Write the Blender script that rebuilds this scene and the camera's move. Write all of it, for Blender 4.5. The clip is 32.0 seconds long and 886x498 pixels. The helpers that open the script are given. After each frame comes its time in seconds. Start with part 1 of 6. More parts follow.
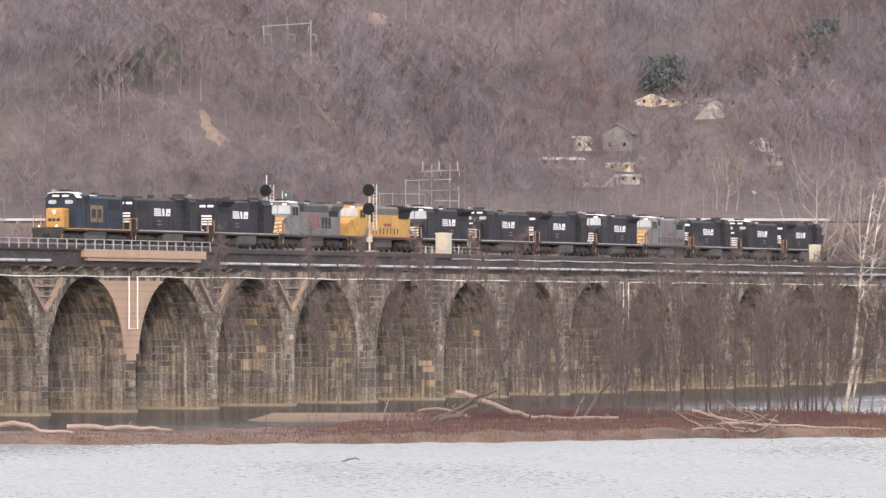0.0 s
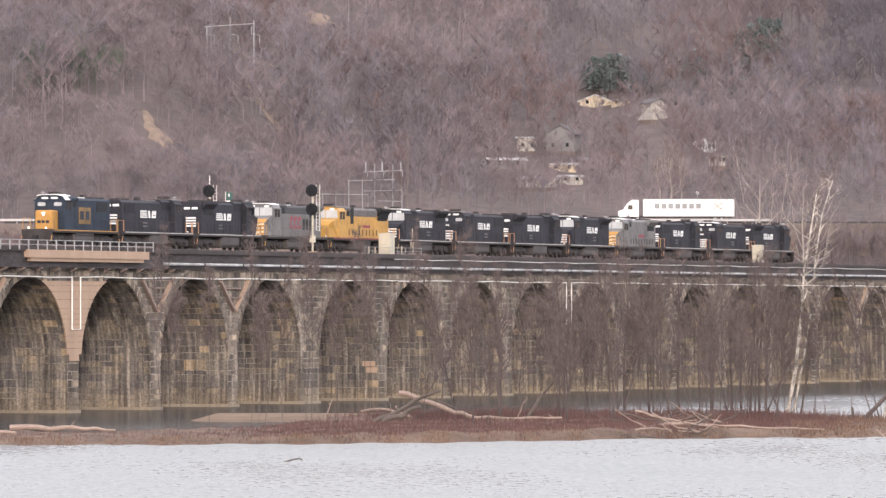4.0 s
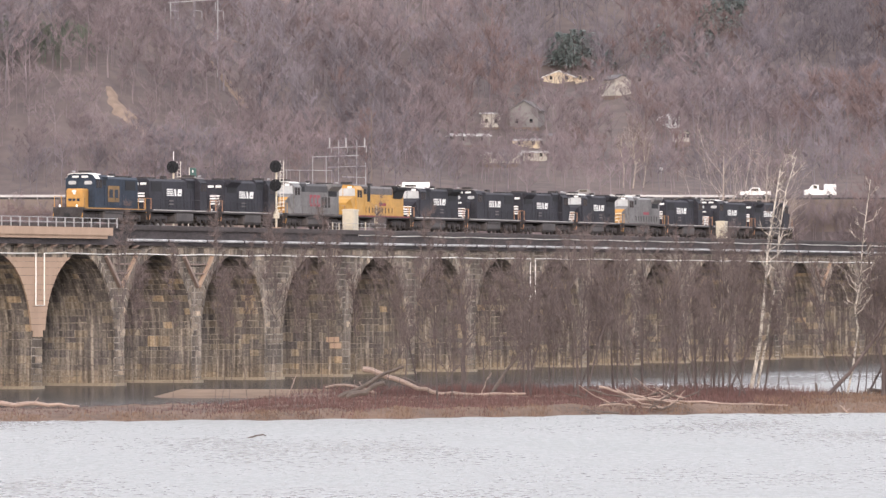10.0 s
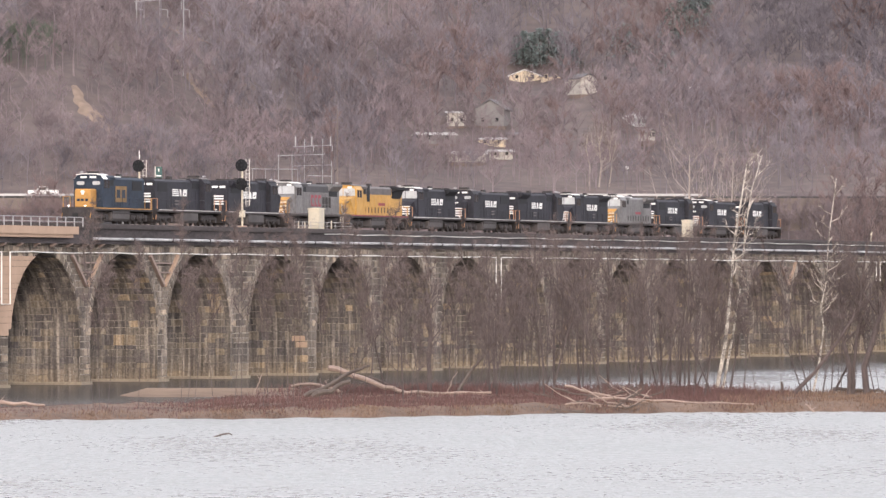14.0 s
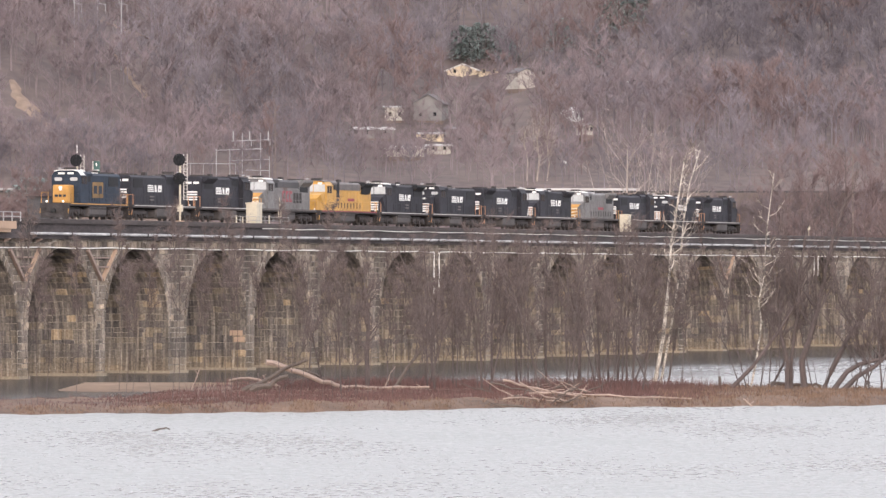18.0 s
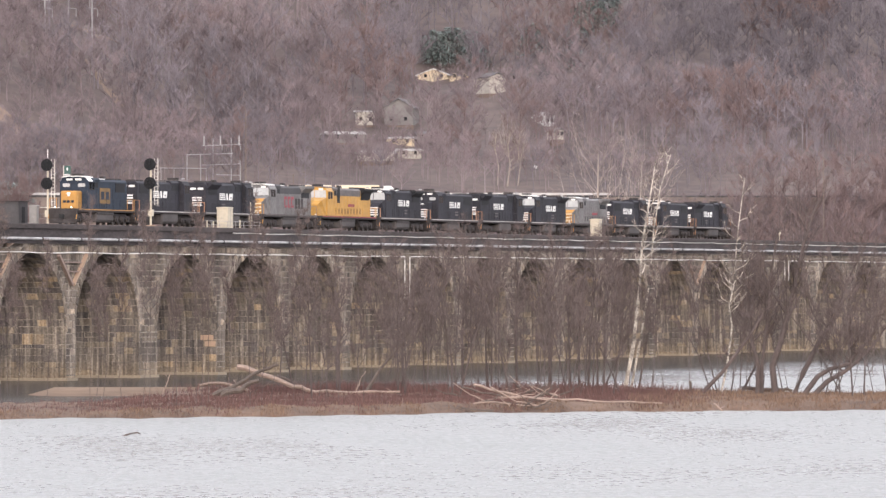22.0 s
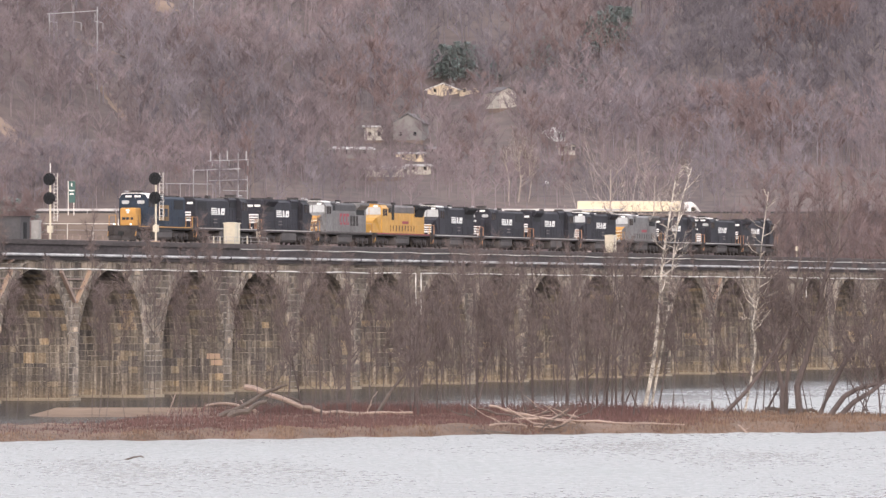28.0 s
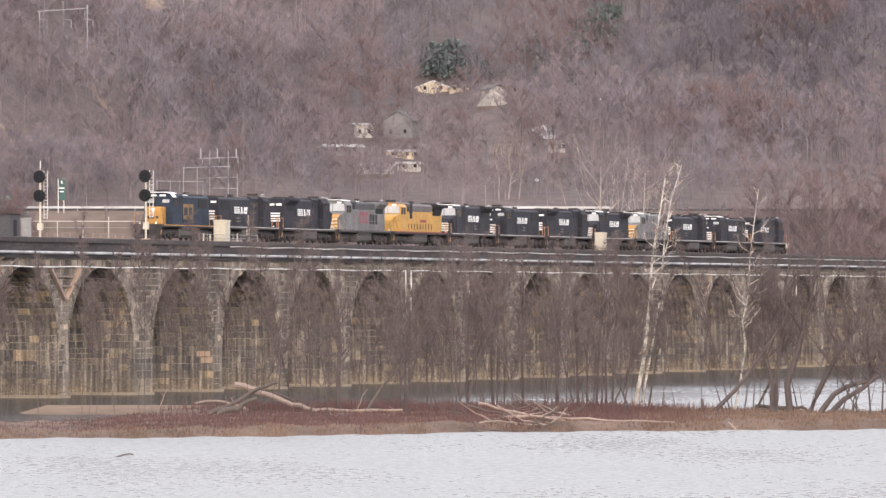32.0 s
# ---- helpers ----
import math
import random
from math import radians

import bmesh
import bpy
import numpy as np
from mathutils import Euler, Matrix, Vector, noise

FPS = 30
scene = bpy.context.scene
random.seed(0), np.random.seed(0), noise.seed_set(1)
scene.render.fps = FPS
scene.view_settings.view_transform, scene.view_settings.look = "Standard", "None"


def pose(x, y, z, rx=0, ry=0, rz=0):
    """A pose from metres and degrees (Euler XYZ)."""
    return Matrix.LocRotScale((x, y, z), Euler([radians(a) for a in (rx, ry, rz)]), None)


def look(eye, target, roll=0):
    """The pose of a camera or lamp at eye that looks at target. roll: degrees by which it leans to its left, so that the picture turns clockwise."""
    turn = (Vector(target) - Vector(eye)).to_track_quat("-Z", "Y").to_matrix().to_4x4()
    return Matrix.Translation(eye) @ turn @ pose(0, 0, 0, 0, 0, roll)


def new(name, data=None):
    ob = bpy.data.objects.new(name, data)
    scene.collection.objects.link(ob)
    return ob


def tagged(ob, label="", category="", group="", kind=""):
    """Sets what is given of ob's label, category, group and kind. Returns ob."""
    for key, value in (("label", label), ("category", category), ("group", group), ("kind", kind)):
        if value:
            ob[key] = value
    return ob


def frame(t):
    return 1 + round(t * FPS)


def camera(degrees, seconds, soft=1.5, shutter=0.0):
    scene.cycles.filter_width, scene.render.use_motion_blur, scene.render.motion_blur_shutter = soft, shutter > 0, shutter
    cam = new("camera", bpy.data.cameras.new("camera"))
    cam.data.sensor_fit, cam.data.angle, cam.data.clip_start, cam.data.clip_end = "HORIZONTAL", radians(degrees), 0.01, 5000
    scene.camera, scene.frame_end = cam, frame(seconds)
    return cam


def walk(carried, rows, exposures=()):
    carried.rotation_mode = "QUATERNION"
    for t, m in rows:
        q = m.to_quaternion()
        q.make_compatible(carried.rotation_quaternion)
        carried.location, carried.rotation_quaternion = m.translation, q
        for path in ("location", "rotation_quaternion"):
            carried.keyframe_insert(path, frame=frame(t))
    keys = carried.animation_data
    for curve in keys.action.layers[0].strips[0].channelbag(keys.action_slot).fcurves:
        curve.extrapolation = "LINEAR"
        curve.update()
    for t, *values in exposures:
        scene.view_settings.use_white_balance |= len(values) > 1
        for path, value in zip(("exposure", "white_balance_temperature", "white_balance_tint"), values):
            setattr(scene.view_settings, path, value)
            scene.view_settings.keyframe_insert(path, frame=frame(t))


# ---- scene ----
cam = camera(6.411, 32.0, soft=1.45)
EYE = 9.71
PATH = [  # seconds, turn to the right and tilt up in degrees, metres forward
    (0, 0.0000, 0.4207, 0), (0.5, 0.0554, 0.4207, 0), (1, 0.1110, 0.4253, 0), (1.5, 0.1738, 0.4329, 0), (2, 0.2300, 0.4439, 0),
    (2.5, 0.2865, 0.4439, 0), (3, 0.3298, 0.4422, 0), (3.5, 0.3747, 0.4358, 0), (5.5, 0.4892, 0.3636, 0), (6, 0.5129, 0.3420, 0),
    (6.5, 0.5343, 0.3253, 0), (7, 0.5571, 0.3065, 0), (7.5, 0.5735, 0.2957, 0), (8, 0.5919, 0.2770, 0), (8.5, 0.6052, 0.2597, 0),
    (9, 0.6270, 0.2461, 0), (9.5, 0.6441, 0.2443, 0), (10, 0.6741, 0.2497, 0), (10.5, 0.6900, 0.2435, 0), (11, 0.7112, 0.2373, 0),
    (11.5, 0.7318, 0.2339, 0), (12, 0.7566, 0.2328, 0), (12.5, 0.7995, 0.2498, 0), (13, 0.8204, 0.2500, 0), (13.5, 0.8685, 0.2509, 0),
    (14, 0.9214, 0.2409, 0), (14.5, 0.9954, 0.2340, 0), (16.5, 1.1748, 0.2144, 0), (17, 1.2721, 0.2270, 0), (17.5, 1.3689, 0.2287, 0),
    (18, 1.3716, 0.2012, 0), (18.5, 1.3813, 0.2007, 0), (19, 1.4323, 0.2202, 0), (19.5, 1.4647, 0.2266, 0), (20, 1.4666, 0.2204, 0),
    (20.5, 1.4763, 0.2198, 0), (21, 1.4819, 0.2143, 0), (21.5, 1.5319, 0.2180, 0), (22, 1.5835, 0.2346, 0), (22.5, 1.5821, 0.2278, 0),
    (23, 1.6135, 0.2317, 0), (23.5, 1.6031, 0.2397, 0), (24, 1.5442, 0.2516, 0), (24.5, 1.5629, 0.2467, 0), (25.5, 1.5342, 0.2529, 1.5),
    (26.5, 1.5055, 0.2602, 13), (27, 1.5393, 0.3221, 20), (27.5, 1.5070, 0.3503, 20), (28, 1.5332, 0.3594, 20),
    (28.5, 1.5431, 0.3624, 20), (29, 1.5456, 0.3560, 20), (29.5, 1.5570, 0.3497, 20), (30, 1.5696, 0.3403, 20),
    (30.5, 1.5867, 0.3363, 20), (31, 1.6009, 0.3366, 20), (31.5, 1.6092, 0.3408, 20), (32, 1.6054, 0.3416, 20),
]
walk(cam, [(t, pose(0, fwd, EYE, 90 + tilt, 0, -turn)) for t, turn, tilt, fwd in PATH],
     exposures=[(0, 0.69, 6100, 16), (32, 0.69, 6100, 16)])

# ---- light: hazy low sun behind the viewer, pale sky ----
SUN_UP, SUN_TURN = radians(8.5), radians(179)
world = bpy.data.worlds.new("sky")
scene.world = world
world.use_nodes = True
sky = world.node_tree.nodes.new("ShaderNodeTexSky")
sky.sky_type, sky.sun_disc = "NISHITA", False
sky.sun_elevation, sky.sun_rotation = SUN_UP, SUN_TURN
sky.air_density, sky.dust_density, sky.ozone_density = 1.0, 3.0, 1.5
clear = world.node_tree.nodes["Background"]
clear.inputs["Strength"].default_value = 0.15
veil = world.node_tree.nodes.new("ShaderNodeBackground")  # thin high cloud over the whole sky
veil.inputs["Color"].default_value, veil.inputs["Strength"].default_value = (1.0, 0.975, 0.95, 1), 1.62
cloud = world.node_tree.nodes.new("ShaderNodeTexNoise")
cloud.inputs["Scale"].default_value, cloud.inputs["Detail"].default_value = 2.5, 4
cover = world.node_tree.nodes.new("ShaderNodeMapRange")
cover.inputs[1].default_value, cover.inputs[2].default_value, cover.inputs[3].default_value, cover.inputs[4].default_value = 0.3, 0.7, 0.6, 0.95
both = world.node_tree.nodes.new("ShaderNodeMixShader")
for p, q in ((sky.outputs[0], clear.inputs["Color"]), (cloud.outputs[0], cover.inputs[0]), (cover.outputs[0], both.inputs[0]), (clear.outputs[0], both.inputs[1]), (veil.outputs[0], both.inputs[2]), (both.outputs[0], world.node_tree.nodes["World Output"].inputs[0])):
    world.node_tree.links.new(p, q)
sun = new("sun", bpy.data.lights.new("sun", "SUN"))
sun.data.energy, sun.data.angle, sun.data.color = 1.15, radians(6), (1.0, 0.88, 0.74)
sun_from = Vector((math.sin(SUN_TURN) * math.cos(SUN_UP), math.cos(SUN_TURN) * math.cos(SUN_UP), math.sin(SUN_UP)))
sun.matrix_world = look(sun_from * 100, (0, 0, 0))

# ---- materials ----


def mat(name, color, rough=0.8, metal=0.0, vary=0.25, size=1.0, stretch=(1, 1, 1), bump=0.0, spread=0.0, island=False, tint=None, spec=0.3, reach=0.35):
    """A painted or natural surface: large stains and fine grain over a base colour; spread varies piece by piece."""
    m = bpy.data.materials.new(name)
    m.use_nodes = True
    nt = m.node_tree
    N, link = nt.nodes, nt.links.new
    b = N["Principled BSDF"]
    b.inputs["Roughness"].default_value, b.inputs["Metallic"].default_value = rough, metal
    b.inputs["Specular IOR Level"].default_value = spec
    co = N.new("ShaderNodeTexCoord")
    mp = N.new("ShaderNodeMapping")
    mp.inputs["Scale"].default_value = stretch
    link(co.outputs["Object"], mp.inputs[0])
    big, fine = N.new("ShaderNodeTexNoise"), N.new("ShaderNodeTexNoise")
    big.inputs["Scale"].default_value, big.inputs["Detail"].default_value = 0.35 / size, 3
    fine.inputs["Scale"].default_value, fine.inputs["Detail"].default_value = 3.5 / size, 4
    for n in (big, fine):
        link(mp.outputs[0], n.inputs["Vector"])
    add = N.new("ShaderNodeMath")
    add.operation = "ADD"
    link(big.outputs[0], add.inputs[0])
    link(fine.outputs[0], add.inputs[1])
    rng = N.new("ShaderNodeMapRange")
    rng.inputs[1].default_value, rng.inputs[2].default_value = 1 - reach, 1 + reach
    link(add.outputs[0], rng.inputs[0])
    mix = N.new("ShaderNodeMix")
    mix.data_type = "RGBA"
    c2 = tint or [c * (1 + vary) for c in color]
    mix.inputs[6].default_value = (*[c * (1 - vary) for c in color], 1)
    mix.inputs[7].default_value = (*c2, 1)
    link(rng.outputs[0], mix.inputs[0])
    out = mix.outputs[2]
    if spread:
        info = N.new("ShaderNodeNewGeometry" if island else "ShaderNodeObjectInfo")
        r2 = N.new("ShaderNodeMapRange")
        r2.inputs[3].default_value, r2.inputs[4].default_value = 1 - spread, 1 + spread
        link(info.outputs["Random Per Island" if island else "Random"], r2.inputs[0])
        mul = N.new("ShaderNodeVectorMath")
        mul.operation = "SCALE"
        link(out, mul.inputs[0])
        link(r2.outputs[0], mul.inputs["Scale"])
        out = mul.outputs[0]
    link(out, b.inputs["Base Color"])
    if bump:
        bp = N.new("ShaderNodeBump")
        bp.inputs["Strength"].default_value, bp.inputs["Distance"].default_value = bump, 0.05 * size
        link(fine.outputs[0], bp.inputs["Height"])
        link(bp.outputs[0], b.inputs["Normal"])
    return m


def glow(name, color, power):
    m = bpy.data.materials.new(name)
    m.use_nodes = True
    b = m.node_tree.nodes["Principled BSDF"]
    b.inputs["Base Color"].default_value = (*color, 1)
    b.inputs["Emission Color"].default_value = (*color, 1)
    b.inputs["Emission Strength"].default_value = power
    return m


def stone_mat(name, island, washed_face=False):
    """Weathered brownstone blocks: grey-brown, some buff, with dark streaks that run down."""
    m = bpy.data.materials.new(name)
    m.use_nodes = True
    N, link = m.node_tree.nodes, m.node_tree.links.new
    b = N["Principled BSDF"]
    b.inputs["Roughness"].default_value = 0.92
    b.inputs["Specular IOR Level"].default_value = 0.15
    geo = N.new("ShaderNodeNewGeometry")
    info = N.new("ShaderNodeObjectInfo")
    ramp = N.new("ShaderNodeValToRGB")
    link(geo.outputs["Random Per Island"] if island else info.outputs["Random"], ramp.inputs[0])
    stops = [(0.0, (0.112, 0.098, 0.092)), (0.45, (0.145, 0.125, 0.11)), (0.8, (0.18, 0.152, 0.124)), (0.95, (0.25, 0.2, 0.145)), (1.0, (0.37, 0.275, 0.18))]
    if washed_face:  # the outer faces, cleaned by rain and streaked with lime
        stops = [(0.0, (0.105, 0.088, 0.075)), (0.4, (0.145, 0.12, 0.1)), (0.75, (0.2, 0.163, 0.13)), (0.93, (0.29, 0.235, 0.18)), (1.0, (0.42, 0.33, 0.245))]
    el = ramp.color_ramp.elements
    el[0].position, el[0].color = stops[0][0], (*stops[0][1], 1)
    el[1].position, el[1].color = stops[-1][0], (*stops[-1][1], 1)
    for p, c in stops[1:-1]:
        e = el.new(p)
        e.color = (*c, 1)
    mp = N.new("ShaderNodeMapping")
    mp.inputs["Scale"].default_value = (0.35, 3.0, 0.14)
    local = N.new("ShaderNodeTexCoord")
    link(local.outputs["Object"], mp.inputs[0])
    streak, grain = N.new("ShaderNodeTexNoise"), N.new("ShaderNodeTexNoise")
    streak.inputs["Scale"].default_value, streak.inputs["Detail"].default_value = 0.9, 5
    grain.inputs["Scale"].default_value, grain.inputs["Detail"].default_value = 5, 4
    link(mp.outputs[0], streak.inputs["Vector"])
    link(geo.outputs["Position"], grain.inputs["Vector"])
    rng = N.new("ShaderNodeMapRange")
    rng.inputs[1].default_value, rng.inputs[2].default_value, rng.inputs[3].default_value, rng.inputs[4].default_value = 0.34, 0.66, 0.55, 1.4
    link(streak.outputs[0], rng.inputs[0])
    g2 = N.new("ShaderNodeMapRange")
    g2.inputs[1].default_value, g2.inputs[2].default_value, g2.inputs[3].default_value, g2.inputs[4].default_value = 0.3, 0.7, 0.7, 1.3
    link(grain.outputs[0], g2.inputs[0])
    mu = N.new("ShaderNodeMath")
    mu.operation = "MULTIPLY"
    link(rng.outputs[0], mu.inputs[0])
    link(g2.outputs[0], mu.inputs[1])
    sc = N.new("ShaderNodeVectorMath")
    sc.operation = "SCALE"
    sep = N.new("ShaderNodeSeparateXYZ")
    link(geo.outputs["Position"], sep.inputs[0])
    band = N.new("ShaderNodeMapRange")  # silt left by high water
    band.inputs[1].default_value, band.inputs[2].default_value, band.inputs[3].default_value, band.inputs[4].default_value = 0.3, 2.2, 0.65, 0.0
    link(sep.outputs[2], band.inputs[0])
    silt = N.new("ShaderNodeMix")
    silt.data_type = "RGBA"
    silt.inputs[7].default_value = (0.235, 0.18, 0.12, 1)
    link(band.outputs[0], silt.inputs[0])
    link(ramp.outputs[0], silt.inputs[6])
    lm = N.new("ShaderNodeMapping")  # lime washed out of the joints, run down the wall
    lm.inputs["Scale"].default_value = (1.1, 2.6, 0.22)
    link(local.outputs["Object"], lm.inputs[0])
    lime = N.new("ShaderNodeTexNoise")
    lime.inputs["Scale"].default_value, lime.inputs["Detail"].default_value = 1.0, 6
    link(lm.outputs[0], lime.inputs["Vector"])
    l2 = N.new("ShaderNodeMapRange")
    l2.inputs[1].default_value, l2.inputs[2].default_value, l2.inputs[3].default_value, l2.inputs[4].default_value = 0.53, 0.68, 0.0, 0.75
    link(lime.outputs[0], l2.inputs[0])
    washed = N.new("ShaderNodeMix")
    washed.data_type = "RGBA"
    washed.inputs[7].default_value = (0.34, 0.29, 0.235, 1)
    link(l2.outputs[0], washed.inputs[0])
    link(silt.outputs[2], washed.inputs[6])
    link(washed.outputs[2], sc.inputs[0])
    link(mu.outputs[0], sc.inputs["Scale"])
    link(sc.outputs[0], b.inputs["Base Color"])
    bp = N.new("ShaderNodeBump")
    bp.inputs["Strength"].default_value, bp.inputs["Distance"].default_value = 0.6, 0.05
    link(grain.outputs[0], bp.inputs["Height"])
    link(bp.outputs[0], b.inputs["Normal"])
    return m


def water_mat():
    """Wind-ruffled river: ripple patches of changing roughness over small waves."""
    m = bpy.data.materials.new("river_water")
    m.use_nodes = True
    N, link = m.node_tree.nodes, m.node_tree.links.new
    b = N["Principled BSDF"]
    b.inputs["Base Color"].default_value = (0.13, 0.13, 0.125, 1)
    b.inputs["IOR"].default_value = 1.33
    co = N.new("ShaderNodeTexCoord")
    waves = []
    for scale, detail in (((1.7, 0.4, 1), 5), ((0.05, 0.012, 1), 4)):
        mp = N.new("ShaderNodeMapping")
        mp.inputs["Scale"].default_value = scale
        link(co.outputs["Object"], mp.inputs[0])
        w = N.new("ShaderNodeTexNoise")
        w.inputs["Scale"].default_value, w.inputs["Detail"].default_value = 1.0, detail
        link(mp.outputs[0], w.inputs["Vector"])
        waves.append(w)
    bp = N.new("ShaderNodeBump")
    bp.inputs["Strength"].default_value, bp.inputs["Distance"].default_value = 0.7, 0.6
    link(waves[0].outputs[0], bp.inputs["Height"])
    link(bp.outputs[0], b.inputs["Normal"])
    add = N.new("ShaderNodeMath")
    add.operation = "MULTIPLY_ADD"
    add.inputs[1].default_value = 1.0
    link(waves[1].outputs[0], add.inputs[0])
    link(waves[0].outputs[0], add.inputs[2])
    rg = N.new("ShaderNodeMapRange")
    rg.inputs[1].default_value, rg.inputs[2].default_value, rg.inputs[3].default_value, rg.inputs[4].default_value = 0.75, 1.25, 0.2, 0.5
    link(add.outputs[0], rg.inputs[0])
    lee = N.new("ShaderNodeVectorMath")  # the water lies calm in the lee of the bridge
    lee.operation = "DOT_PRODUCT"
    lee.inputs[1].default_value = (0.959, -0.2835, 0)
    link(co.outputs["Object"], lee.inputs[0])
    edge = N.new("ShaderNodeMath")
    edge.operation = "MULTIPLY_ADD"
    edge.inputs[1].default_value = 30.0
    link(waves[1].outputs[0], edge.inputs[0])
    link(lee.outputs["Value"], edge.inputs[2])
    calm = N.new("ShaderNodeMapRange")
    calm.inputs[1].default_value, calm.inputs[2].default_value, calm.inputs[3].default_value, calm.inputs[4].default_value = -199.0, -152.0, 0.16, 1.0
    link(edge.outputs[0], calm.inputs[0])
    force = N.new("ShaderNodeMath")
    force.operation = "MULTIPLY"
    force.inputs[1].default_value = 0.95
    link(calm.outputs[0], force.inputs[0])
    link(force.outputs[0], bp.inputs["Strength"])
    mul = N.new("ShaderNodeMath")
    mul.operation = "MULTIPLY"
    link(rg.outputs[0], mul.inputs[0])
    link(calm.outputs[0], mul.inputs[1])
    link(mul.outputs[0], b.inputs["Roughness"])
    reflection_tone = N.new("ShaderNodeMix")  # colour carries dark bridge reflection by the piers, silt paled for sky sheen elsewhere
    reflection_tone.data_type = "RGBA"
    reflection_tone.inputs[6].default_value, reflection_tone.inputs[7].default_value = (0.03, 0.034, 0.036, 1), (0.265, 0.27, 0.255, 1)
    link(calm.outputs[0], reflection_tone.inputs[0])
    link(reflection_tone.outputs[2], b.inputs["Base Color"])
    dark_reflection = N.new("ShaderNodeBsdfDiffuse")  # dark diffuse layer paints the bridge's dim reflection by the piers
    dark_reflection.inputs["Color"].default_value = (0.035, 0.034, 0.036, 1)
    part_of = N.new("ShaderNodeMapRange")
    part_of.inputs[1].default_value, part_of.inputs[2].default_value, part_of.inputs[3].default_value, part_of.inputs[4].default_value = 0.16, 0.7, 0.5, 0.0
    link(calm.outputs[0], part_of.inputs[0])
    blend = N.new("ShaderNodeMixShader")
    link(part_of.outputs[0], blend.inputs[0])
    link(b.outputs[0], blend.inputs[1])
    link(dark_reflection.outputs[0], blend.inputs[2])
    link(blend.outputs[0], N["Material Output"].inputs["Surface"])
    return m


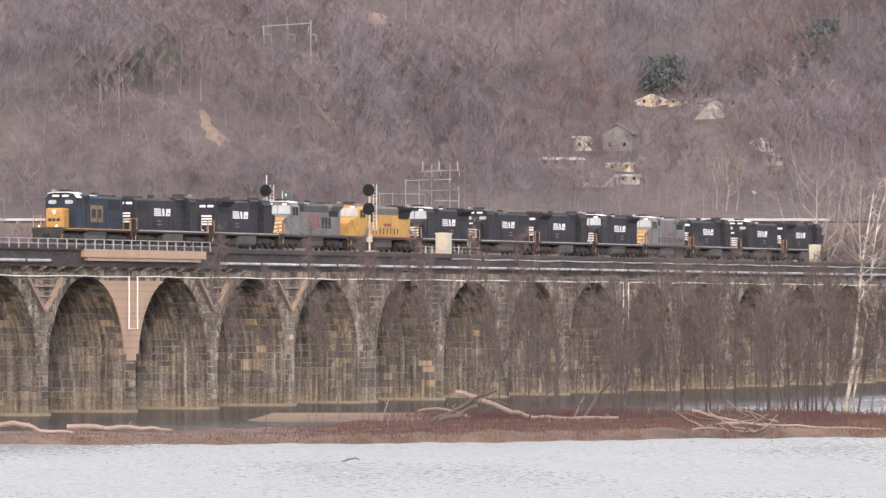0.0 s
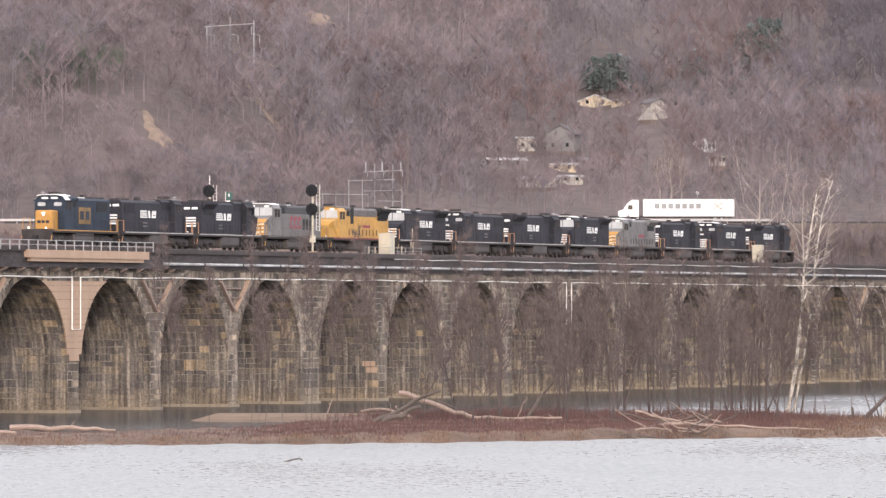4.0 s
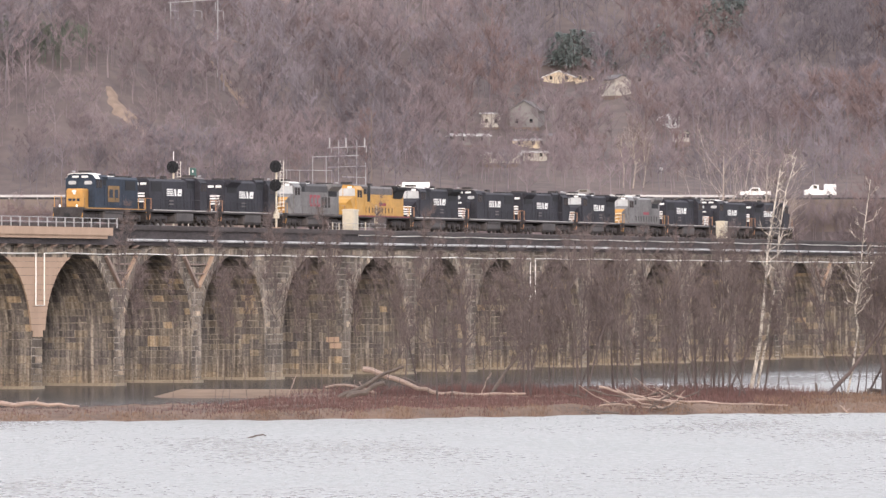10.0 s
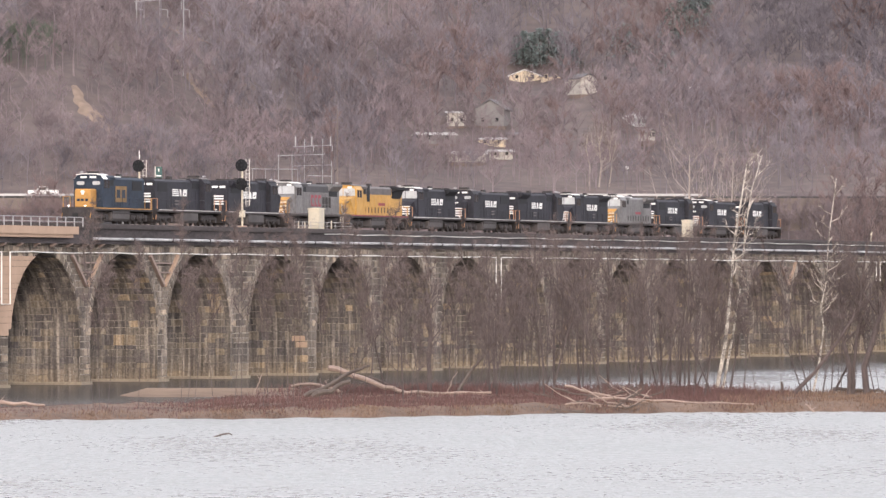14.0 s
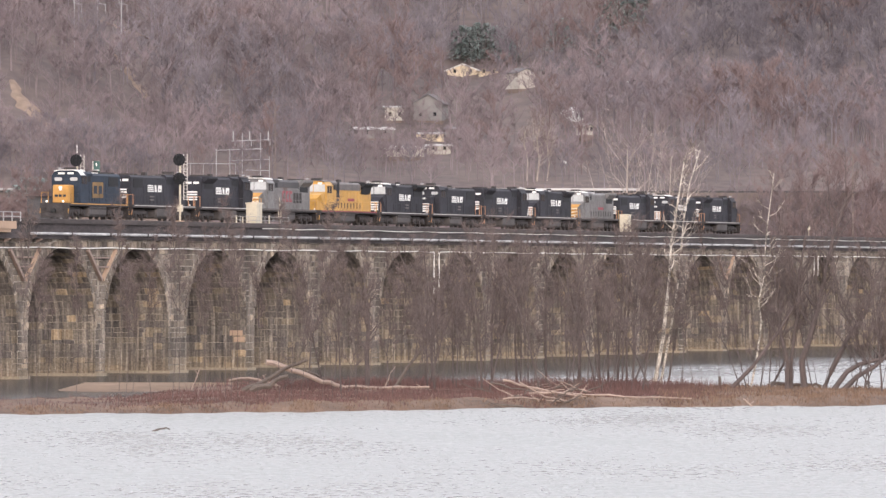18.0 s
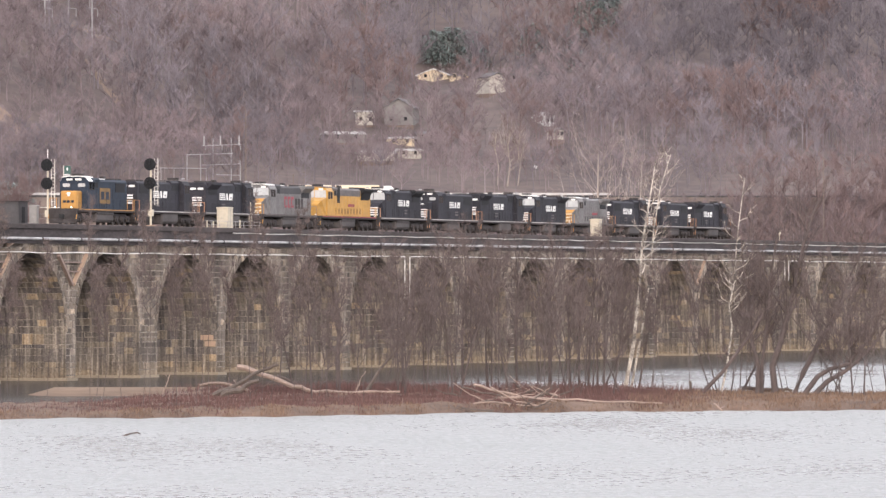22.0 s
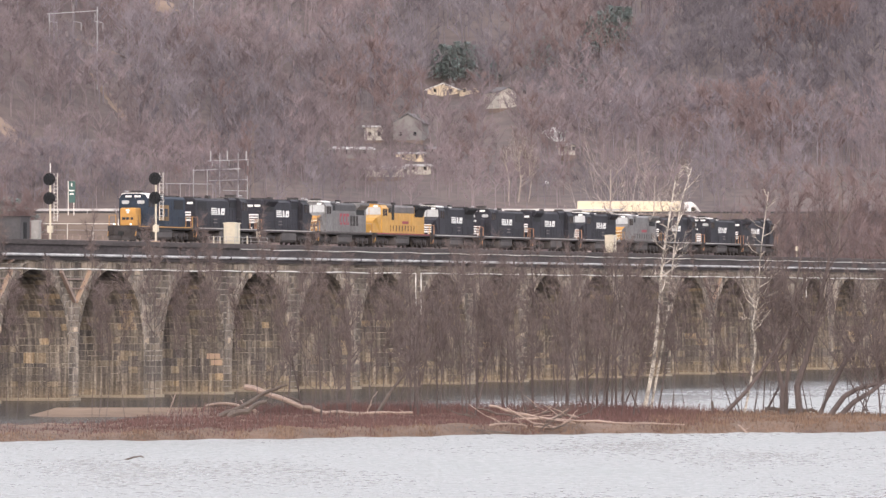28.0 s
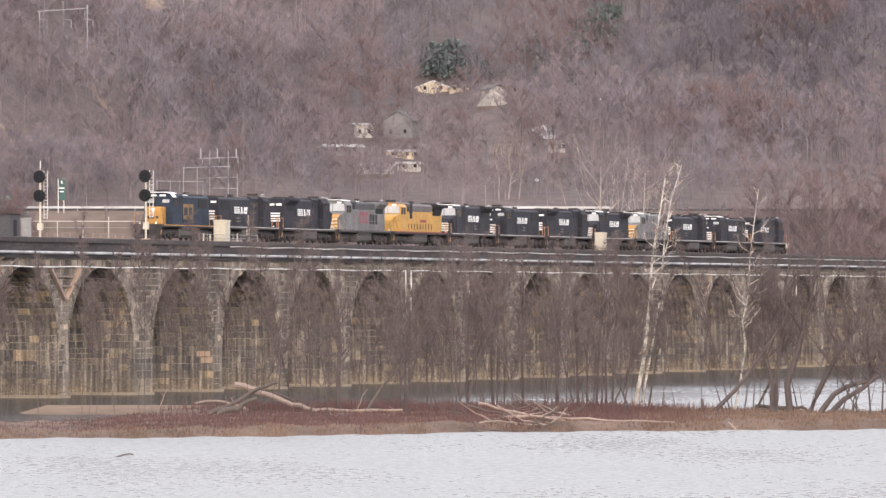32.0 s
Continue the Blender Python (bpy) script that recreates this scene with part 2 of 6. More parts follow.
M = dict(
    water=water_mat(),
    stone=stone_mat("weathered_stone", False), stone_far=stone_mat("weathered_stone_joined", True), face=stone_mat("washed_face_stone", False, True), face_far=stone_mat("washed_face_stone_joined", True, True),
    mortar=mat("lime_joints", (0.1, 0.085, 0.075), vary=0.2, size=1.2, bump=0.3, tint=(0.38, 0.325, 0.265), reach=0.2),
    footing=mat("pale_footing_stone", (0.27, 0.22, 0.16), 0.9, vary=0.25, bump=0.3),
    concrete=mat("buff_concrete", (0.4, 0.28, 0.2), 0.9, vary=0.12, bump=0.2, stretch=(1, 1, 0.4)),
    deck=mat("sooty_deck_edge", (0.055, 0.046, 0.046), 0.9, vary=0.5, size=0.8, stretch=(0.3, 1, 1), bump=0.3),
    curb=mat("dusty_curb", (0.058, 0.048, 0.046), 0.9, vary=0.45, stretch=(0.2, 1, 1), bump=0.2),
    ballast=mat("track_ballast", (0.108, 0.092, 0.084), 0.95, vary=0.35, size=0.4, bump=0.8),
    rail=mat("worn_rail_steel", (0.12, 0.1, 0.09), 0.45, 0.6, vary=0.3),
    pipe=mat("grey_white_pipe", (0.36, 0.35, 0.345), 0.6, vary=0.65, size=0.5, stretch=(0.5, 1, 1)),
    grey_box=mat("grey_steel_box", (0.3, 0.285, 0.27), 0.6, vary=0.15),
    stair=mat("white_ladder_paint", (0.6, 0.56, 0.5), 0.6, vary=0.15),
    terrace=mat("weathered_terrace_wood", (0.2, 0.15, 0.125), 0.9, vary=0.3),
    conduit=mat("white_conduit", (0.82, 0.79, 0.74), 0.5, vary=0.15),
    rust=mat("rusty_steel", (0.26, 0.195, 0.165), 0.85, vary=0.3, bump=0.2),
    galv=mat("galvanised_steel", (0.36, 0.35, 0.345), 0.5, 0.4, vary=0.15),
    black=mat("matt_black", (0.012, 0.012, 0.014), 0.7, vary=0.3),
    cabinet=mat("cream_painted_cabinet", (0.55, 0.49, 0.38), 0.6, vary=0.12),
    hut=mat("grey_hut", (0.07, 0.066, 0.068), 0.7, vary=0.2),
    soil=mat("leaf_litter", (0.122, 0.098, 0.097), 0.95, vary=0.3, size=10, bump=0.5, tint=(0.16, 0.124, 0.11)),
    scar=mat("bare_clay", (0.232, 0.172, 0.132), 0.95, vary=0.3, size=6, bump=0.5),
    sand=mat("wet_sand_and_straw", (0.095, 0.063, 0.048), 0.9, vary=0.35, size=2, stretch=(0.4, 1, 1), bump=0.6, tint=(0.2, 0.13, 0.088)),
    tan_sand=mat("tan_sand", (0.14, 0.093, 0.062), 0.95, vary=0.3, size=2, stretch=(0.3, 1, 1), bump=0.5, tint=(0.22, 0.148, 0.098)),
    shrub=mat("red_brown_stems", (0.115, 0.064, 0.057), 0.9, vary=0.3, size=3, spread=0.35, island=True),
    straw=mat("dry_straw", (0.165, 0.108, 0.075), 0.9, vary=0.3, size=3, spread=0.35, island=True),
    bark=mat("grey_brown_bark", (0.098, 0.077, 0.071), 0.9, vary=0.35, size=0.5, stretch=(1, 1, 0.3), bump=0.6),
    twig=mat("fine_twigs", (0.14, 0.108, 0.1), 0.9, vary=0.3, spread=0.25, island=True),
    stripe=mat("dusty_white_line", (0.42, 0.4, 0.38), 0.6, vary=0.3, size=1.5),
    pale_far=mat("pale_grey_bark", (0.36, 0.305, 0.265), 0.85, vary=0.4, size=0.6, bump=0.3),
    birch=mat("pale_bark", (0.38, 0.338, 0.288), 0.85, vary=0.75, size=0.35, bump=0.4, reach=0.2),
    drift=mat("bleached_driftwood", (0.29, 0.218, 0.178), 0.9, vary=0.35, size=0.5, stretch=(0.4, 1, 1), bump=0.4),
    drift_dark=mat("dark_driftwood", (0.11, 0.088, 0.075), 0.9, vary=0.35, size=0.5, bump=0.4),
    wood_a=mat("mauve_brown_woods", (0.212, 0.17, 0.174), 0.95, vary=0.3, size=24, spread=0.06, island=True, reach=0.2),
    wood_b=mat("grey_woods", (0.184, 0.16, 0.172), 0.95, vary=0.3, size=28, spread=0.06, island=True, reach=0.2),
    wood_d=mat("dense_slate_woods", (0.16, 0.14, 0.153), 0.95, vary=0.3, size=24, spread=0.06, island=True, reach=0.2),
    wood_c=mat("reddish_woods", (0.185, 0.135, 0.13), 0.95, vary=0.3, size=20, spread=0.08, island=True),
    olive=mat("olive_brush", (0.135, 0.15, 0.118), 0.95, vary=0.25, size=8, spread=0.15, island=True),
    # green needles, lightened in colour to stand in for distance haze
    pine=mat("haze_paled_needles", (0.215, 0.26, 0.245), 0.95, vary=0.3, size=3, spread=0.3, island=True),
    asphalt=mat("asphalt", (0.06, 0.058, 0.056), 0.9, vary=0.2, size=4),
    wall=mat("grey_highway_wall", (0.175, 0.14, 0.12), 0.9, vary=0.25, size=4, stretch=(0.3, 1, 1), bump=0.2),
    white=mat("white_paint", (0.78, 0.76, 0.72), 0.5, vary=0.08),
    cream=mat("cream_siding", (0.72, 0.6, 0.42), 0.7, vary=0.12, stretch=(1, 1, 4)),
    siding=mat("pale_siding", (0.23, 0.215, 0.205), 0.7, vary=0.15, stretch=(1, 1, 4)),
    roof=mat("grey_shingles", (0.15, 0.14, 0.14), 0.9, vary=0.3, bump=0.4),
    pale_wall=mat("weathered_white_siding", (0.5, 0.46, 0.4), 0.75, vary=0.3, size=0.8, stretch=(1, 1, 3)),
    pale_roof=mat("pale_metal_roof", (0.42, 0.4, 0.37), 0.6, vary=0.25),
    green=mat("sign_green", (0.035, 0.085, 0.075), 0.5, vary=0.1),
    glass=mat("dark_glass", (0.02, 0.022, 0.025), 0.08, vary=0.1, spec=0.5),
    # glass with the windscreens' glare put into its base colour
    glare_glass=mat("glare_coloured_windscreen", (0.42, 0.42, 0.41), 0.12, vary=0.15, spec=0.6),
    under=mat("grimy_running_gear", (0.047, 0.041, 0.04), 0.85, vary=0.45, size=0.4, bump=0.4),
    tyre_steel=mat("wheel_steel", (0.1, 0.085, 0.075), 0.5, 0.5, vary=0.3),
    ink=mat("faded_grey_lettering", (0.3, 0.29, 0.28), 0.6, vary=0.2),
    mark_brown=mat("faded_brown_mark", (0.4, 0.3, 0.2), 0.6, vary=0.2),
    rubber=mat("rubber", (0.02, 0.02, 0.02), 0.8, vary=0.2),
    tank=mat("dusty_fuel_tank", (0.078, 0.07, 0.068), 0.8, vary=0.3),
    silver=mat("worn_silver_paint", (0.155, 0.147, 0.143), 0.5, vary=0.4, size=1.0),
    navy=mat("dark_blue_paint", (0.021, 0.03, 0.046), 0.66, vary=0.45, size=1.4, spec=0.25),
    gold=mat("golden_yellow_paint", (0.43, 0.225, 0.058), 0.5, vary=0.2, size=2),
    dull_gold=mat("faded_gold_paint", (0.21, 0.125, 0.045), 0.6, vary=0.3, size=0.8),
    ns=mat("dusty_black_paint", (0.025, 0.024, 0.03), 0.68, vary=0.45, size=1.4, spec=0.25),
    kcs=mat("faded_grey_paint", (0.125, 0.115, 0.112), 0.55, vary=0.45, size=0.8, tint=(0.17, 0.145, 0.135)),
    red=mat("faded_red_paint", (0.29, 0.06, 0.078), 0.6, vary=0.2),
    armour=mat("armour_yellow_paint", (0.45, 0.25, 0.06), 0.45, vary=0.22, size=2),
    orange=mat("orange_handrail_paint", (0.45, 0.235, 0.125), 0.6, vary=0.15),
    lamp=glow("headlight_glow", (1.0, 0.95, 0.85), 1.5),
)

# ---- small tools for meshes ----


class Geo:
    """Gathers vertices and faces for one mesh."""

    def __init__(self):
        self.v, self.f = [], []

    def add(self, verts, faces):
        n = len(self.v)
        self.v += [tuple(p) for p in verts]
        self.f += [tuple(i + n for i in f) for f in faces]
        return self

    def box(self, x0, x1, y0, y1, z0, z1):
        vs = [(x, y, z) for z in (z0, z1) for y in (y0, y1) for x in (x0, x1)]
        return self.add(vs, [(0, 2, 3, 1), (4, 5, 7, 6), (0, 1, 5, 4), (2, 6, 7, 3), (0, 4, 6, 2), (1, 3, 7, 5)])

    def run(self, poly, x0, x1, axis="x", inset=0.0):
        """A closed (y, z) outline drawn along x (or an (x, z) outline along y), its ends drawn in by inset."""
        n = len(poly)
        cy, cz = sum(p[0] for p in poly) / n, sum(p[1] for p in poly) / n
        rings = [(x0, inset), (x0 + inset, 0), (x1 - inset, 0), (x1, inset)] if inset else [(x0, 0), (x1, 0)]
        vs = []
        for x, k in rings:
            for a, b in poly:
                a2, b2 = a - math.copysign(min(k, abs(a - cy)), a - cy), b - math.copysign(min(k, abs(b - cz)), b - cz)
                vs.append((x, a2, b2) if axis == "x" else (a2, x, b2))
        fs = [tuple(range(n)), tuple(range(len(vs) - n, len(vs)))[::-1]]
        for r in range(len(rings) - 1):
            fs += [(r * n + i, (r + 1) * n + i, (r + 1) * n + (i + 1) % n, r * n + (i + 1) % n) for i in range(n)]
        return self.add(vs, fs)

    def bar(self, p, q, r, r2=None, n=4):
        p, q = Vector(p), Vector(q)
        d = (q - p).normalized()
        s = d.orthogonal().normalized()
        t = d.cross(s)
        r2 = r if r2 is None else r2
        vs = []
        for c, k in ((p, r), (q, r2)):
            for i in range(n):
                a = 2 * math.pi * i / n + 0.4
                vs.append(c + (s * math.cos(a) + t * math.sin(a)) * k)
        fs = [(i, (i + 1) % n, n + (i + 1) % n, n + i) for i in range(n)]
        return self.add(vs, fs + [tuple(range(n))[::-1], tuple(range(n, 2 * n))])

    def line(self, pts, r0, r1=None, n=5):
        """A bent tapered limb."""
        r1 = r0 if r1 is None else r1
        k = len(pts) - 1
        pts = [Vector(p) for p in pts]
        vs, fs = [], []
        for i, p in enumerate(pts):
            d = (pts[min(i + 1, k)] - pts[max(i - 1, 0)]).normalized()
            s = d.orthogonal().normalized() if abs(d.z) > 0.9 else d.cross(Vector((0, 0, 1))).normalized()
            t = d.cross(s)
            r = r0 + (r1 - r0) * i / k
            vs += [p + (s * math.cos(2 * math.pi * j / n) + t * math.sin(2 * math.pi * j / n)) * r for j in range(n)]
        for i in range(k):
            fs += [(i * n + j, i * n + (j + 1) % n, (i + 1) * n + (j + 1) % n, (i + 1) * n + j) for j in range(n)]
        return self.add(vs, fs + [tuple(range(n))[::-1], tuple(range(k * n, k * n + n))])

    def disc(self, c, axis, r, h, n=20):
        a = Vector(axis).normalized()
        return self.bar(Vector(c) - a * h / 2, Vector(c) + a * h / 2, r, r, n)

    def mesh(self, name, material):
        me = bpy.data.meshes.new(name)
        me.from_pydata(self.v, [], self.f)
        me.materials.append(material)
        bm = bmesh.new()
        bm.from_mesh(me)
        bmesh.ops.recalc_face_normals(bm, faces=bm.faces)
        bm.to_mesh(me)
        bm.free()
        return me


def part(name, geo, material, parent=None, label="", at=None):
    ob = new(name, geo if isinstance(geo, bpy.types.Mesh) else geo.mesh(name, material))
    if parent is not None:
        ob.parent = parent
    if at is not None:
        ob.matrix_basis = at
    return tagged(ob, label)


def thing(name, label, category, at=None, group="", kind=""):
    ob = new(name)
    ob.empty_display_size = 0.5
    if at is not None:
        ob.matrix_basis = at if isinstance(at, Matrix) else Matrix.Translation(at)
    return tagged(ob, label, category, group, kind)


def mesh_np(name, verts, faces, material):
    """A large mesh from arrays of triangles or quads."""
    me = bpy.data.meshes.new(name)
    k = faces.shape[1]
    me.vertices.add(len(verts))
    me.vertices.foreach_set("co", verts.astype(np.float32).ravel())
    me.loops.add(faces.size)
    me.loops.foreach_set("vertex_index", faces.astype(np.int32).ravel())
    me.polygons.add(len(faces))
    me.polygons.foreach_set("loop_start", np.arange(0, faces.size, k, dtype=np.int32))
    me.update(calc_edges=True)
    me.validate()
    me.materials.append(material)
    return me


def sight(a, b, d):
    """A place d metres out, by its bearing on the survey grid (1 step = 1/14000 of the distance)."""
    return Vector(((a - 784) * d / 14000, d, EYE + (543.8 - b) * d / 14000))


# the bridge's own axes: x along the bridge, y away from its near face, z up from the water
BRIDGE = pose(-35.2, 705.3, 0, 0, 0, 73.53)
RAIL = 15.35

# ---- ground, river and island ----


def fbm(x, y, s):
    return noise.fractal(Vector((x / s, y / s, 3.1)), 1.0, 2.0, 4)


def hill(x, d):
    """Height of the land: the bed of the river, the far bank with its road, and the wooded hill behind."""
    if d < 260:
        t = min(max((d - 20) / 120, 0), 1)
        return 8.1 - 10.6 * t * t * (3 - 2 * t)
    if d < 1325:
        return -2.5
    if d < 1382:
        return -2.5 + 20.5 * ((d - 1325) / 57) ** 0.8
    if d < 1392:
        return 21.6
    if d < 1425:
        return 24.2 if d < 1407 else 22.3
    k = d - 1425
    z = 24.2 + 0.17 * k + 0.00004 * k * k
    left = min(max((10 - x) / 60, 0), 1)
    z += left * min(k, 160) * 0.12
    z += (fbm(x, d, 70) * 7 + fbm(x + 90, d, 25) * 2) * min(k / 60, 1)
    z += 5 * math.sin((x + 0.35 * d) / 23) * left * min(k / 50, 1)
    return z


ys = [-600, -200, -50, 0, 20, 50, 80, 110, 140, 300, 600, 1000, 1300, 1324] + list(range(1328, 1388, 8)) + list(range(1388, 1640, 8)) + list(range(1640, 2200, 20)) + [2300, 2500, 3000, 3600, 4400]
xs = [-1500, -900, -600, -400, -300, -230] + list(range(-190, 250, 8)) + [280, 340, 420, 600, 900, 1500]
gv = np.array([(x, y, hill(x, y)) for y in ys for x in xs])
nx = len(xs)
gf = np.array([(j * nx + i, j * nx + i + 1, (j + 1) * nx + i + 1, (j + 1) * nx + i) for j in range(len(ys) - 1) for i in range(nx - 1)])
ground = new("ground", mesh_np("ground", gv, gf, M["soil"]))
tagged(ground, "brown leaf-littered hillside and river bed", "ground", kind="structure")
for p in ground.data.polygons:
    p.use_smooth = True

wx, wy = np.linspace(-1400, 1400, 29), np.linspace(60, 1336, 60)
wv = np.array([(x, y, 0.0) for y in wy for x in wx])
wf = np.array([(j * 29 + i, j * 29 + i + 1, (j + 1) * 29 + i + 1, (j + 1) * 29 + i) for j in range(59) for i in range(28)])
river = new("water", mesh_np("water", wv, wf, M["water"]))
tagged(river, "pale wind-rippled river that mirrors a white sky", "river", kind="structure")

# the island's near and far shore: bearing, distance
NEAR = [(-900, 558), (0, 555), (300, 554), (700, 560), (1000, 569), (1200, 580), (1500, 586), (1968, 592), (2900, 604)]
FAR = [(-900, 590), (0, 600), (300, 604), (560, 622), (700, 664), (900, 668), (1200, 672), (1500, 668), (1700, 656), (1968, 650), (2900, 650)]


def along(table, a):
    return float(np.interp(a, [t[0] for t in table], [t[1] for t in table]))


def island_z(a, d):
    n, f = along(NEAR, a) + 2 * math.sin(a / 37) + 1.5 * math.sin(a / 13), along(FAR, a) + 3 * math.sin(a / 51)
    if d < n or d > f:
        return -0.6
    t = min((d - n) / 7, (f - d) / 7, 1)
    low = 0.4 if a < 560 else min(0.4 + (a - 560) / 900, 0.62)
    return -0.6 + t * (0.6 + low + 0.25 * noise.noise(Vector((a / 40, d / 9, 0))))


av, dv = np.linspace(-900, 2900, 240), np.linspace(555, 715, 66)
iv = np.array([((a - 784) * d / 14000, d, island_z(a, d)) for d in dv for a in av])
jf = np.array([(j * 240 + i, j * 240 + i + 1, (j + 1) * 240 + i + 1, (j + 1) * 240 + i) for j in range(65) for i in range(239)])
island = new("island_ground", mesh_np("island_ground", iv, jf, M["sand"]))
tagged(island, "low sandy island with straw and red-brown stems", "island", kind="structure")
for p in island.data.polygons:
    p.use_smooth = True
# the narrow spit behind the island
sv = []
for j in range(9):
    for i in range(60):
        a = 400 + i * 420 / 59
        t = math.sin(math.pi * j / 8) * min(1, i / 12)
        sv.append(((a - 784) * (666 + 3.2 * j) / 14000, 666 + 3.2 * j, -0.5 + 1.15 * t))
spit = new("sand_spit", mesh_np("sand_spit", np.array(sv), np.array([(j * 60 + i, j * 60 + i + 1, (j + 1) * 60 + i + 1, (j + 1) * 60 + i) for j in range(8) for i in range(59)]), M["tan_sand"]))
tagged(spit, "narrow spit of tan sand in the river", "sandbar", kind="structure")

# ---- the stone arch bridge ----
PIER, SPAN, PITCH, WIDTH = 3.1, 21.15, 24.25, 15.85
SPRING, RISE = 4.6, 7.9
TOP = 13.35


def pier_x(k):
    """The far end of pier k's near face along the bridge; the fifth pier is a wide one."""
    return k * PITCH + (3.1 if k > 4 else 0) if k != 4 else k * PITCH + 3.1


def pier_w(k):
    return PIER + (3.1 if k == 4 else 0)


def arc(t):
    """Along one arch's underside, t 0..1 from left to right: x from the left springing, z."""
    a = math.pi * t
    return SPAN / 2 * (1 - math.cos(a)), SPRING + RISE * math.sin(a)


bridge = thing("stone_arch_bridge", "long weathered brownstone arch railway bridge over a river", "bridge", BRIDGE)
K0, K1 = -4, 25
rnd = random.Random(7)


def block(geo, o, du, dv, dn, r):
    """A rough-faced block: o the corner, du and dv its sides, dn outwards; uneven corners, chamfered face."""
    o, du, dv, dn = Vector(o), Vector(du), Vector(dv), Vector(dn)
    e, g = du * (0.03 / du.length), dv * (0.03 / dv.length)
    p, q = [], []
    for a, b in ((0, 0), (1, 0), (1, 1), (0, 1)):
        c = o + du * a + dv * b + e * r.uniform(-1.1, 1.1) + g * r.uniform(-1.1, 1.1)
        p.append(c)
        q.append(c + e * (1 - 2 * a) + g * (1 - 2 * b) + dn * r.uniform(0.3, 1.7))
    geo.add(p + q, [(4, 5, 6, 7), (0, 1, 5, 4), (1, 2, 6, 5), (2, 3, 7, 6), (3, 0, 4, 7)])


def pier_stones(k, emit):
    """The blocks of one pier's end wall, its shaft and the arch that springs from it; emit takes each one."""
    r = random.Random(900 + k)
    x1 = pier_x(k)
    x0 = x1 - pier_w(k)
    deep = 14.4
    z, row = 0.15, 0
    while z < SPRING - 0.2:
        hgt = min(r.uniform(0.38, 0.8), SPRING - z)
        if SPRING - z - hgt < 0.35:
            hgt = SPRING - z
        y, first = 0.0, True
        while y < deep - 0.2:
            ln = min(r.uniform(0.6, 2.0), deep - y) if not (first and row % 2) else 0.6
            emit((x0, y + 0.014, z + 0.014), (0, ln - 0.028, 0), (0, 0, hgt - 0.028), (-0.045, 0, 0), r)
            y, first = y + ln, False
        cuts = [0, pier_w(k)] if row % 3 == 0 else [0, r.uniform(0.9, 2.0), pier_w(k)]
        for a, b in zip(cuts, cuts[1:]):
            emit((x0 + a + 0.07, 0, z + 0.045), (b - a - 0.14, 0, 0), (0, 0, hgt - 0.09), (0, -0.045, 0), r)
        z, row = z + hgt, row + 1
    # the arch's haunch on this pier, seen from below: courses that follow the curve down to the springing
    n = 18
    for i in range(n):
        ta, tb = 1 - 0.5 * i / n, 1 - 0.5 * (i + 1) / n
        xa, za = arc(ta)
        xb, zb = arc(tb)
        base = x0 - SPAN
        up = Vector((xb - xa, 0, zb - za))
        nr = Vector((-(zb - za), 0, (xb - xa))).normalized() * -0.045
        if nr.z > 0:
            nr = -nr
        y, first = 0.0, True
        while y < deep - 0.2:
            ln = min(r.uniform(0.6, 2.0), deep - y) if not (first and i % 2) else 0.6
            emit(Vector((base + xa, y + 0.014, za)) + up * 0.02, (0, ln - 0.028, 0), up * 0.96, nr, r)
            y, first = y + ln, False
    # voussoirs and spandrel on the near face
    for i in range(28):
        t0, t1 = i / 28 + 0.003, (i + 1) / 28 - 0.003
        (xa, za), (xb, zb) = arc(t0), arc(t1)
        d = Vector((xb - xa, 0, zb - za))
        out = Vector((-d.z, 0, d.x)).normalized() * 0.75
        emit((x1 + xa, 0, za), d, out, (0, -0.08, 0), r)
    z = SPRING
    while z < TOP - 0.3:
        hgt = min(r.uniform(0.5, 0.7), TOP - z)
        zc = max(z - 0.75, SPRING)
        w = SPAN / 2 * (1 - math.sqrt(max(1 - ((zc - SPRING) / RISE) ** 2, 0))) if zc < SPRING + RISE else SPAN / 2
        a, end = x0 - w + 0.2, x1 + w - 0.2
        while a < end - 0.3:
            ln = min(r.uniform(0.9, 1.9), end - a)
            emit((a + 0.07, 0.0, z + 0.045), (ln - 0.14, 0, 0), (0, 0, hgt - 0.09), (0, -0.05, 0), r)
            a += ln
        z += hgt


def arch_core(k):
    """Spandrels, barrel and shaft of one bay as one dark core behind the blocks."""
    g = Geo()
    x1 = pier_x(k)
    x0 = x1 - pier_w(k)
    g.box(x0, x1, 0.0, WIDTH, -3, SPRING)
    n = 24
    pts = [arc(i / n) for i in range(n + 1)]
    vs, fs = [], []
    for y in (0.0, WIDTH):
        for x, z in pts:
            vs += [(x1 + x, y, z), (x1 + x, y, TOP)]
    m = 2 * (n + 1)
    for i in range(n):
        a = 2 * i
        fs += [(a, a + 1, a + 3, a + 2), (m + a, m + a + 2, m + a + 3, m + a + 1), (a, a + 2, m + a + 2, m + a), (a + 1, m + a + 1, m + a + 3, a + 3)]
    g.add(vs, fs)
    g.box(x0, x1, 0.0, WIDTH, SPRING, TOP)
    return g


for k in range(K0, K1):
    pier = part("pier", arch_core(k), M["mortar"], bridge)
    near = k in range(0, 6)
    far, front = Geo(), Geo()

    def emit(o, du, dv, dn, r, pier=pier, near=near, far=far, front=front):
        outer = dn[1] < -0.01
        if not near or Vector(o).y > 5 or Vector(o).z > 6.6 and outer:
            block(front if outer else far, o, du, dv, dn, r)
            return
        g = Geo()
        block(g, o, du, dv, dn, r)
        me = bpy.data.meshes.new("stone")
        me.from_pydata(g.v, [], g.f)
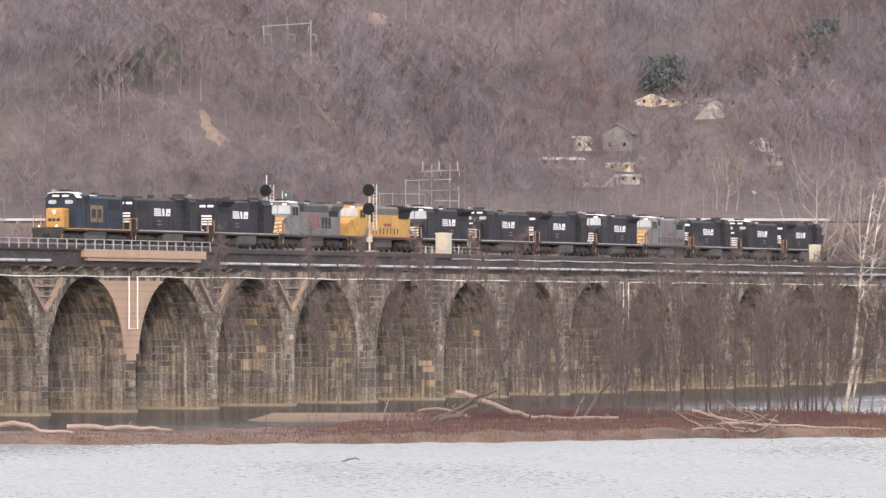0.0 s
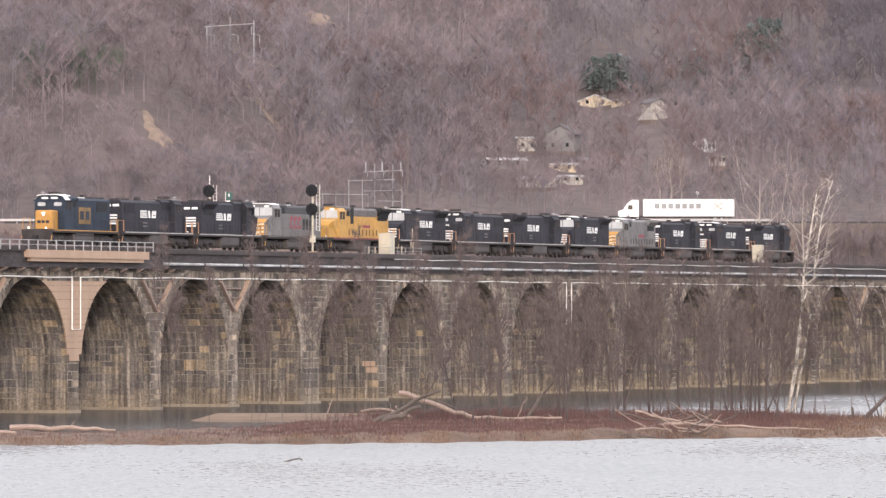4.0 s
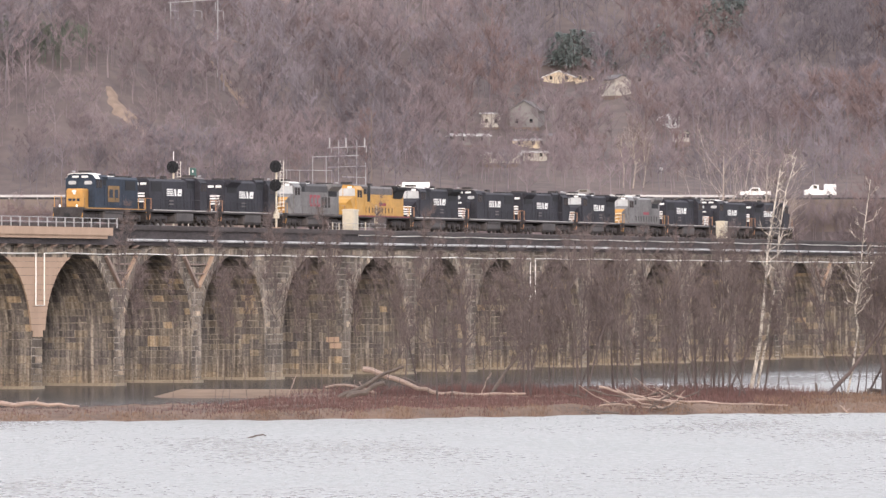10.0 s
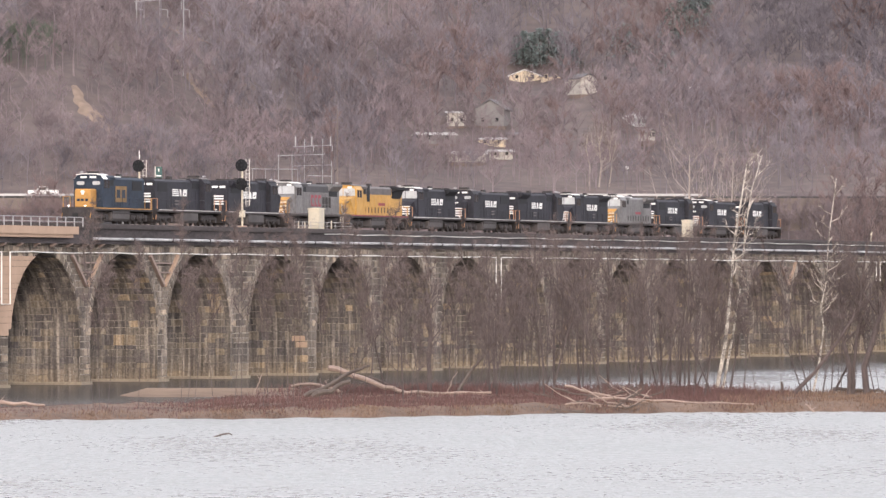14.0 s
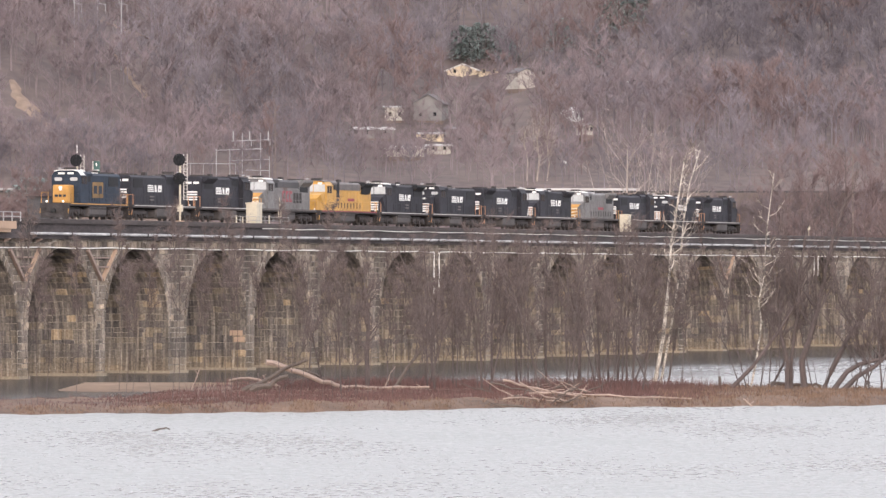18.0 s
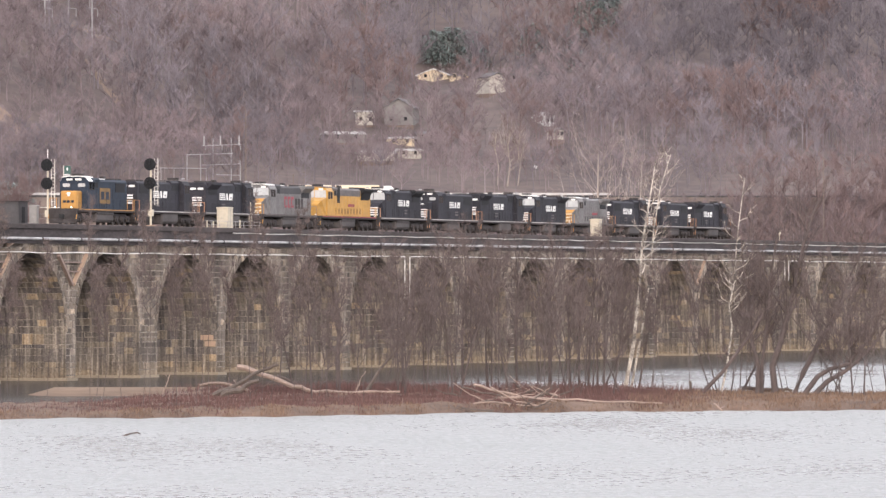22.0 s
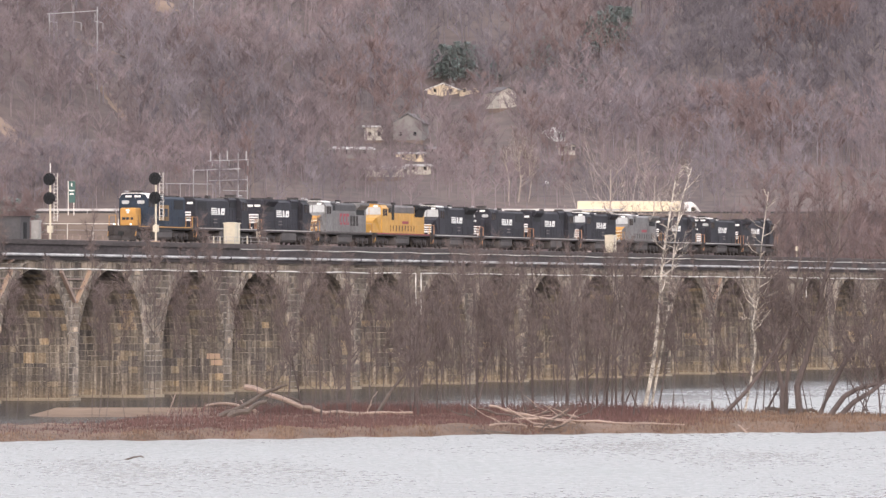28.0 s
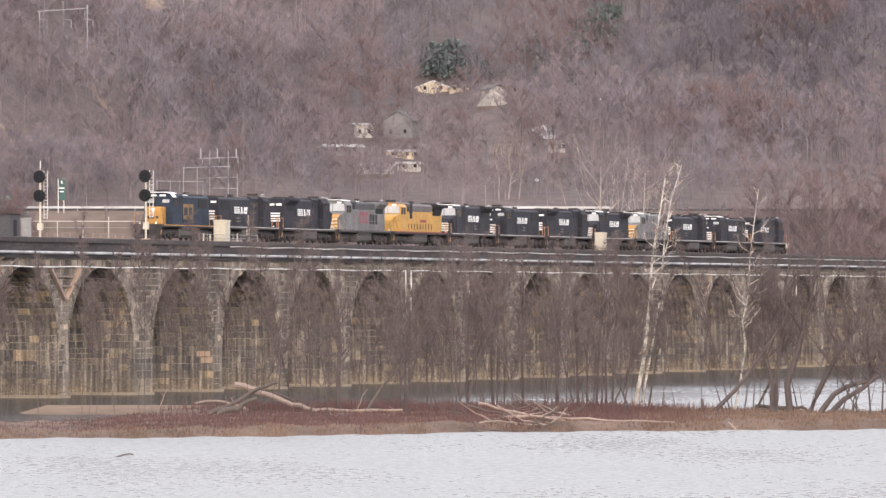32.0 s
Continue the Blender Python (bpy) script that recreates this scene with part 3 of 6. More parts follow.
        me.materials.append(M["face" if outer else "stone"])
        part("stone", me, None, pier)

    pier_stones(k, emit)
    tagged(part("barrel_stonework", far, M["stone_far"], pier), kind="stuff")
    tagged(part("face_stonework", front, M["face_far"], pier), kind="stuff")
    x1 = pier_x(k)
    g = Geo()
    g.run([(x1 - pier_w(k) - 0.16, -0.4), (x1 + 0.16, -0.4), (x1 + 0.16, 0.2), (x1 + 0.1, 0.28), (x1 - pier_w(k) - 0.1, 0.28), (x1 - pier_w(k) - 0.16, 0.2)], -0.2, WIDTH, "y")
    part("footing", g, M["footing"], pier, "pale concrete footing at the waterline")

XA, XB = pier_x(K0) - 6, pier_x(K1 - 1) + SPAN + 30
part("end_wall", Geo().box(pier_x(K1 - 1) + SPAN, XB, 0.3, WIDTH - 0.3, -3, TOP), M["mortar"], bridge)
# deck: slab, ballast, coping
part("deck_slab", Geo().run([(-0.35, TOP), (WIDTH + 0.35, TOP), (WIDTH + 0.35, 14.85), (-0.35, 14.85)], XA, XB), M["deck"], bridge, "soot-stained deck edge")
part("coping", Geo().run([(-0.55, 14.82), (0.1, 14.85), (0.1, 15.26), (-0.5, 15.28), (-0.55, 15.22)], XA, XB), M["curb"], bridge, "dusty projecting coping")
part("far_coping", Geo().run([(WIDTH - 0.1, 14.85), (WIDTH + 0.55, 14.85), (WIDTH + 0.55, 15.2), (WIDTH - 0.1, 15.2)], XA, XB), M["deck"], bridge)
part("ballast", Geo().run([(0.1, 14.85), (WIDTH - 0.1, 14.85), (WIDTH - 0.1, 15.02), (WIDTH - 1.5, 15.18), (1.8, 15.18), (0.1, 15.02)], XA, XB), M["ballast"], bridge, "dusty track ballast")
for c in (5.0, 9.0, 13.0):
    for s in (-0.72, 0.72):
        part("rail", Geo().run([(c + s - 0.07, 15.16), (c + s + 0.07, 15.16), (c + s + 0.035, 15.25), (c + s + 0.035, RAIL), (c + s - 0.035, RAIL), (c + s - 0.035, 15.25)], XA, XB), M["rail"], bridge)

# ---- locomotives ----


def wheelset_truck(parent, xc):
    """A three-axle truck: frame with springs and boxes, wheels as pieces of it."""
    g = Geo()
    for y in (-1.12, 1.12):
        g.run([(xc - 2.55, 0.62), (xc - 2.2, 0.5), (xc - 1.5, 0.72), (xc - 0.9, 0.72), (xc - 0.6, 0.55), (xc + 0.6, 0.55), (xc + 0.9, 0.72), (xc + 1.5, 0.72), (xc + 2.2, 0.5), (xc + 2.55, 0.62), (xc + 2.5, 0.98), (xc - 2.5, 0.98)], y - 0.1, y + 0.1, "y")
        for a in (-1.9, 0, 1.9):
            g.box(xc + a - 0.22, xc + a + 0.22, y - 0.2, y + 0.2, 0.36, 0.72)
        for a in (-0.95, 0.95):
            g.bar((xc + a, y - 0.1, 0.6), (xc + a, y - 0.1, 1.0), 0.12, n=8)
            g.bar((xc + a + 0.3, y - 0.16, 0.35), (xc + a + 0.45, y - 0.16, 0.9), 0.05)
    g.box(xc - 2.4, xc + 2.4, -0.9, 0.9, 0.75, 1.2)
    t = part("truck", g, M["under"], parent)
    for a in (-1.9, 0, 1.9):
        w = Geo()
        for y in (-0.78, 0.78):
            w.disc((xc + a, y, 0.53), (0, 1, 0), 0.53, 0.14, 16)
        w.bar((xc + a, -0.8, 0.53), (xc + a, 0.8, 0.53), 0.09, n=6)
        part("wheelset", w, M["tyre_steel"], t)


def stripes(parent, x, half, z, k, m, side):
    """Bars across an end of the hood or nose."""
    for i in range(k):
        zz = z + i * 0.26
        part("stripe", Geo().box(x - 0.012 if side < 0 else x, x if side < 0 else x + 0.012, -half, half, zz, zz + 0.15), m, parent, "white painted bar")


def hood_shape(w, z0, z1, c=0.22):
    return [(-w, z0), (w, z0), (w, z1 - c), (w - c, z1), (-w + c, z1), (-w, z1 - c)]


def locomotive(L, cab, paint, nose, edge, rails, label, brand, wing=False, striped=True, back=1.7, snout=None, bars=None, roof_m=None, cab_front=None, top=None):
    """One diesel locomotive whose nose points down x; 0 is its front coupler, L its rear one; z from the rail head."""
    e = thing("locomotive", label, "locomotive", group="locomotives of the train")
    body, trim = M[paint], M[edge]
    cab_x = 4.3 if cab == "old" else 3.2
    cab_end = cab_x + (2.3 if cab == "old" else 2.7)
    # frame and ends
    part("frame", Geo().run([(-1.5, 1.32), (1.5, 1.32), (1.53, 1.4), (1.53, 1.62), (-1.53, 1.62), (-1.53, 1.4)], 0.75, L - 0.75), M["under"], e)
    for s in (-1, 1):
        part("sill_stripe", Geo().box(1.2, L - 1.2, s * 1.545 - 0.012, s * 1.545 + 0.012, 1.5, 1.585), trim, e, "painted line along the frame")
    for x, s in ((0.75, -1), (L - 0.75, 1)):
        p = part("pilot", Geo().run([(-1.5, 0.45), (1.5, 0.45), (1.5, 1.62), (-1.5, 1.62)], min(x, x + s * 0.12), max(x, x + s * 0.12)), M["under"], e)
        part("coupler", Geo().box(min(x, x + s * 0.72), max(x, x + s * 0.72), -0.15, 0.15, 0.75, 1.0).box(min(x + s * 0.45, x + s * 0.75), max(x + s * 0.45, x + s * 0.75), -0.24, 0.24, 0.68, 1.05), M["rubber"], p)
        part("plow", Geo().add([(x + s * 0.12, -1.4, 0.15), (x + s * 0.5, 0, 0.15), (x + s * 0.12, 1.4, 0.15), (x + s * 0.12, -1.4, 0.62), (x + s * 0.3, 0, 0.62), (x + s * 0.12, 1.4, 0.62)], [(0, 1, 4, 3), (1, 2, 5, 4)]), M["under"], p)
        for yy in (-1.2, 1.2):
            st = Geo()
            for i in range(4):
                st.box(x + s * -0.05 - 0.35, x + s * -0.05 + 0.35, yy - 0.3, yy + 0.3, 0.4 + i * 0.33, 0.44 + i * 0.33)
            part("steps", st, M["under"], e)
    # running gear
    wheelset_truck(e, 4.2)
    wheelset_truck(e, L - 4.2)
    part("fuel_tank", Geo().run([(-1.25, 0.3), (1.25, 0.3), (1.45, 0.55), (1.45, 1.3), (-1.45, 1.3), (-1.45, 0.55)], L / 2 - 3.1, L / 2 + 2.6, inset=0.15), M["tank"], e, "dusty grey fuel tank")
    part("air_tank", Geo().bar((L / 2 - 3, -1.3, 1.15), (L / 2 + 2.4, -1.3, 1.15), 0.2, n=10), M["under"], e)
    # long hood with doors
    hw, hz = (0.95, 4.62) if cab == "old" else (1.02, 4.74)
    hx1 = L - back
    hood = part("hood", Geo().run(hood_shape(hw, 1.62, hz), cab_end - 0.05, hx1, inset=0.06), body, e)
    n = 9
    for i in range(n):
        a = cab_end + 0.4 + (hx1 - cab_end - 4.6) * i / n
        b = a + (hx1 - cab_end - 4.6) / n - 0.09
        for s in (-1, 1):
            part("hood_door", Geo().box(a, b, s * hw - 0.025, s * hw + 0.025, 1.85, hz - 1.0), body, hood)
    for s in (-1, 1):
        part("intake_grille", Geo().box(hx1 - 4.0, hx1 - 0.9, s * hw - 0.03, s * hw + 0.03, hz - 1.25, hz - 0.35), M["black"], hood, "dark radiator grille")
        part("central_intake", Geo().box(cab_end + 0.3, cab_end + 2.6, s * hw - 0.03, s * hw + 0.03, hz - 0.85, hz - 0.3), M["black"], hood)
    if top:
        part("roof_band", Geo().run([(-hw - 0.02, hz - 0.85), (hw + 0.02, hz - 0.85), (hw + 0.02, hz - 0.21), (hw - 0.2, hz + 0.02), (-hw + 0.2, hz + 0.02), (-hw - 0.02, hz - 0.21)], cab_end + 0.05, hx1 - 4.3, inset=0.03), M[top], hood, "darker paint along the hood's top")
    rz = hz
    if wing:
        part("radiator_wing", Geo().run([(-1.0, hz - 0.75), (1.0, hz - 0.75), (1.52, hz - 0.2), (1.52, hz + 0.05), (-1.52, hz + 0.05), (-1.52, hz - 0.2)], hx1 - 4.2, hx1 - 0.4, inset=0.05), M["black"] if wing == "dark" else body, e, "flared radiator housing")
        rz = hz + 0.05
    for i in range(3):
        f = Geo().disc((hx1 - 3.4 + i * 1.25, 0, rz + 0.07), (0, 0, 1), 0.58, 0.16, 18)
        part("cooling_fan", f, M["under"], hood)
    part("roof_walk_panel", Geo().box(cab_end + 3.2, cab_end + 6.2, -0.55, 0.55, hz, hz + 0.1), roof_m or body, hood, "pale roof hatch")
    part("exhaust_pipe", Geo().run([(-0.25, hz), (0.25, hz), (0.18, hz + 0.35), (-0.18, hz + 0.35)], cab_end + 6.9, cab_end + 7.7), M["under"], hood)
    part("dynamic_brake_hatch", Geo().run([(-hw, hz - 0.35), (hw, hz - 0.35), (hw + 0.1, hz - 0.05), (hw - 0.1, hz + 0.14), (-hw + 0.1, hz + 0.14), (-hw - 0.1, hz - 0.05)], cab_end + 0.2, cab_end + 3.0), M[top] if top else body, hood)
    # cab
    cz = 4.84
    cab_ob = part("cab", Geo().run([(-1.5, 1.62), (1.5, 1.62), (1.5, 4.35), (1.18, cz - 0.1), (0.7, cz), (-0.7, cz), (-1.18, cz - 0.1), (-1.5, 4.35)], cab_x, cab_end, inset=0.05), M[cab_front or paint] if cab_front else body, e)
    # a white roof_m puts the roof's sun glints into its colour
    roof = roof_m or body
    part("cab_roof", Geo().run([(-1.25, cz - 0.1), (-0.72, cz), (0.72, cz), (1.25, cz - 0.1), (1.22, cz - 0.02), (0.74, cz + 0.07), (-0.74, cz + 0.07), (-1.22, cz - 0.02)], cab_x - 0.12, cab_end + 0.05), roof, e, "sunlit cab roof")
    # white strips paint the sun's highlight on the roof's side slopes
    if brand == "box":
        for s in (-1, 1):
            part("roof_edge", Geo().add([(cab_x + 0.05, s * 1.52, 4.36), (cab_x + 1.5, s * 1.52, 4.36), (cab_x + 1.5, s * 1.2, cz - 0.08), (cab_x + 0.05, s * 1.2, cz - 0.08)], [(0, 1, 2, 3)]), roof, cab_ob, "cab roof slope coloured white for a sun highlight")
    part("roof_box", Geo().box(cab_x + 0.9, cab_x + 1.8, -0.5, 0.5, cz + 0.06, cz + 0.3), M["under"], e)
    horn = Geo()
    for i in range(3):
        horn.bar((cab_x + 0.3, 0.6 + i * 0.12, cz + 0.2), (cab_x - 0.1 + i * 0.1, 0.6 + i * 0.12, cz + 0.22), 0.03, 0.08, 6)
    part("horn", horn.bar((cab_x + 0.3, 0.72, cz), (cab_x + 0.3, 0.72, cz + 0.22), 0.03), M["galv"], e)
    # windows
    ws = M["glare_glass"]
    if cab == "old":
        for y0, y1 in ((-1.32, -0.28), (0.28, 1.32)):
            ym, hy = (y0 + y1) / 2, (y1 - y0) / 2 - 0.14
            outline = [(ym + hy * cy, 3.98 + 0.17 * cz2) for cy, cz2 in ((-1, -0.5), (-0.8, -1), (0.8, -1), (1, -0.5), (1, 0.5), (0.8, 1), (-0.8, 1), (-1, 0.5))]
            part("windscreen", Geo().run(outline, cab_x - 0.03, cab_x + 0.01), ws, cab_ob, "windscreen coloured pale for sky glare")
    else:
        for y0, y1 in ((-1.36, -0.04), (0.04, 1.36)):
            part("windscreen", Geo().add([(cab_x - 0.05, y0, 3.64), (cab_x - 0.05, y1, 3.64), (cab_x + 0.0, y1 * 0.96, 4.46), (cab_x + 0.0, y0 * 0.96, 4.46), (cab_x + 0.04, y0, 3.64), (cab_x + 0.04, y1, 3.64), (cab_x + 0.06, y1 * 0.96, 4.46), (cab_x + 0.06, y0 * 0.96, 4.46)], [(0, 1, 2, 3), (7, 6, 5, 4), (0, 4, 5, 1), (3, 2, 6, 7), (0, 3, 7, 4), (1, 5, 6, 2)]), ws, cab_ob, "windscreen coloured pale for sky glare")
    for s in (-1, 1):
        for a in (0.35, 1.3):
            part("side_window", Geo().box(cab_x + a, cab_x + a + 0.75, s * 1.5 - 0.02, s * 1.5 + 0.02, 3.5, 4.25), M["glass"], cab_ob)
        part("sunshade", Geo().box(cab_x + 0.3, cab_x + 2.1, s * 1.6 - 0.12, s * 1.6 + 0.12, 4.3, 4.35), body, cab_ob)
    # nose
    nm = M[nose]
    if cab == "old":
        nw, nx0, nz = 0.82, 2.5, 3.4 if brand == "box" else 3.62
        part("nose", Geo().run(hood_shape(nw, 1.62, nz, 0.12), nx0, cab_x + 0.02, inset=0.08), nm, e, "short painted nose")
        if brand == "box":
            for y0, y1 in ((-0.55, -0.2), (-0.12, 0.18), (0.26, 0.6)):
                part("nose_mark", Geo().box(nx0 - 0.015, nx0, y0, y1, 2.2, 2.45), M["navy"], e)
            part("nose_number", Geo().box(nx0 - 0.02, nx0, -0.12, 0.12, 2.85, 3.25), M["white"], e)
        part("number_board", Geo().box(cab_x - 0.1, cab_x + 0.05, -0.78, -0.16, 4.46, 4.64), M["white"], cab_ob)
        part("number_board", Geo().box(cab_x - 0.1, cab_x + 0.05, 0.16, 0.78, 4.46, 4.64), M["white"], cab_ob)
    else:
        nw, nx0, nz = 1.38, snout or 1.5, 3.6
        g = Geo()
        prof = [(nx0, 1.62), (nx0, 2.9), (nx0 + 0.3, 3.3), (cab_x + 0.02, 3.62), (cab_x + 0.02, 1.62)]
        vs = [(x, s * (nw - (0.32 if x < nx0 + 0.1 else 0.0)), z) for s in (-1, 1) for x, z in prof]
        g.add(vs, [(0, 1, 2, 3, 4), (9, 8, 7, 6, 5), (0, 5, 6, 1), (1, 6, 7, 2), (2, 7, 8, 3), (3, 8, 9, 4), (0, 4, 9, 5)])
        part("nose", g, M[paint] if bars else nm, e, "broad sloping nose")
        if bars:  # the painted front of the nose, over its plain sides
            hwf = nw - 0.36
            part("nose_front", Geo().add([(nx0 - 0.012, -hwf, 1.66), (nx0 - 0.012, hwf, 1.66), (nx0 - 0.012, hwf, 2.88), (nx0 - 0.012, -hwf, 2.88), (nx0 + 0.27, -nw + 0.05, 3.29), (nx0 + 0.27, nw - 0.05, 3.29)], [(0, 1, 2, 3), (3, 2, 5, 4)]), nm, e, "yellow painted front of the nose")
        part("number_board", Geo().box(cab_x - 0.05, cab_x + 0.05, -1.0, -0.5, 4.48, 4.68), M["white"], cab_ob)
        part("number_board", Geo().box(cab_x - 0.05, cab_x + 0.05, 0.5, 1.0, 4.48, 4.68), M["white"], cab_ob)
        part("nose_door", Geo().box(nx0 - 0.007, nx0, -0.85, -0.2, 1.75, 2.65), nm, e)
    for y in (-0.14, 0.14):
        part("headlight", Geo().disc((nx0 - 0.03, y * 0.8, nz - 0.25 if cab == "old" else 2.55), (1, 0, 0), 0.09, 0.06, 10), M["white"], e)
    for y in (-0.85, 0.85):
        part("ditch_light", Geo().disc((0.72, y, 1.75), (1, 0, 0), 0.075, 0.1, 10), M["lamp"] if brand == "box" else M["white"], e)
    if striped:
        stripes(e, nx0, 0.62 if cab == "old" else 0.98, 1.85, 4, M["white"], -1)
        stripes(e, hx1, 0.52, 2.3, 4, M["white"], 1)
        part("rear_number_board", Geo().box(hx1, hx1 + 0.05, -0.7, -0.1, 4.0, 4.22), M["white"], e)
        part("rear_number_board", Geo().box(hx1, hx1 + 0.05, 0.1, 0.7, 4.0, 4.22), M["white"], e)
    if bars:
        for z in (1.72, 2.1, 2.48):
            part("nose_bar", Geo().add([(nx0 - 0.02, -0.98, z + 0.2), (nx0 - 0.02, 0.98, z), (nx0 - 0.02, 0.98, z + 0.17), (nx0 - 0.02, -0.98, z + 0.37)], [(0, 1, 2, 3)]), M[bars], e, "slanted painted bar across the nose")
    # painted marks on both sides
    mid = (cab_end + hx1) / 2 - 0.6
    for s in (-1, 1):
        y0, y1 = sorted((s * (hw + 0.028), s * (hw + 0.04)))
        out = y1 if s > 0 else y0
        if brand == "bars":
            for i in range(4):
                k = i * 0.12
                part("mark_bar", Geo().box(*sorted((mid + s * 2.4, mid + s * (0.1 + k))), y0, y1, 2.98 + i * 0.19, 3.1 + i * 0.19), M["white"], hood)
            w = -s  # the emblem reads the same way from either side
            part("mark", Geo().add([(mid + w * 0.15, out, 2.98), (mid + w * 0.75, out, 2.98), (mid + w * 0.55, out, 3.66), (mid - w * 0.05, out, 3.66)], [(0, 1, 2, 3)]), M["white"], hood, "white emblem")
            part("mark", Geo().add([(mid + w * 1.0, out, 2.98), (mid + w * 2.3, out, 2.98), (mid + w * 2.5, out, 3.66), (mid + w * 1.2, out, 3.66)], [(0, 1, 2, 3)]), M["white"], hood, "white emblem")
            part("mark_dark", Geo().add([(mid + w * 1.5, s * (hw + 0.046), 3.16), (mid + w * 1.95, s * (hw + 0.046), 3.16), (mid + w * 2.05, s * (hw + 0.046), 3.3), (mid + w * 1.6, s * (hw + 0.046), 3.3)], [(0, 1, 2, 3)]), body, hood)
            for z in (2.1, 2.42):
                part("number_bar", Geo().box(mid + 0.2, mid + 1.6, y0, y1, z, z + 0.14), M["kcs"], hood)
        elif brand == "box":
            part("mark", Geo().box(mid - 2.5, mid + 1.0, y0, y1, 2.2, 3.75), M["dull_gold"], hood, "golden square emblem")
            for a in (mid - 2.1, mid - 0.5):
                part("mark_dark", Geo().box(a, a + 1.1, s * (hw + 0.046) - 0.004, s * (hw + 0.046) + 0.004, 2.6, 3.4), body, hood)
        elif brand == "letters":
            for i in range(3):
                a = mid - 2.6 + i * 1.35
                part("mark", Geo().box(a, a + 0.35, y0, y1, 2.4, 3.6).box(a + 0.35, a + 1.0, y0, y1, 3.3, 3.6).box(a + 0.35, a + 1.0, y0, y1, 2.4, 2.7), M["red"], hood, "red painted emblem")
            for i in range(3):
                part("mark_dark", Geo().box(mid + 1.7 + i * 1.15, mid + 2.5 + i * 1.15, y0, y1, 2.3, 3.4), M["under"], hood)
        elif brand == "small":
            if paint == "armour":
                part("intake_recess", Geo().box(cab_end + 2.9, cab_end + 4.0, *sorted((s * (hw - 0.2), s * (hw + 0.05))), 3.1, hz + 0.06), M["black"], hood, "dark recess behind the cab")
                part("radiator_screen", Geo().add([(hx1 - 4.6, out, hz - 1.15), (hx1 - 0.6, out, hz - 1.15), (hx1 - 0.6, out + s * 0.3, hz - 0.2), (hx1 - 3.6, out + s * 0.3, hz - 0.2)], [(0, 1, 2, 3)]), M["black"], hood, "dark slanted radiator screen")
            part("mark", Geo().box(mid - 0.5, mid + 2.2, y0, y1, 2.7, 3.0), M["red"], hood, "small red emblem")
            for i in range(10):
                a = cab_end + 1.0 + i * 1.25
                part("louvre", Geo().box(a, a + 0.3, y0, y1, 1.9, 2.5), M["under"], hood)
    # handrails
    for s in (-1, 1):
        hr = Geo()
        for i in range(9):
            x = 1.2 + i * (L - 2.4) / 8
            hr.bar((x, s * 1.48, 1.62), (x, s * 1.48, 2.6), 0.022)
        hr.bar((cab_end, s * 1.48, 2.6), (L - 1.2, s * 1.48, 2.6), 0.022)
        part("handrail", hr, body, e)
    for x in (0.9, L - 0.9):
        d = 0.5 if x < L / 2 else -0.5
        for s in (-1, 1):
            part("end_handrail", Geo().line([(x - d, s * 1.45, 0.6), (x, s * 1.45, 1.62), (x, s * 1.45, 2.65), (x, s * 0.75, 2.65), (x, s * 0.75, 1.62)], 0.042, n=6), M[rails], e, "painted end handrail")
    return e


NS = dict(paint="ns", nose="ns", edge="stripe", rails="orange", brand="bars")
DARK = "dusty black freight locomotive with white stripes"
SPECS = [  # place of the front along the train, length, turned round, how it is built
    (0.0, 20.85, 0, dict(cab="old", paint="navy", nose="gold", edge="gold", rails="gold", brand="box", striped=False, roof_m=M["white"], label="dark blue freight locomotive with golden yellow nose")),
    (20.85, 23.2, 1, dict(cab="old", roof_m=M["kcs"], label=DARK + ", hood leading", **NS)),
    (44.05, 22.35, 1, dict(cab="wide", wing="body", back=3.0, label=DARK + ", cab trailing", **NS)),
    (66.4, 22.8, 0, dict(cab="wide", wing="body", top="hut", paint="silver", nose="gold", edge="kcs", rails="gold", brand="letters", striped=False, bars="cream", roof_m=M["white"], label="faded grey freight locomotive with yellow nose and red emblem")),
    (89.2, 24.6, 0, dict(cab="wide", wing="dark", snout=0.95, top="kcs", paint="armour", nose="armour", edge="red", rails="armour", brand="small", striped=False, roof_m=M["kcs"], label="bright yellow freight locomotive with grey roof")),
    (113.8, 22.0, 0, dict(cab="wide", wing="dark", roof_m=M["white"], label=DARK + ", pale roof", **NS)),
    (135.8, 23.7, 0, dict(cab="old", roof_m=M["kcs"], label=DARK + ", nose leading", **NS)),
    (159.5, 23.6, 1, dict(cab="wide", wing="body", label=DARK + ", cab trailing", **NS)),
    (183.1, 22.0, 0, dict(cab="wide", wing="body", roof_m=M["white"], label=DARK + ", pale roof", **NS)),
    (205.1, 21.7, 0, dict(cab="wide", wing="body", paint="silver", nose="gold", edge="kcs", rails="gold", brand="small", striped=False, bars="cream", roof_m=M["white"], label="faded grey freight locomotive with yellow and white nose")),
    (226.8, 22.5, 1, dict(cab="old", label=DARK + ", hood leading", **NS)),
    (249.3, 22.9, 0, dict(cab="old", roof_m=M["white"], label=DARK + ", nose leading", **NS)),
    (272.2, 22.4, 1, dict(cab="wide", wing="body", label=DARK + ", at the rear", **NS)),
]
TRACK, HEAD = 5.0, 13.4
train = [(locomotive(length, **how), HEAD + front, length, turned) for front, length, turned, how in SPECS]
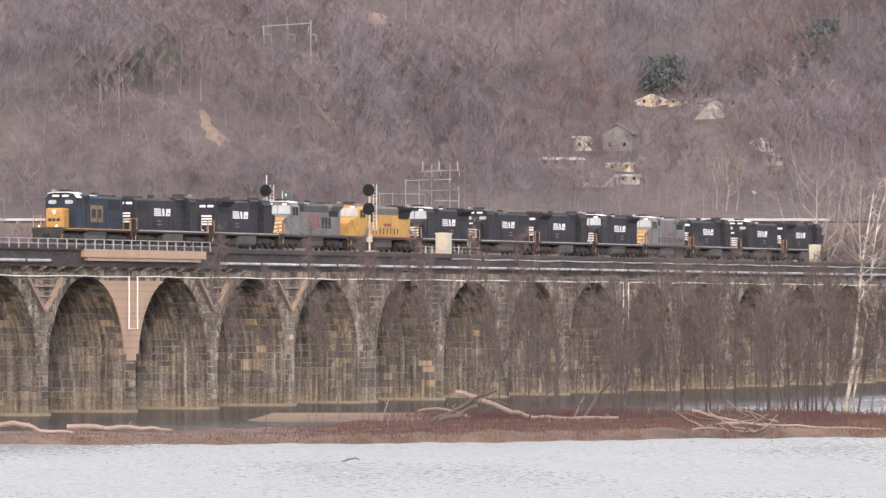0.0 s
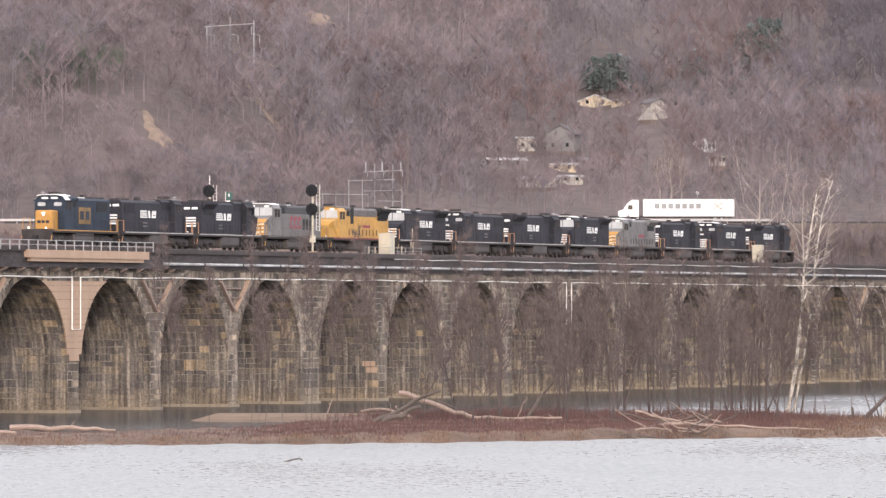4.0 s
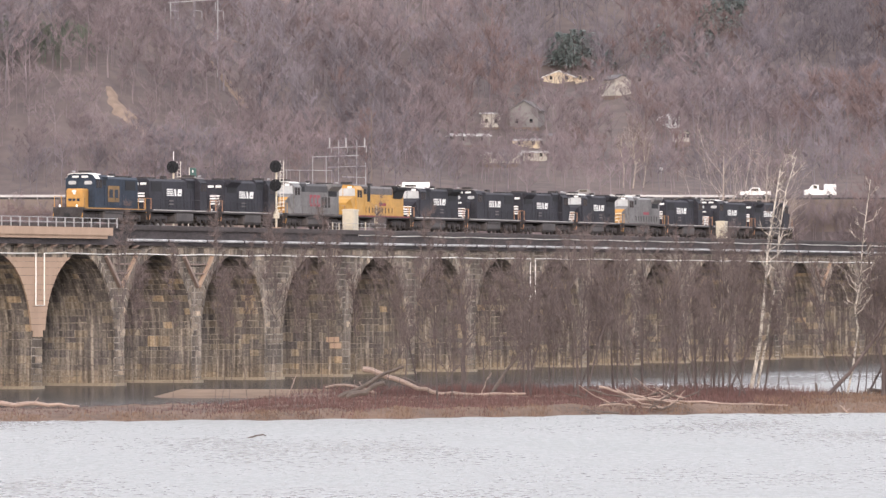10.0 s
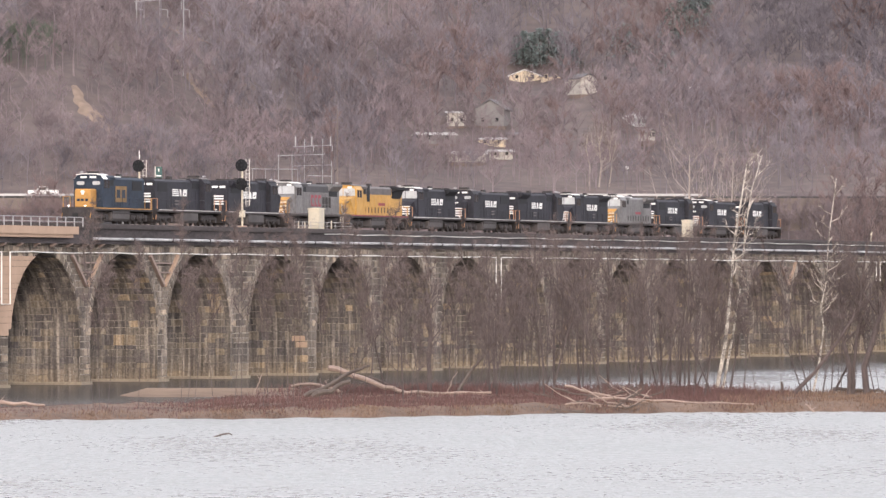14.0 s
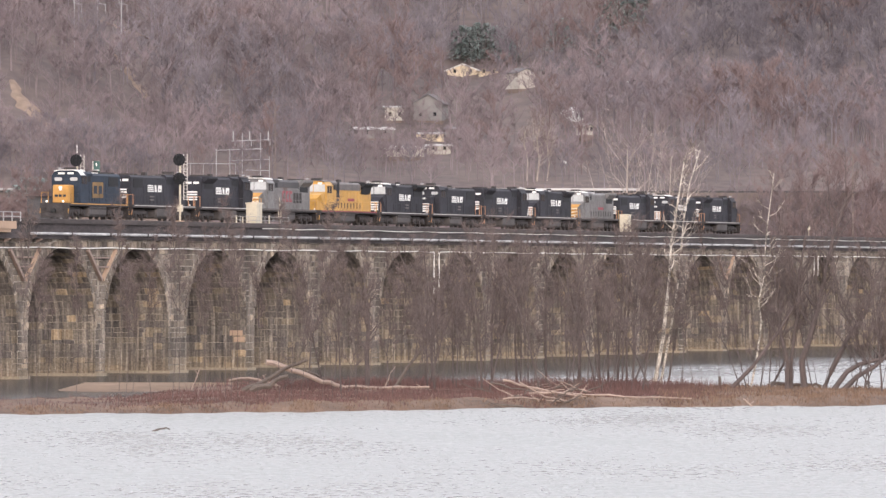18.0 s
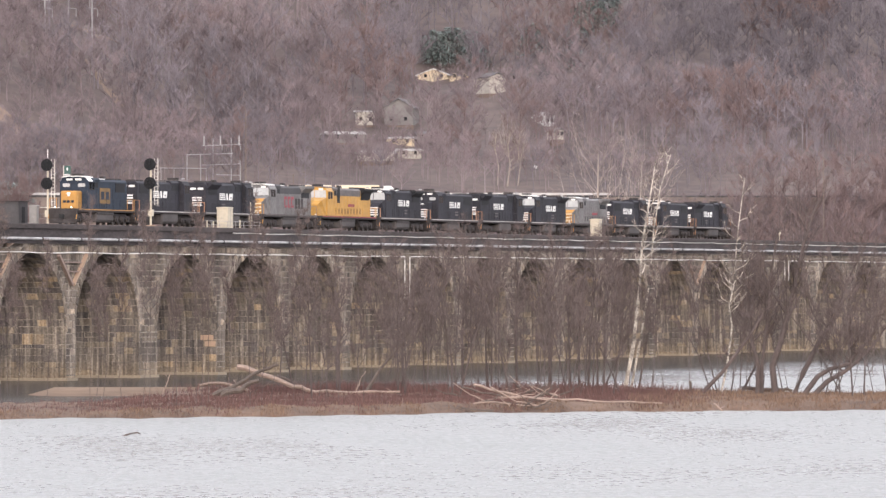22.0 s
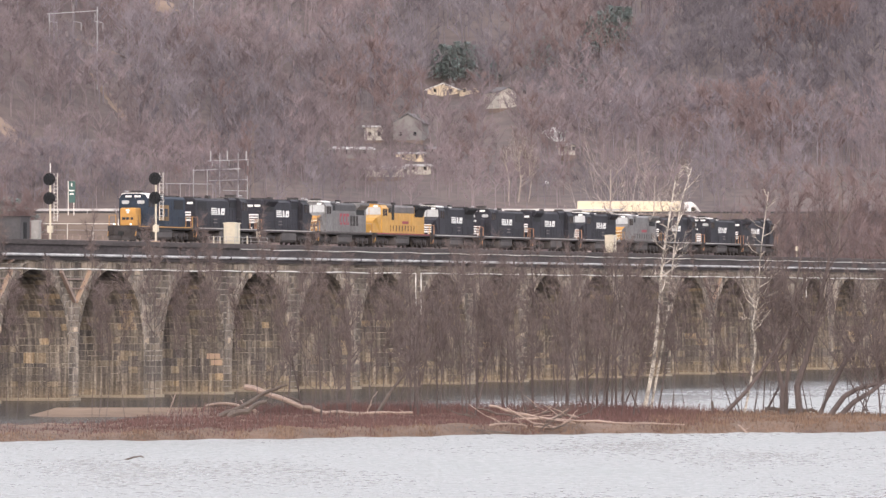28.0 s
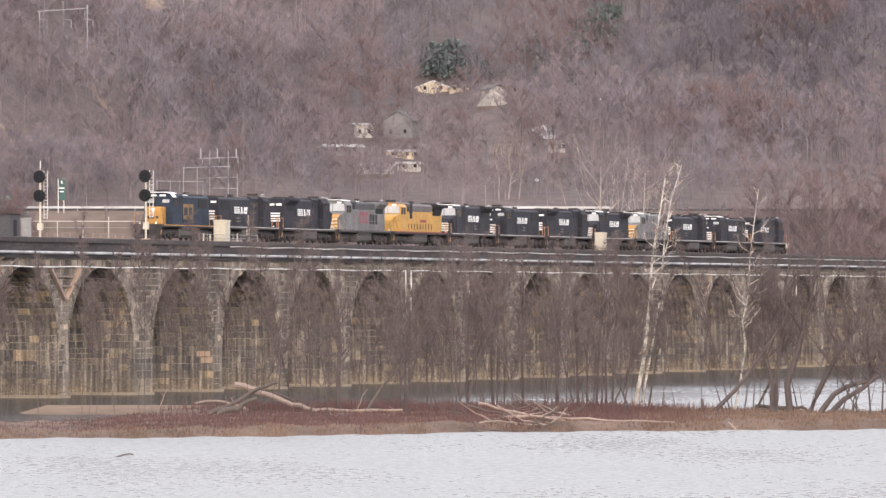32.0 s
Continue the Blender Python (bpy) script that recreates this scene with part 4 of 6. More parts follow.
# how far the train has backed along the bridge: seconds, metres
RUN = [(0, 0), (3, 9.8), (6, 19.4), (9, 29.35), (11, 35.9), (13, 42.4), (15, 48.8), (17, 55.1), (20, 64.45), (22, 70.4), (24, 76.6), (26, 82.8), (28, 88.9), (30, 94.9), (32, 100.9)]

# ---- pipes, brackets, steelwork and railing of the bridge ----


def pipe_run(x0, x1, y, z, r, pitch):
    x = x0
    while x < x1 - 0.1:
        e = min(x + pitch, x1)
        g = Geo().bar((x + 0.03, y, z), (e - 0.03, y, z), r, n=10)
        p = part("pipe_length", g, M["pipe"], bridge, "grey-white pipe length")
        part("pipe_collar", Geo().bar((e - 0.18, y, z), (e + 0.18, y, z), r + 0.04, n=10).box(e - 0.1, e + 0.1, y, 0.0, z - 0.05, z + 0.05), M["deck"], p)
        x = e


pipe_run(-45, -1.3, -0.68, 13.85, 0.14, 12.3)
pipe_run(47.6, 560, -0.68, 13.83, 0.14, 12.3)
for x in np.arange(-8, 54, 4.85):
    part("bracket", Geo().add([(x - 0.2, -0.35, 12.95), (x + 0.2, -0.35, 12.95), (x + 0.2, -0.35, 13.35), (x - 0.2, -0.35, 13.35), (x - 0.2, -0.9, 13.25), (x + 0.2, -0.9, 13.25), (x + 0.2, -0.9, 13.35), (x - 0.2, -0.9, 13.35)], [(0, 1, 2, 3), (4, 5, 6, 7), (0, 1, 5, 4), (3, 2, 6, 7), (0, 4, 7, 3), (1, 5, 6, 2)]), M["rust"], bridge)
part("cable_shelf", Geo().box(-45, 54, -0.85, -0.35, 13.35, 13.42), M["deck"], bridge)


def conduit(x0, x1, z=12.5, sag=0.05):
    n = max(2, int((x1 - x0) / 6))
    part("conduit", Geo().line([(x0 + (x1 - x0) * i / n, -0.32, z + sag * math.sin(i * 1.7)) for i in range(n + 1)], 0.055, n=6), M["conduit"], bridge, "thin white conduit")


def drop(xa, xb, z1, loop):
    pts = [(xa, -0.32, 12.55), (xa, -0.32, z1)]
    if loop:
        pts += [(xb, -0.32, z1), (xb, -0.32, 12.55)]
        part("conduit_drop", Geo().line(pts, 0.07, n=6), M["conduit"], bridge, "white conduit that loops down the pier")
    else:
        part("conduit_drop", Geo().line(pts, 0.06, n=6), M["conduit"], bridge)
        part("conduit_drop", Geo().line([(xb, -0.32, 12.55), (xb, -0.32, z1)], 0.06, n=6), M["conduit"], bridge)


conduit(-45, 21.47)
conduit(23.9, 194.84)
conduit(197.03, 394.1)
conduit(396.6, 560)
drop(21.47, 23.9, 7.7, True)
drop(194.84, 197.03, 7.85, False)
drop(394.1, 396.6, 9.8, False)
part("white_cable", Geo().line([(126 + i * 7.2, -0.42, 14.74 + 0.05 * math.sin(i * 2.3)) for i in range(60)], 0.06, n=6), M["conduit"], bridge, "white cable along the coping")

# repaired bay: buff concrete spandrel, beam and guard railing
spx1 = pier_x(1)
edge_l = [(spx1 - PIER - SPAN + arc(0.968 - 0.468 * i / 10)[0] - 0.35, arc(0.968 - 0.468 * i / 10)[1]) for i in range(9)]
edge_r = [(spx1 + arc(0.032 + 0.468 * i / 10)[0] + 0.35, arc(0.032 + 0.468 * i / 10)[1]) for i in range(9)]
for i in range(8):
    (xa, za), (xb, zb) = edge_l[i], edge_l[i + 1]
    (xc, zc), (xd, zd) = edge_r[i], edge_r[i + 1]
    n = max(1, round((zb - za) / 0.6))
    for j in range(n):
        t0, t1 = j / n, (j + 1) / n
        p = [(xa + (xb - xa) * t0, -0.02, za + (zb - za) * t0), (xc + (xd - xc) * t0, -0.02, zc + (zd - zc) * t0), (xc + (xd - xc) * t1, -0.02, zc + (zd - zc) * t1 - 0.03), (xa + (xb - xa) * t1, -0.02, za + (zb - za) * t1 - 0.03)]
        q = [(x, -0.16, z) for x, y, z in p]
        part("concrete_course", Geo().add(p + q, [(4, 5, 6, 7), (0, 1, 5, 4), (1, 2, 6, 5), (2, 3, 7, 6), (3, 0, 4, 7)]), M["concrete"], bridge, "buff concrete repair course")
part("repaired_shaft", Geo().box(spx1 - PIER + 0.2, spx1 - 0.2, -0.13, -0.02, 4.8, 5.4), M["concrete"], bridge)
part("concrete_beam", Geo().run([(-0.85, 14.22), (0.0, 14.22), (0.0, 14.95), (-0.85, 14.95)], 7.9, 42.6, inset=0.04), M["concrete"], bridge, "buff concrete deck beam")
part("concrete_ledge", Geo().run([(-0.7, 13.9), (0.0, 13.9), (0.0, 14.22), (-0.7, 14.22)], 8.8, 41.4, inset=0.03), M["concrete"], bridge, "buff concrete ledge under the beam")
rail_a, rail_b = -20.0, 44.3
n = 25
for i in range(n + 1):
    x = rail_a + (rail_b - rail_a) * i / n
    part("railing_post", Geo().box(x - 0.05, x + 0.05, -0.72, -0.62, 14.95, 15.85), M["galv"], bridge)
for z in (15.4, 15.82):
    part("railing_bar", Geo().bar((rail_a, -0.67, z), (rail_b, -0.67, z), 0.035, n=6), M["galv"], bridge, "galvanised railing bar")

# rusty struts in the spandrels; right legs take a pale colour for sunlight
for k in (0, 2, 3, 14):
    x1 = pier_x(k)
    x0 = x1 - pier_w(k)
    for xa, xb in ((x0 - 3.0, x0 + 1.35), (x1 + 3.0, x1 - 1.35)):
        part("spandrel_strut", Geo().run([(-0.16, -0.16), (0.16, -0.16), (0.16, 0.16), (-0.16, 0.16)], 0, 1), M["rust" if xa < xb else "concrete"], bridge, "rusty steel strut" if xa < xb else "steel strut coloured pale for its lit side", at=Matrix.Translation((xa, -0.2, 12.3)) @ (Vector((xb - xa, 0, 9.4 - 12.3))).to_track_quat("X", "Z").to_matrix().to_4x4() @ Matrix.Diagonal((math.hypot(xb - xa, 2.9), 1, 1, 1)))
    for w, z in ((1.9, 10.6), (2.6, 11.5)):
        part("spandrel_tie", Geo().box(x0 - w + 1.4, x1 + w - 1.4, -0.3, -0.1, z, z + 0.14), M["rust"], bridge)
# fresh buff stones on a pier's end wall
fx = pier_x(5) - pier_w(5)
part("new_stone", Geo().run([(0.3, 3.6), (1.7, 3.6), (1.7, 4.15), (0.3, 4.15)], fx - 0.12, fx - 0.02, inset=0.03), M["concrete"], bridge, "pale orange replacement stone")
part("new_stone", Geo().run([(0.1, 2.95), (1.25, 2.95), (1.25, 3.5), (0.1, 3.5)], fx - 0.12, fx - 0.02, inset=0.03), M["concrete"], bridge, "pale orange replacement stone")

# ---- signals, cabinets and posts on the deck ----


def signal(u, v, label, base_z, tall):
    e = thing("railway_signal", label, "signal", BRIDGE @ pose(u, v, base_z), group="mast signals")
    part("foundation", Geo().box(-0.35, 0.35, -0.35, 0.35, 0, 0.25), M["concrete"], e)
    part("junction_box", Geo().box(-0.28, 0.28, -0.24, 0.24, 1.15, 1.85), M["cabinet"], e, "cream junction box")
    part("mast", Geo().bar((0, 0, 0.2), (0, 0, tall - 0.1), 0.1, n=10), M["cabinet"], e, "pale steel mast")
    for i, z in enumerate((tall - 0.6, tall - 2.5)):
        h = part("signal_head", Geo().disc((-0.32, 0, z), (1, 0, 0), 0.62, 0.08, 28).box(-0.28, 0, -0.08, 0.08, z - 0.1, z + 0.1), M["black"], e, "round black signal board")
        for a in ((0, 0), (0, 0.4), (0, -0.4), (0.4, 0), (-0.4, 0), (0.28, 0.28), (-0.28, -0.28)):
            g = Geo().bar((-0.36, a[0], z + a[1]), (-0.62, a[0], z + a[1]), 0.1, n=8)
            part("lamp_hood", g, M["black"], h)
    lad = Geo()
    for y in (-0.72, -0.36):
        lad.bar((0.1, y, 2.3), (0.1, y, tall), 0.045)
    for i in range(int((tall - 2.3) / 0.35)):
        lad.bar((0.1, -0.72, 2.4 + i * 0.35), (0.1, -0.36, 2.4 + i * 0.35), 0.025)
    part("ladder", lad, M["stair"], e, "pale painted ladder")
    cage = Geo()
    for z in (2.6, tall - 3.0, tall - 1.6, tall - 0.4):
        cage.bar((0, 0, z), (0.1, -0.72, z), 0.025).bar((0.1, -0.72, z), (0.1, -0.9, z + 0.3), 0.02)
    part("ladder_bracket", cage, M["galv"], e)
    return e


signal(99.6, 0.5, "two round black signal boards on a pale mast with ladder", 15.15, 7.0)
siga = signal(107.3, 13.9, "two round black signal boards on a mast topped by a rod", 15.15, 7.1)
part("finial", Geo().bar((0, 0, 7.2), (0, 0, 8.1), 0.05), M["white"], siga, "white rod")


def cabinet(u, v, w, l, h, label, m="cabinet"):
    e = thing("relay_cabinet", label, "cabinet", BRIDGE @ pose(u, v, 15.15), group="relay cabinets")
    part("plinth", Geo().box(-l / 2 - 0.05, l / 2 + 0.05, -w / 2 - 0.05, w / 2 + 0.05, 0, 0.15), M["mortar"], e)
    part("body", Geo().run([(-w / 2, 0.15), (w / 2, 0.15), (w / 2, h - 0.1), (-w / 2, h - 0.1)], -l / 2, l / 2, inset=0.03), M[m], e)
    part("lid", Geo().run([(-w / 2 - 0.08, h - 0.1), (w / 2 + 0.08, h - 0.1), (w / 2 + 0.05, h), (0, h + 0.06), (-w / 2 - 0.05, h)], -l / 2 - 0.08, l / 2 + 0.08), M[m], e)
    for s in (-1, 1):
        d = part("door", Geo().box(-l / 2 - 0.025, -l / 2, min(0, s * (w / 2 - 0.06)) + 0.015, max(0, s * (w / 2 - 0.06)) - 0.015, 0.25, h - 0.2), M[m], e)
        part("handle", Geo().bar((-l / 2 - 0.05, s * 0.09, h * 0.45), (-l / 2 - 0.05, s * 0.09, h * 0.55), 0.02), M["galv"], d)
    part("side_seam", Geo().box(-0.03, 0.03, -w / 2 - 0.02, -w / 2, 0.3, h - 0.2), M["galv"], e)
    return e


cabinet(127.4, 0.9, 1.2, 1.9, 2.3, "tall cream metal relay cabinet on the bridge edge")
cabinet(290.4, 0.9, 1.1, 1.6, 2.3, "small cream relay cabinet beside the track")
hut = thing("signal_hut", "dark grey trackside hut with a flat roof", "hut", BRIDGE @ pose(97.6, 14.5, 15.15))
part("wall", Geo().run([(-1.1, 0), (1.1, 0), (1.1, 2.6), (-1.1, 2.6)], -1.5, 1.5, inset=0.03), M["hut"], hut)
part("roof", Geo().run([(-1.2, 2.6), (1.2, 2.6), (1.2, 2.72), (-1.2, 2.72)], -1.65, 1.65), M["deck"], hut)
part("door", Geo().box(-0.5, 0.5, -1.13, -1.1, 0.1, 2.1), M["black"], hut)
cabinet(101.8, 13.6, 0.8, 0.8, 2.3, "narrow pale cabinet behind the hut", "grey_box")


def post(u, v, h, r, label, box=None):
    e = thing("post", label, "post", BRIDGE @ pose(u, v, 15.15), group="trackside posts")
    part("shaft", Geo().bar((0, 0, 0), (0, 0, h), r, n=8), M["cabinet"], e)
    part("foot", Geo().box(-0.15, 0.15, -0.15, 0.15, 0, 0.12), M["mortar"], e)
    if box:
        part("box", Geo().box(-0.14, 0.14, -0.15, 0.15, box, box + 0.6), M["cabinet"], e)
    return e


post(119.2, 0.4, 0.9, 0.07, "short pale post at the deck edge")
post(121.5, 0.4, 0.8, 0.07, "short pale post at the deck edge")
post(131.3, 0.4, 1.0, 0.07, "short pale post at the deck edge")
post(136.3, 0.7, 2.9, 0.05, "pale post with a box half way up", 0.9)
post(394.9, 0.6, 1.5, 0.04, "short slim post with a white box on top", 1.0)
for i in range(31):
    x = 104 + i * 2.6
    part("far_railing_post", Geo().box(x - 0.05, x + 0.05, WIDTH + 0.4, WIDTH + 0.5, 15.2, 16.2), M["rust"], bridge)
for z in (15.7, 16.18):
    part("far_railing_bar", Geo().bar((104, WIDTH + 0.45, z), (182, WIDTH + 0.45, z), 0.035), M["rust"], bridge)
fence = thing("deck_fence", "low dark pipe fence along the deck edge", "fence", BRIDGE @ pose(0, 0.2, 15.15))
for i in range(8):
    part("fence_post", Geo().bar((117 + i * 3, 0, 0), (117 + i * 3, 0, 0.85), 0.03), M["galv"], fence)
for z in (0.45, 0.83):
    part("fence_rail", Geo().bar((117, 0, z), (138, 0, z), 0.025), M["galv"], fence)

# ---- far bank: highway, poles, houses ----
road_x = (-260, 320)
road = new("road", Geo().run([(1393, 24.28), (1406, 24.28), (1406, 24.85), (1393, 24.85)], *road_x).mesh("road", M["asphalt"]))
tagged(road, "grey highway along the far bank", "road", kind="structure")
low_road = new("road", Geo().run([(1410, 22.5), (1421, 22.5), (1421, 22.9), (1410, 22.9)], *road_x).mesh("road", M["asphalt"]))
tagged(low_road, "lower carriageway of the grey highway", "road", kind="structure")
low_lane = new("road", Geo().run([(1380.4, 21.9), (1390.2, 21.9), (1390.2, 22.3), (1380.4, 22.3)], *road_x).mesh("road", M["asphalt"]))
tagged(low_lane, "narrow river road below the highway", "road", kind="structure")
wall = thing("retaining_wall", "stained concrete retaining wall under the river road", "wall", pose(0, 1380, 0), kind="structure")
upper = thing("retaining_wall", "low concrete wall between river road and highway", "wall", pose(0, 1390.6, 0), kind="structure")
for i in range(58):
    x = road_x[0] + i * 10
    part("panel", Geo().run([(-0.3, 16.2), (0.3, 16.2), (0.3, 22.4), (-0.25, 22.4)], x + 0.03, x + 9.97, inset=0.02), M["wall"], wall)
    part("panel", Geo().run([(-0.25, 21.8), (0.25, 21.8), (0.25, 24.5), (-0.2, 24.5)], x + 0.03, x + 9.97, inset=0.02), M["wall"], upper)
rail = thing("guard_rail", "pale steel guard rail along the highway", "guard rail", pose(0, 1391.5, 24.4))
part("beam", Geo().run([(-0.05, 0.5), (0.05, 0.55), (0.05, 0.85), (-0.05, 0.9)], road_x[0], 68), M["galv"], rail)
for i in range(0, 66):
    part("post", Geo().box(road_x[0] + i * 5, road_x[0] + i * 5 + 0.12, 0.05, 0.2, 0, 0.85), M["galv"], rail)
low = thing("pipe_rail", "pale pipe rail in front of the retaining wall", "railing", pose(0, 1379.4, 0))
part("rail", Geo().bar((-37, 0, 22.6), (-10, 0, 22.55), 0.06, n=6), M["stair"], low)
part("rail", Geo().bar((-37, 0, 21.5), (-10, 0, 21.45), 0.035, n=6), M["galv"], low)
for i in range(7):
    part("post", Geo().box(-37 + i * 4.4, -36.88 + i * 4.4, -0.06, 0.06, 16.4, 23.3 if i == 4 else 22.6), M["stair"], low)

sign = thing("road_sign", "tall green highway sign on two posts", "road sign", sight(506, 392, 1389.3))
sign.location.z = 24.4
part("board", Geo().box(-0.5, 0.62, -0.06, 0.0, 1.9, 5.6), M["green"], sign, "green board")
for z, w in ((4.75, 0.09), (3.9, 0.45), (3.3, 0.35)):
    part("lettering_bar", Geo().box(-w, w, -0.08, -0.062, z, z + (0.5 if w < 0.2 else 0.2)), M["white"], sign)
for x in (-0.68, 0.3):
    part("post", Geo().box(x, x + 0.14, 0, 0.12, -0.3, 5.65), M["stair"], sign)


def land(a, b, d0=1426):
    """Where the bearing (a, b) meets the hill."""
    d = d0
    while d < 3000:
        p = sight(a, b, d)
        if p.z <= hill(p.x, d):
            return p
        d += 2
    return sight(a, b, 1500)


def on_hill(a, d):
    x = (a - 784) * d / 14000
    return Vector((x, d, hill(x, d)))


def house(a, b, w, h, ridge, wall_m, roof_m, label, depth=8.0, turn=0.0, gable=True, panes=True):
    """A house whose near wall stands on the hill at the bearing (a, b); w, h and ridge in metres."""
    o = land(a, b)
    e = thing("house", label, "house", pose(o.x, o.y, o.z, 0, 0, turn), group="houses on the hill")
    part("foundation", Geo().box(-w / 2 - 0.1, w / 2 + 0.1, -0.1, depth, -3, 0.3), M["terrace"], e)
    if gable:
        part("wall", Geo().run([(-w / 2, 0.2), (w / 2, 0.2), (w / 2, h), (0, ridge), (-w / 2, h)], 0, depth, "y"), M[wall_m], e)
        for s in (-1, 1):
            g = Geo()
            g.add([(s * (w / 2 + 0.4), -0.4, h - 0.25), (0, -0.4, ridge + 0.12), (0, depth + 0.4, ridge + 0.12), (s * (w / 2 + 0.4), depth + 0.4, h - 0.25), (s * (w / 2 + 0.4), -0.4, h - 0.05), (0, -0.4, ridge + 0.32), (0, depth + 0.4, ridge + 0.32), (s * (w / 2 + 0.4), depth + 0.4, h - 0.05)], [(0, 1, 2, 3), (4, 5, 6, 7), (0, 1, 5, 4), (2, 3, 7, 6), (0, 3, 7, 4), (1, 2, 6, 5)])
            part("roof", g, M[roof_m], e)
    else:
        part("wall", Geo().box(-w / 2, w / 2, 0, depth, 0.2, h), M[wall_m], e)
        part("roof", Geo().run([(-0.5, h), (depth + 0.5, h), (depth / 2, ridge)], -w / 2 - 0.4, w / 2 + 0.4), M[roof_m], e)
    n = max(2, int(w / 2.6)) if panes else 0
    for i in range(n):
        x = -w / 2 + w * (i + 0.5) / n
        for z in ([1.1] if h < 4 else [1.0, 3.4]):
            wn = part("window", Geo().box(x - 0.36, x + 0.36, -0.05, 0.0, z, z + 0.85), M[wall_m], e)
            part("pane", Geo().box(x - 0.29, x + 0.29, -0.08, -0.052, z + 0.07, z + 0.78), M["glass"], wn)
    part("chimney", Geo().box(w * 0.2, w * 0.2 + 0.7, depth * 0.5, depth * 0.5 + 0.7, h, ridge + 0.35), M["roof"], e)
    return (a, o.y, w)


HOUSES = [
    (1154, 193, 6.4, 1.7, 2.75, "cream", "white", "sunlit cream gabled house among bare trees", 8, -6, True),
    (1200, 193, 3.9, 1.5, 1.8, "cream", "roof", "low cream wing beside the gabled house", 6, 0, False),
    (1268, 214, 3.8, 3.6, 4.2, "pale_wall", "roof", "tall white gabled house behind bare trees", 7, 24, True, False),
    (1290, 196, 3.0, 1.5, 2.0, "siding", "roof", "small pale shed beside the white house", 5, 0, True),
    (1000, 302, 7.0, 2.0, 2.6, "siding", "pale_roof", "long pale bungalow on the slope", 8, 8, False),
    (1034, 270, 3.7, 2.8, 3.2, "pale_wall", "pale_roof", "small white-framed porch house behind trees", 8, 0, False),
    (1092, 270, 5.6, 3.6, 5.2, "siding", "roof", "pale old house with a tall gable", 8, -10, True),
    (1096, 309, 5.4, 1.9, 2.4, "cream", "pale_roof", "cream bungalow among bare trees", 7, 0, False),
    (1055, 334, 6.4, 1.8, 2.4, "pale_wall", "pale_roof", "white cottage low on the slope", 6, 6, False),
    (1112, 330, 4.4, 1.8, 2.3, "pale_wall", "pale_roof", "small white-roofed shed among trees", 6, 0, False),
    (1360, 272, 1.8, 2.2, 2.8, "white", "white", "narrow white house half hidden by trees", 5, 24, True),
    (1378, 296, 1.6, 2.0, 2.3, "pale_wall", "siding", "small pale shed half hidden by trees", 4, 24, True),
    (1142, 300, 3.6, 1.9, 2.4, "siding", "roof", "grey house wall hidden by bare trees", 5, 0, False),
    (1455, 208, 1.4, 0.9, 1.2, "white", "white", "tiny white shed high in the woods", 3, 0, False),
]
PLOTS = [house(*row) for row in HOUSES]


def frame_structure(name, label, category, pts, bars, r, at=None, m="galv"):
    e = thing(name, label, category, at)
    for nm, p, q, k in bars:
        part(nm, Geo().bar(p, q, r * k, n=6), M[m], e)
    return e


# power line frame on the hill and its cross-arm
d = land(550, 180).y
g0, P = on_hill(550, d), lambda a, b, dd=d: sight(a, b, dd)
bars = [("pole", (P(550, 35)), (g0.x, d, g0.z - 1), 1.3), ("pole", P(467, 45), (P(467, 45).x, d, on_hill(467, d).z - 1), 1.0), ("pole", P(508, 30), (P(508, 30).x, d, on_hill(508, d).z - 1), 0.8), ("cross_arm", P(462, 47), P(552, 41), 1.0)]
for a in (466, 508, 546):
    bars += [("insulator", P(a, 46), P(a, 60), 0.8), ("bracket", P(a, 60), P(a + 14, 62), 0.7), ("insulator", P(a + 14, 62), P(a + 14, 76), 0.8)]
frame_structure("power_line_frame", "pale steel power line frame on the wooded hill", "power pole", None, bars, 0.085, m="galv")
d = land(732, 62).y
bars = [("pole", P(718, -30, d), (P(718, 0, d).x, d, on_hill(718, d).z), 1), ("pole", P(748, -30, d), (P(748, 0, d).x, d, on_hill(748, d).z), 1), ("cross_arm", P(700, -10, d), P(760, -12, d), 1)]
frame_structure("power_line_frame", "tall pair of power poles on the hilltop", "power pole", None, bars, 0.1, m="galv")

# substation by the highway
d = 1432
S = lambda a, b: sight(a, b, 1432)
bars = []
for a, top in ((718, 318), (764, 290), (796, 290), (742, 320), (812, 330)):
    bars.append(("column", S(a, top), (S(a, top).x, d, hill(S(a, top).x, d) - 0.3), 0.9))
for a0, b0, a1, b1 in ((744, 304, 814, 301), (716, 320, 800, 317), (668, 343, 752, 344), (745, 338, 812, 336), (770, 355, 812, 356), (764, 318, 798, 318)):
    bars.append(("beam", S(a0, b0), S(a1, b1), 0.8))
for a in (748, 777, 810):
    bars.append(("insulator", S(a, 303), S(a, 286), 1.4))
    bars.append(("insulator", S(a + 3, 303), S(a + 3, 312), 0.8))
for a in (672, 695, 752):
    bars.append(("column", S(a, 343), (S(a, 343).x, d, hill(S(a, 0).x, d) - 0.3), 0.6))
frame_structure("substation_frame", "grey steel substation frame with white insulators", "substation", None, bars, 0.085)
bars = [("pole", S(822, 238), (S(822, 238).x, d, hill(S(822, 0).x, d) - 0.3), 1.0)]
for b in (256, 270, 292, 310):
    bars.append(("arm", S(812, b + 2), S(826, b), 0.7))
frame_structure("utility_pole", "grey utility pole with four short arms", "utility pole", None, bars, 0.075, m="wall")
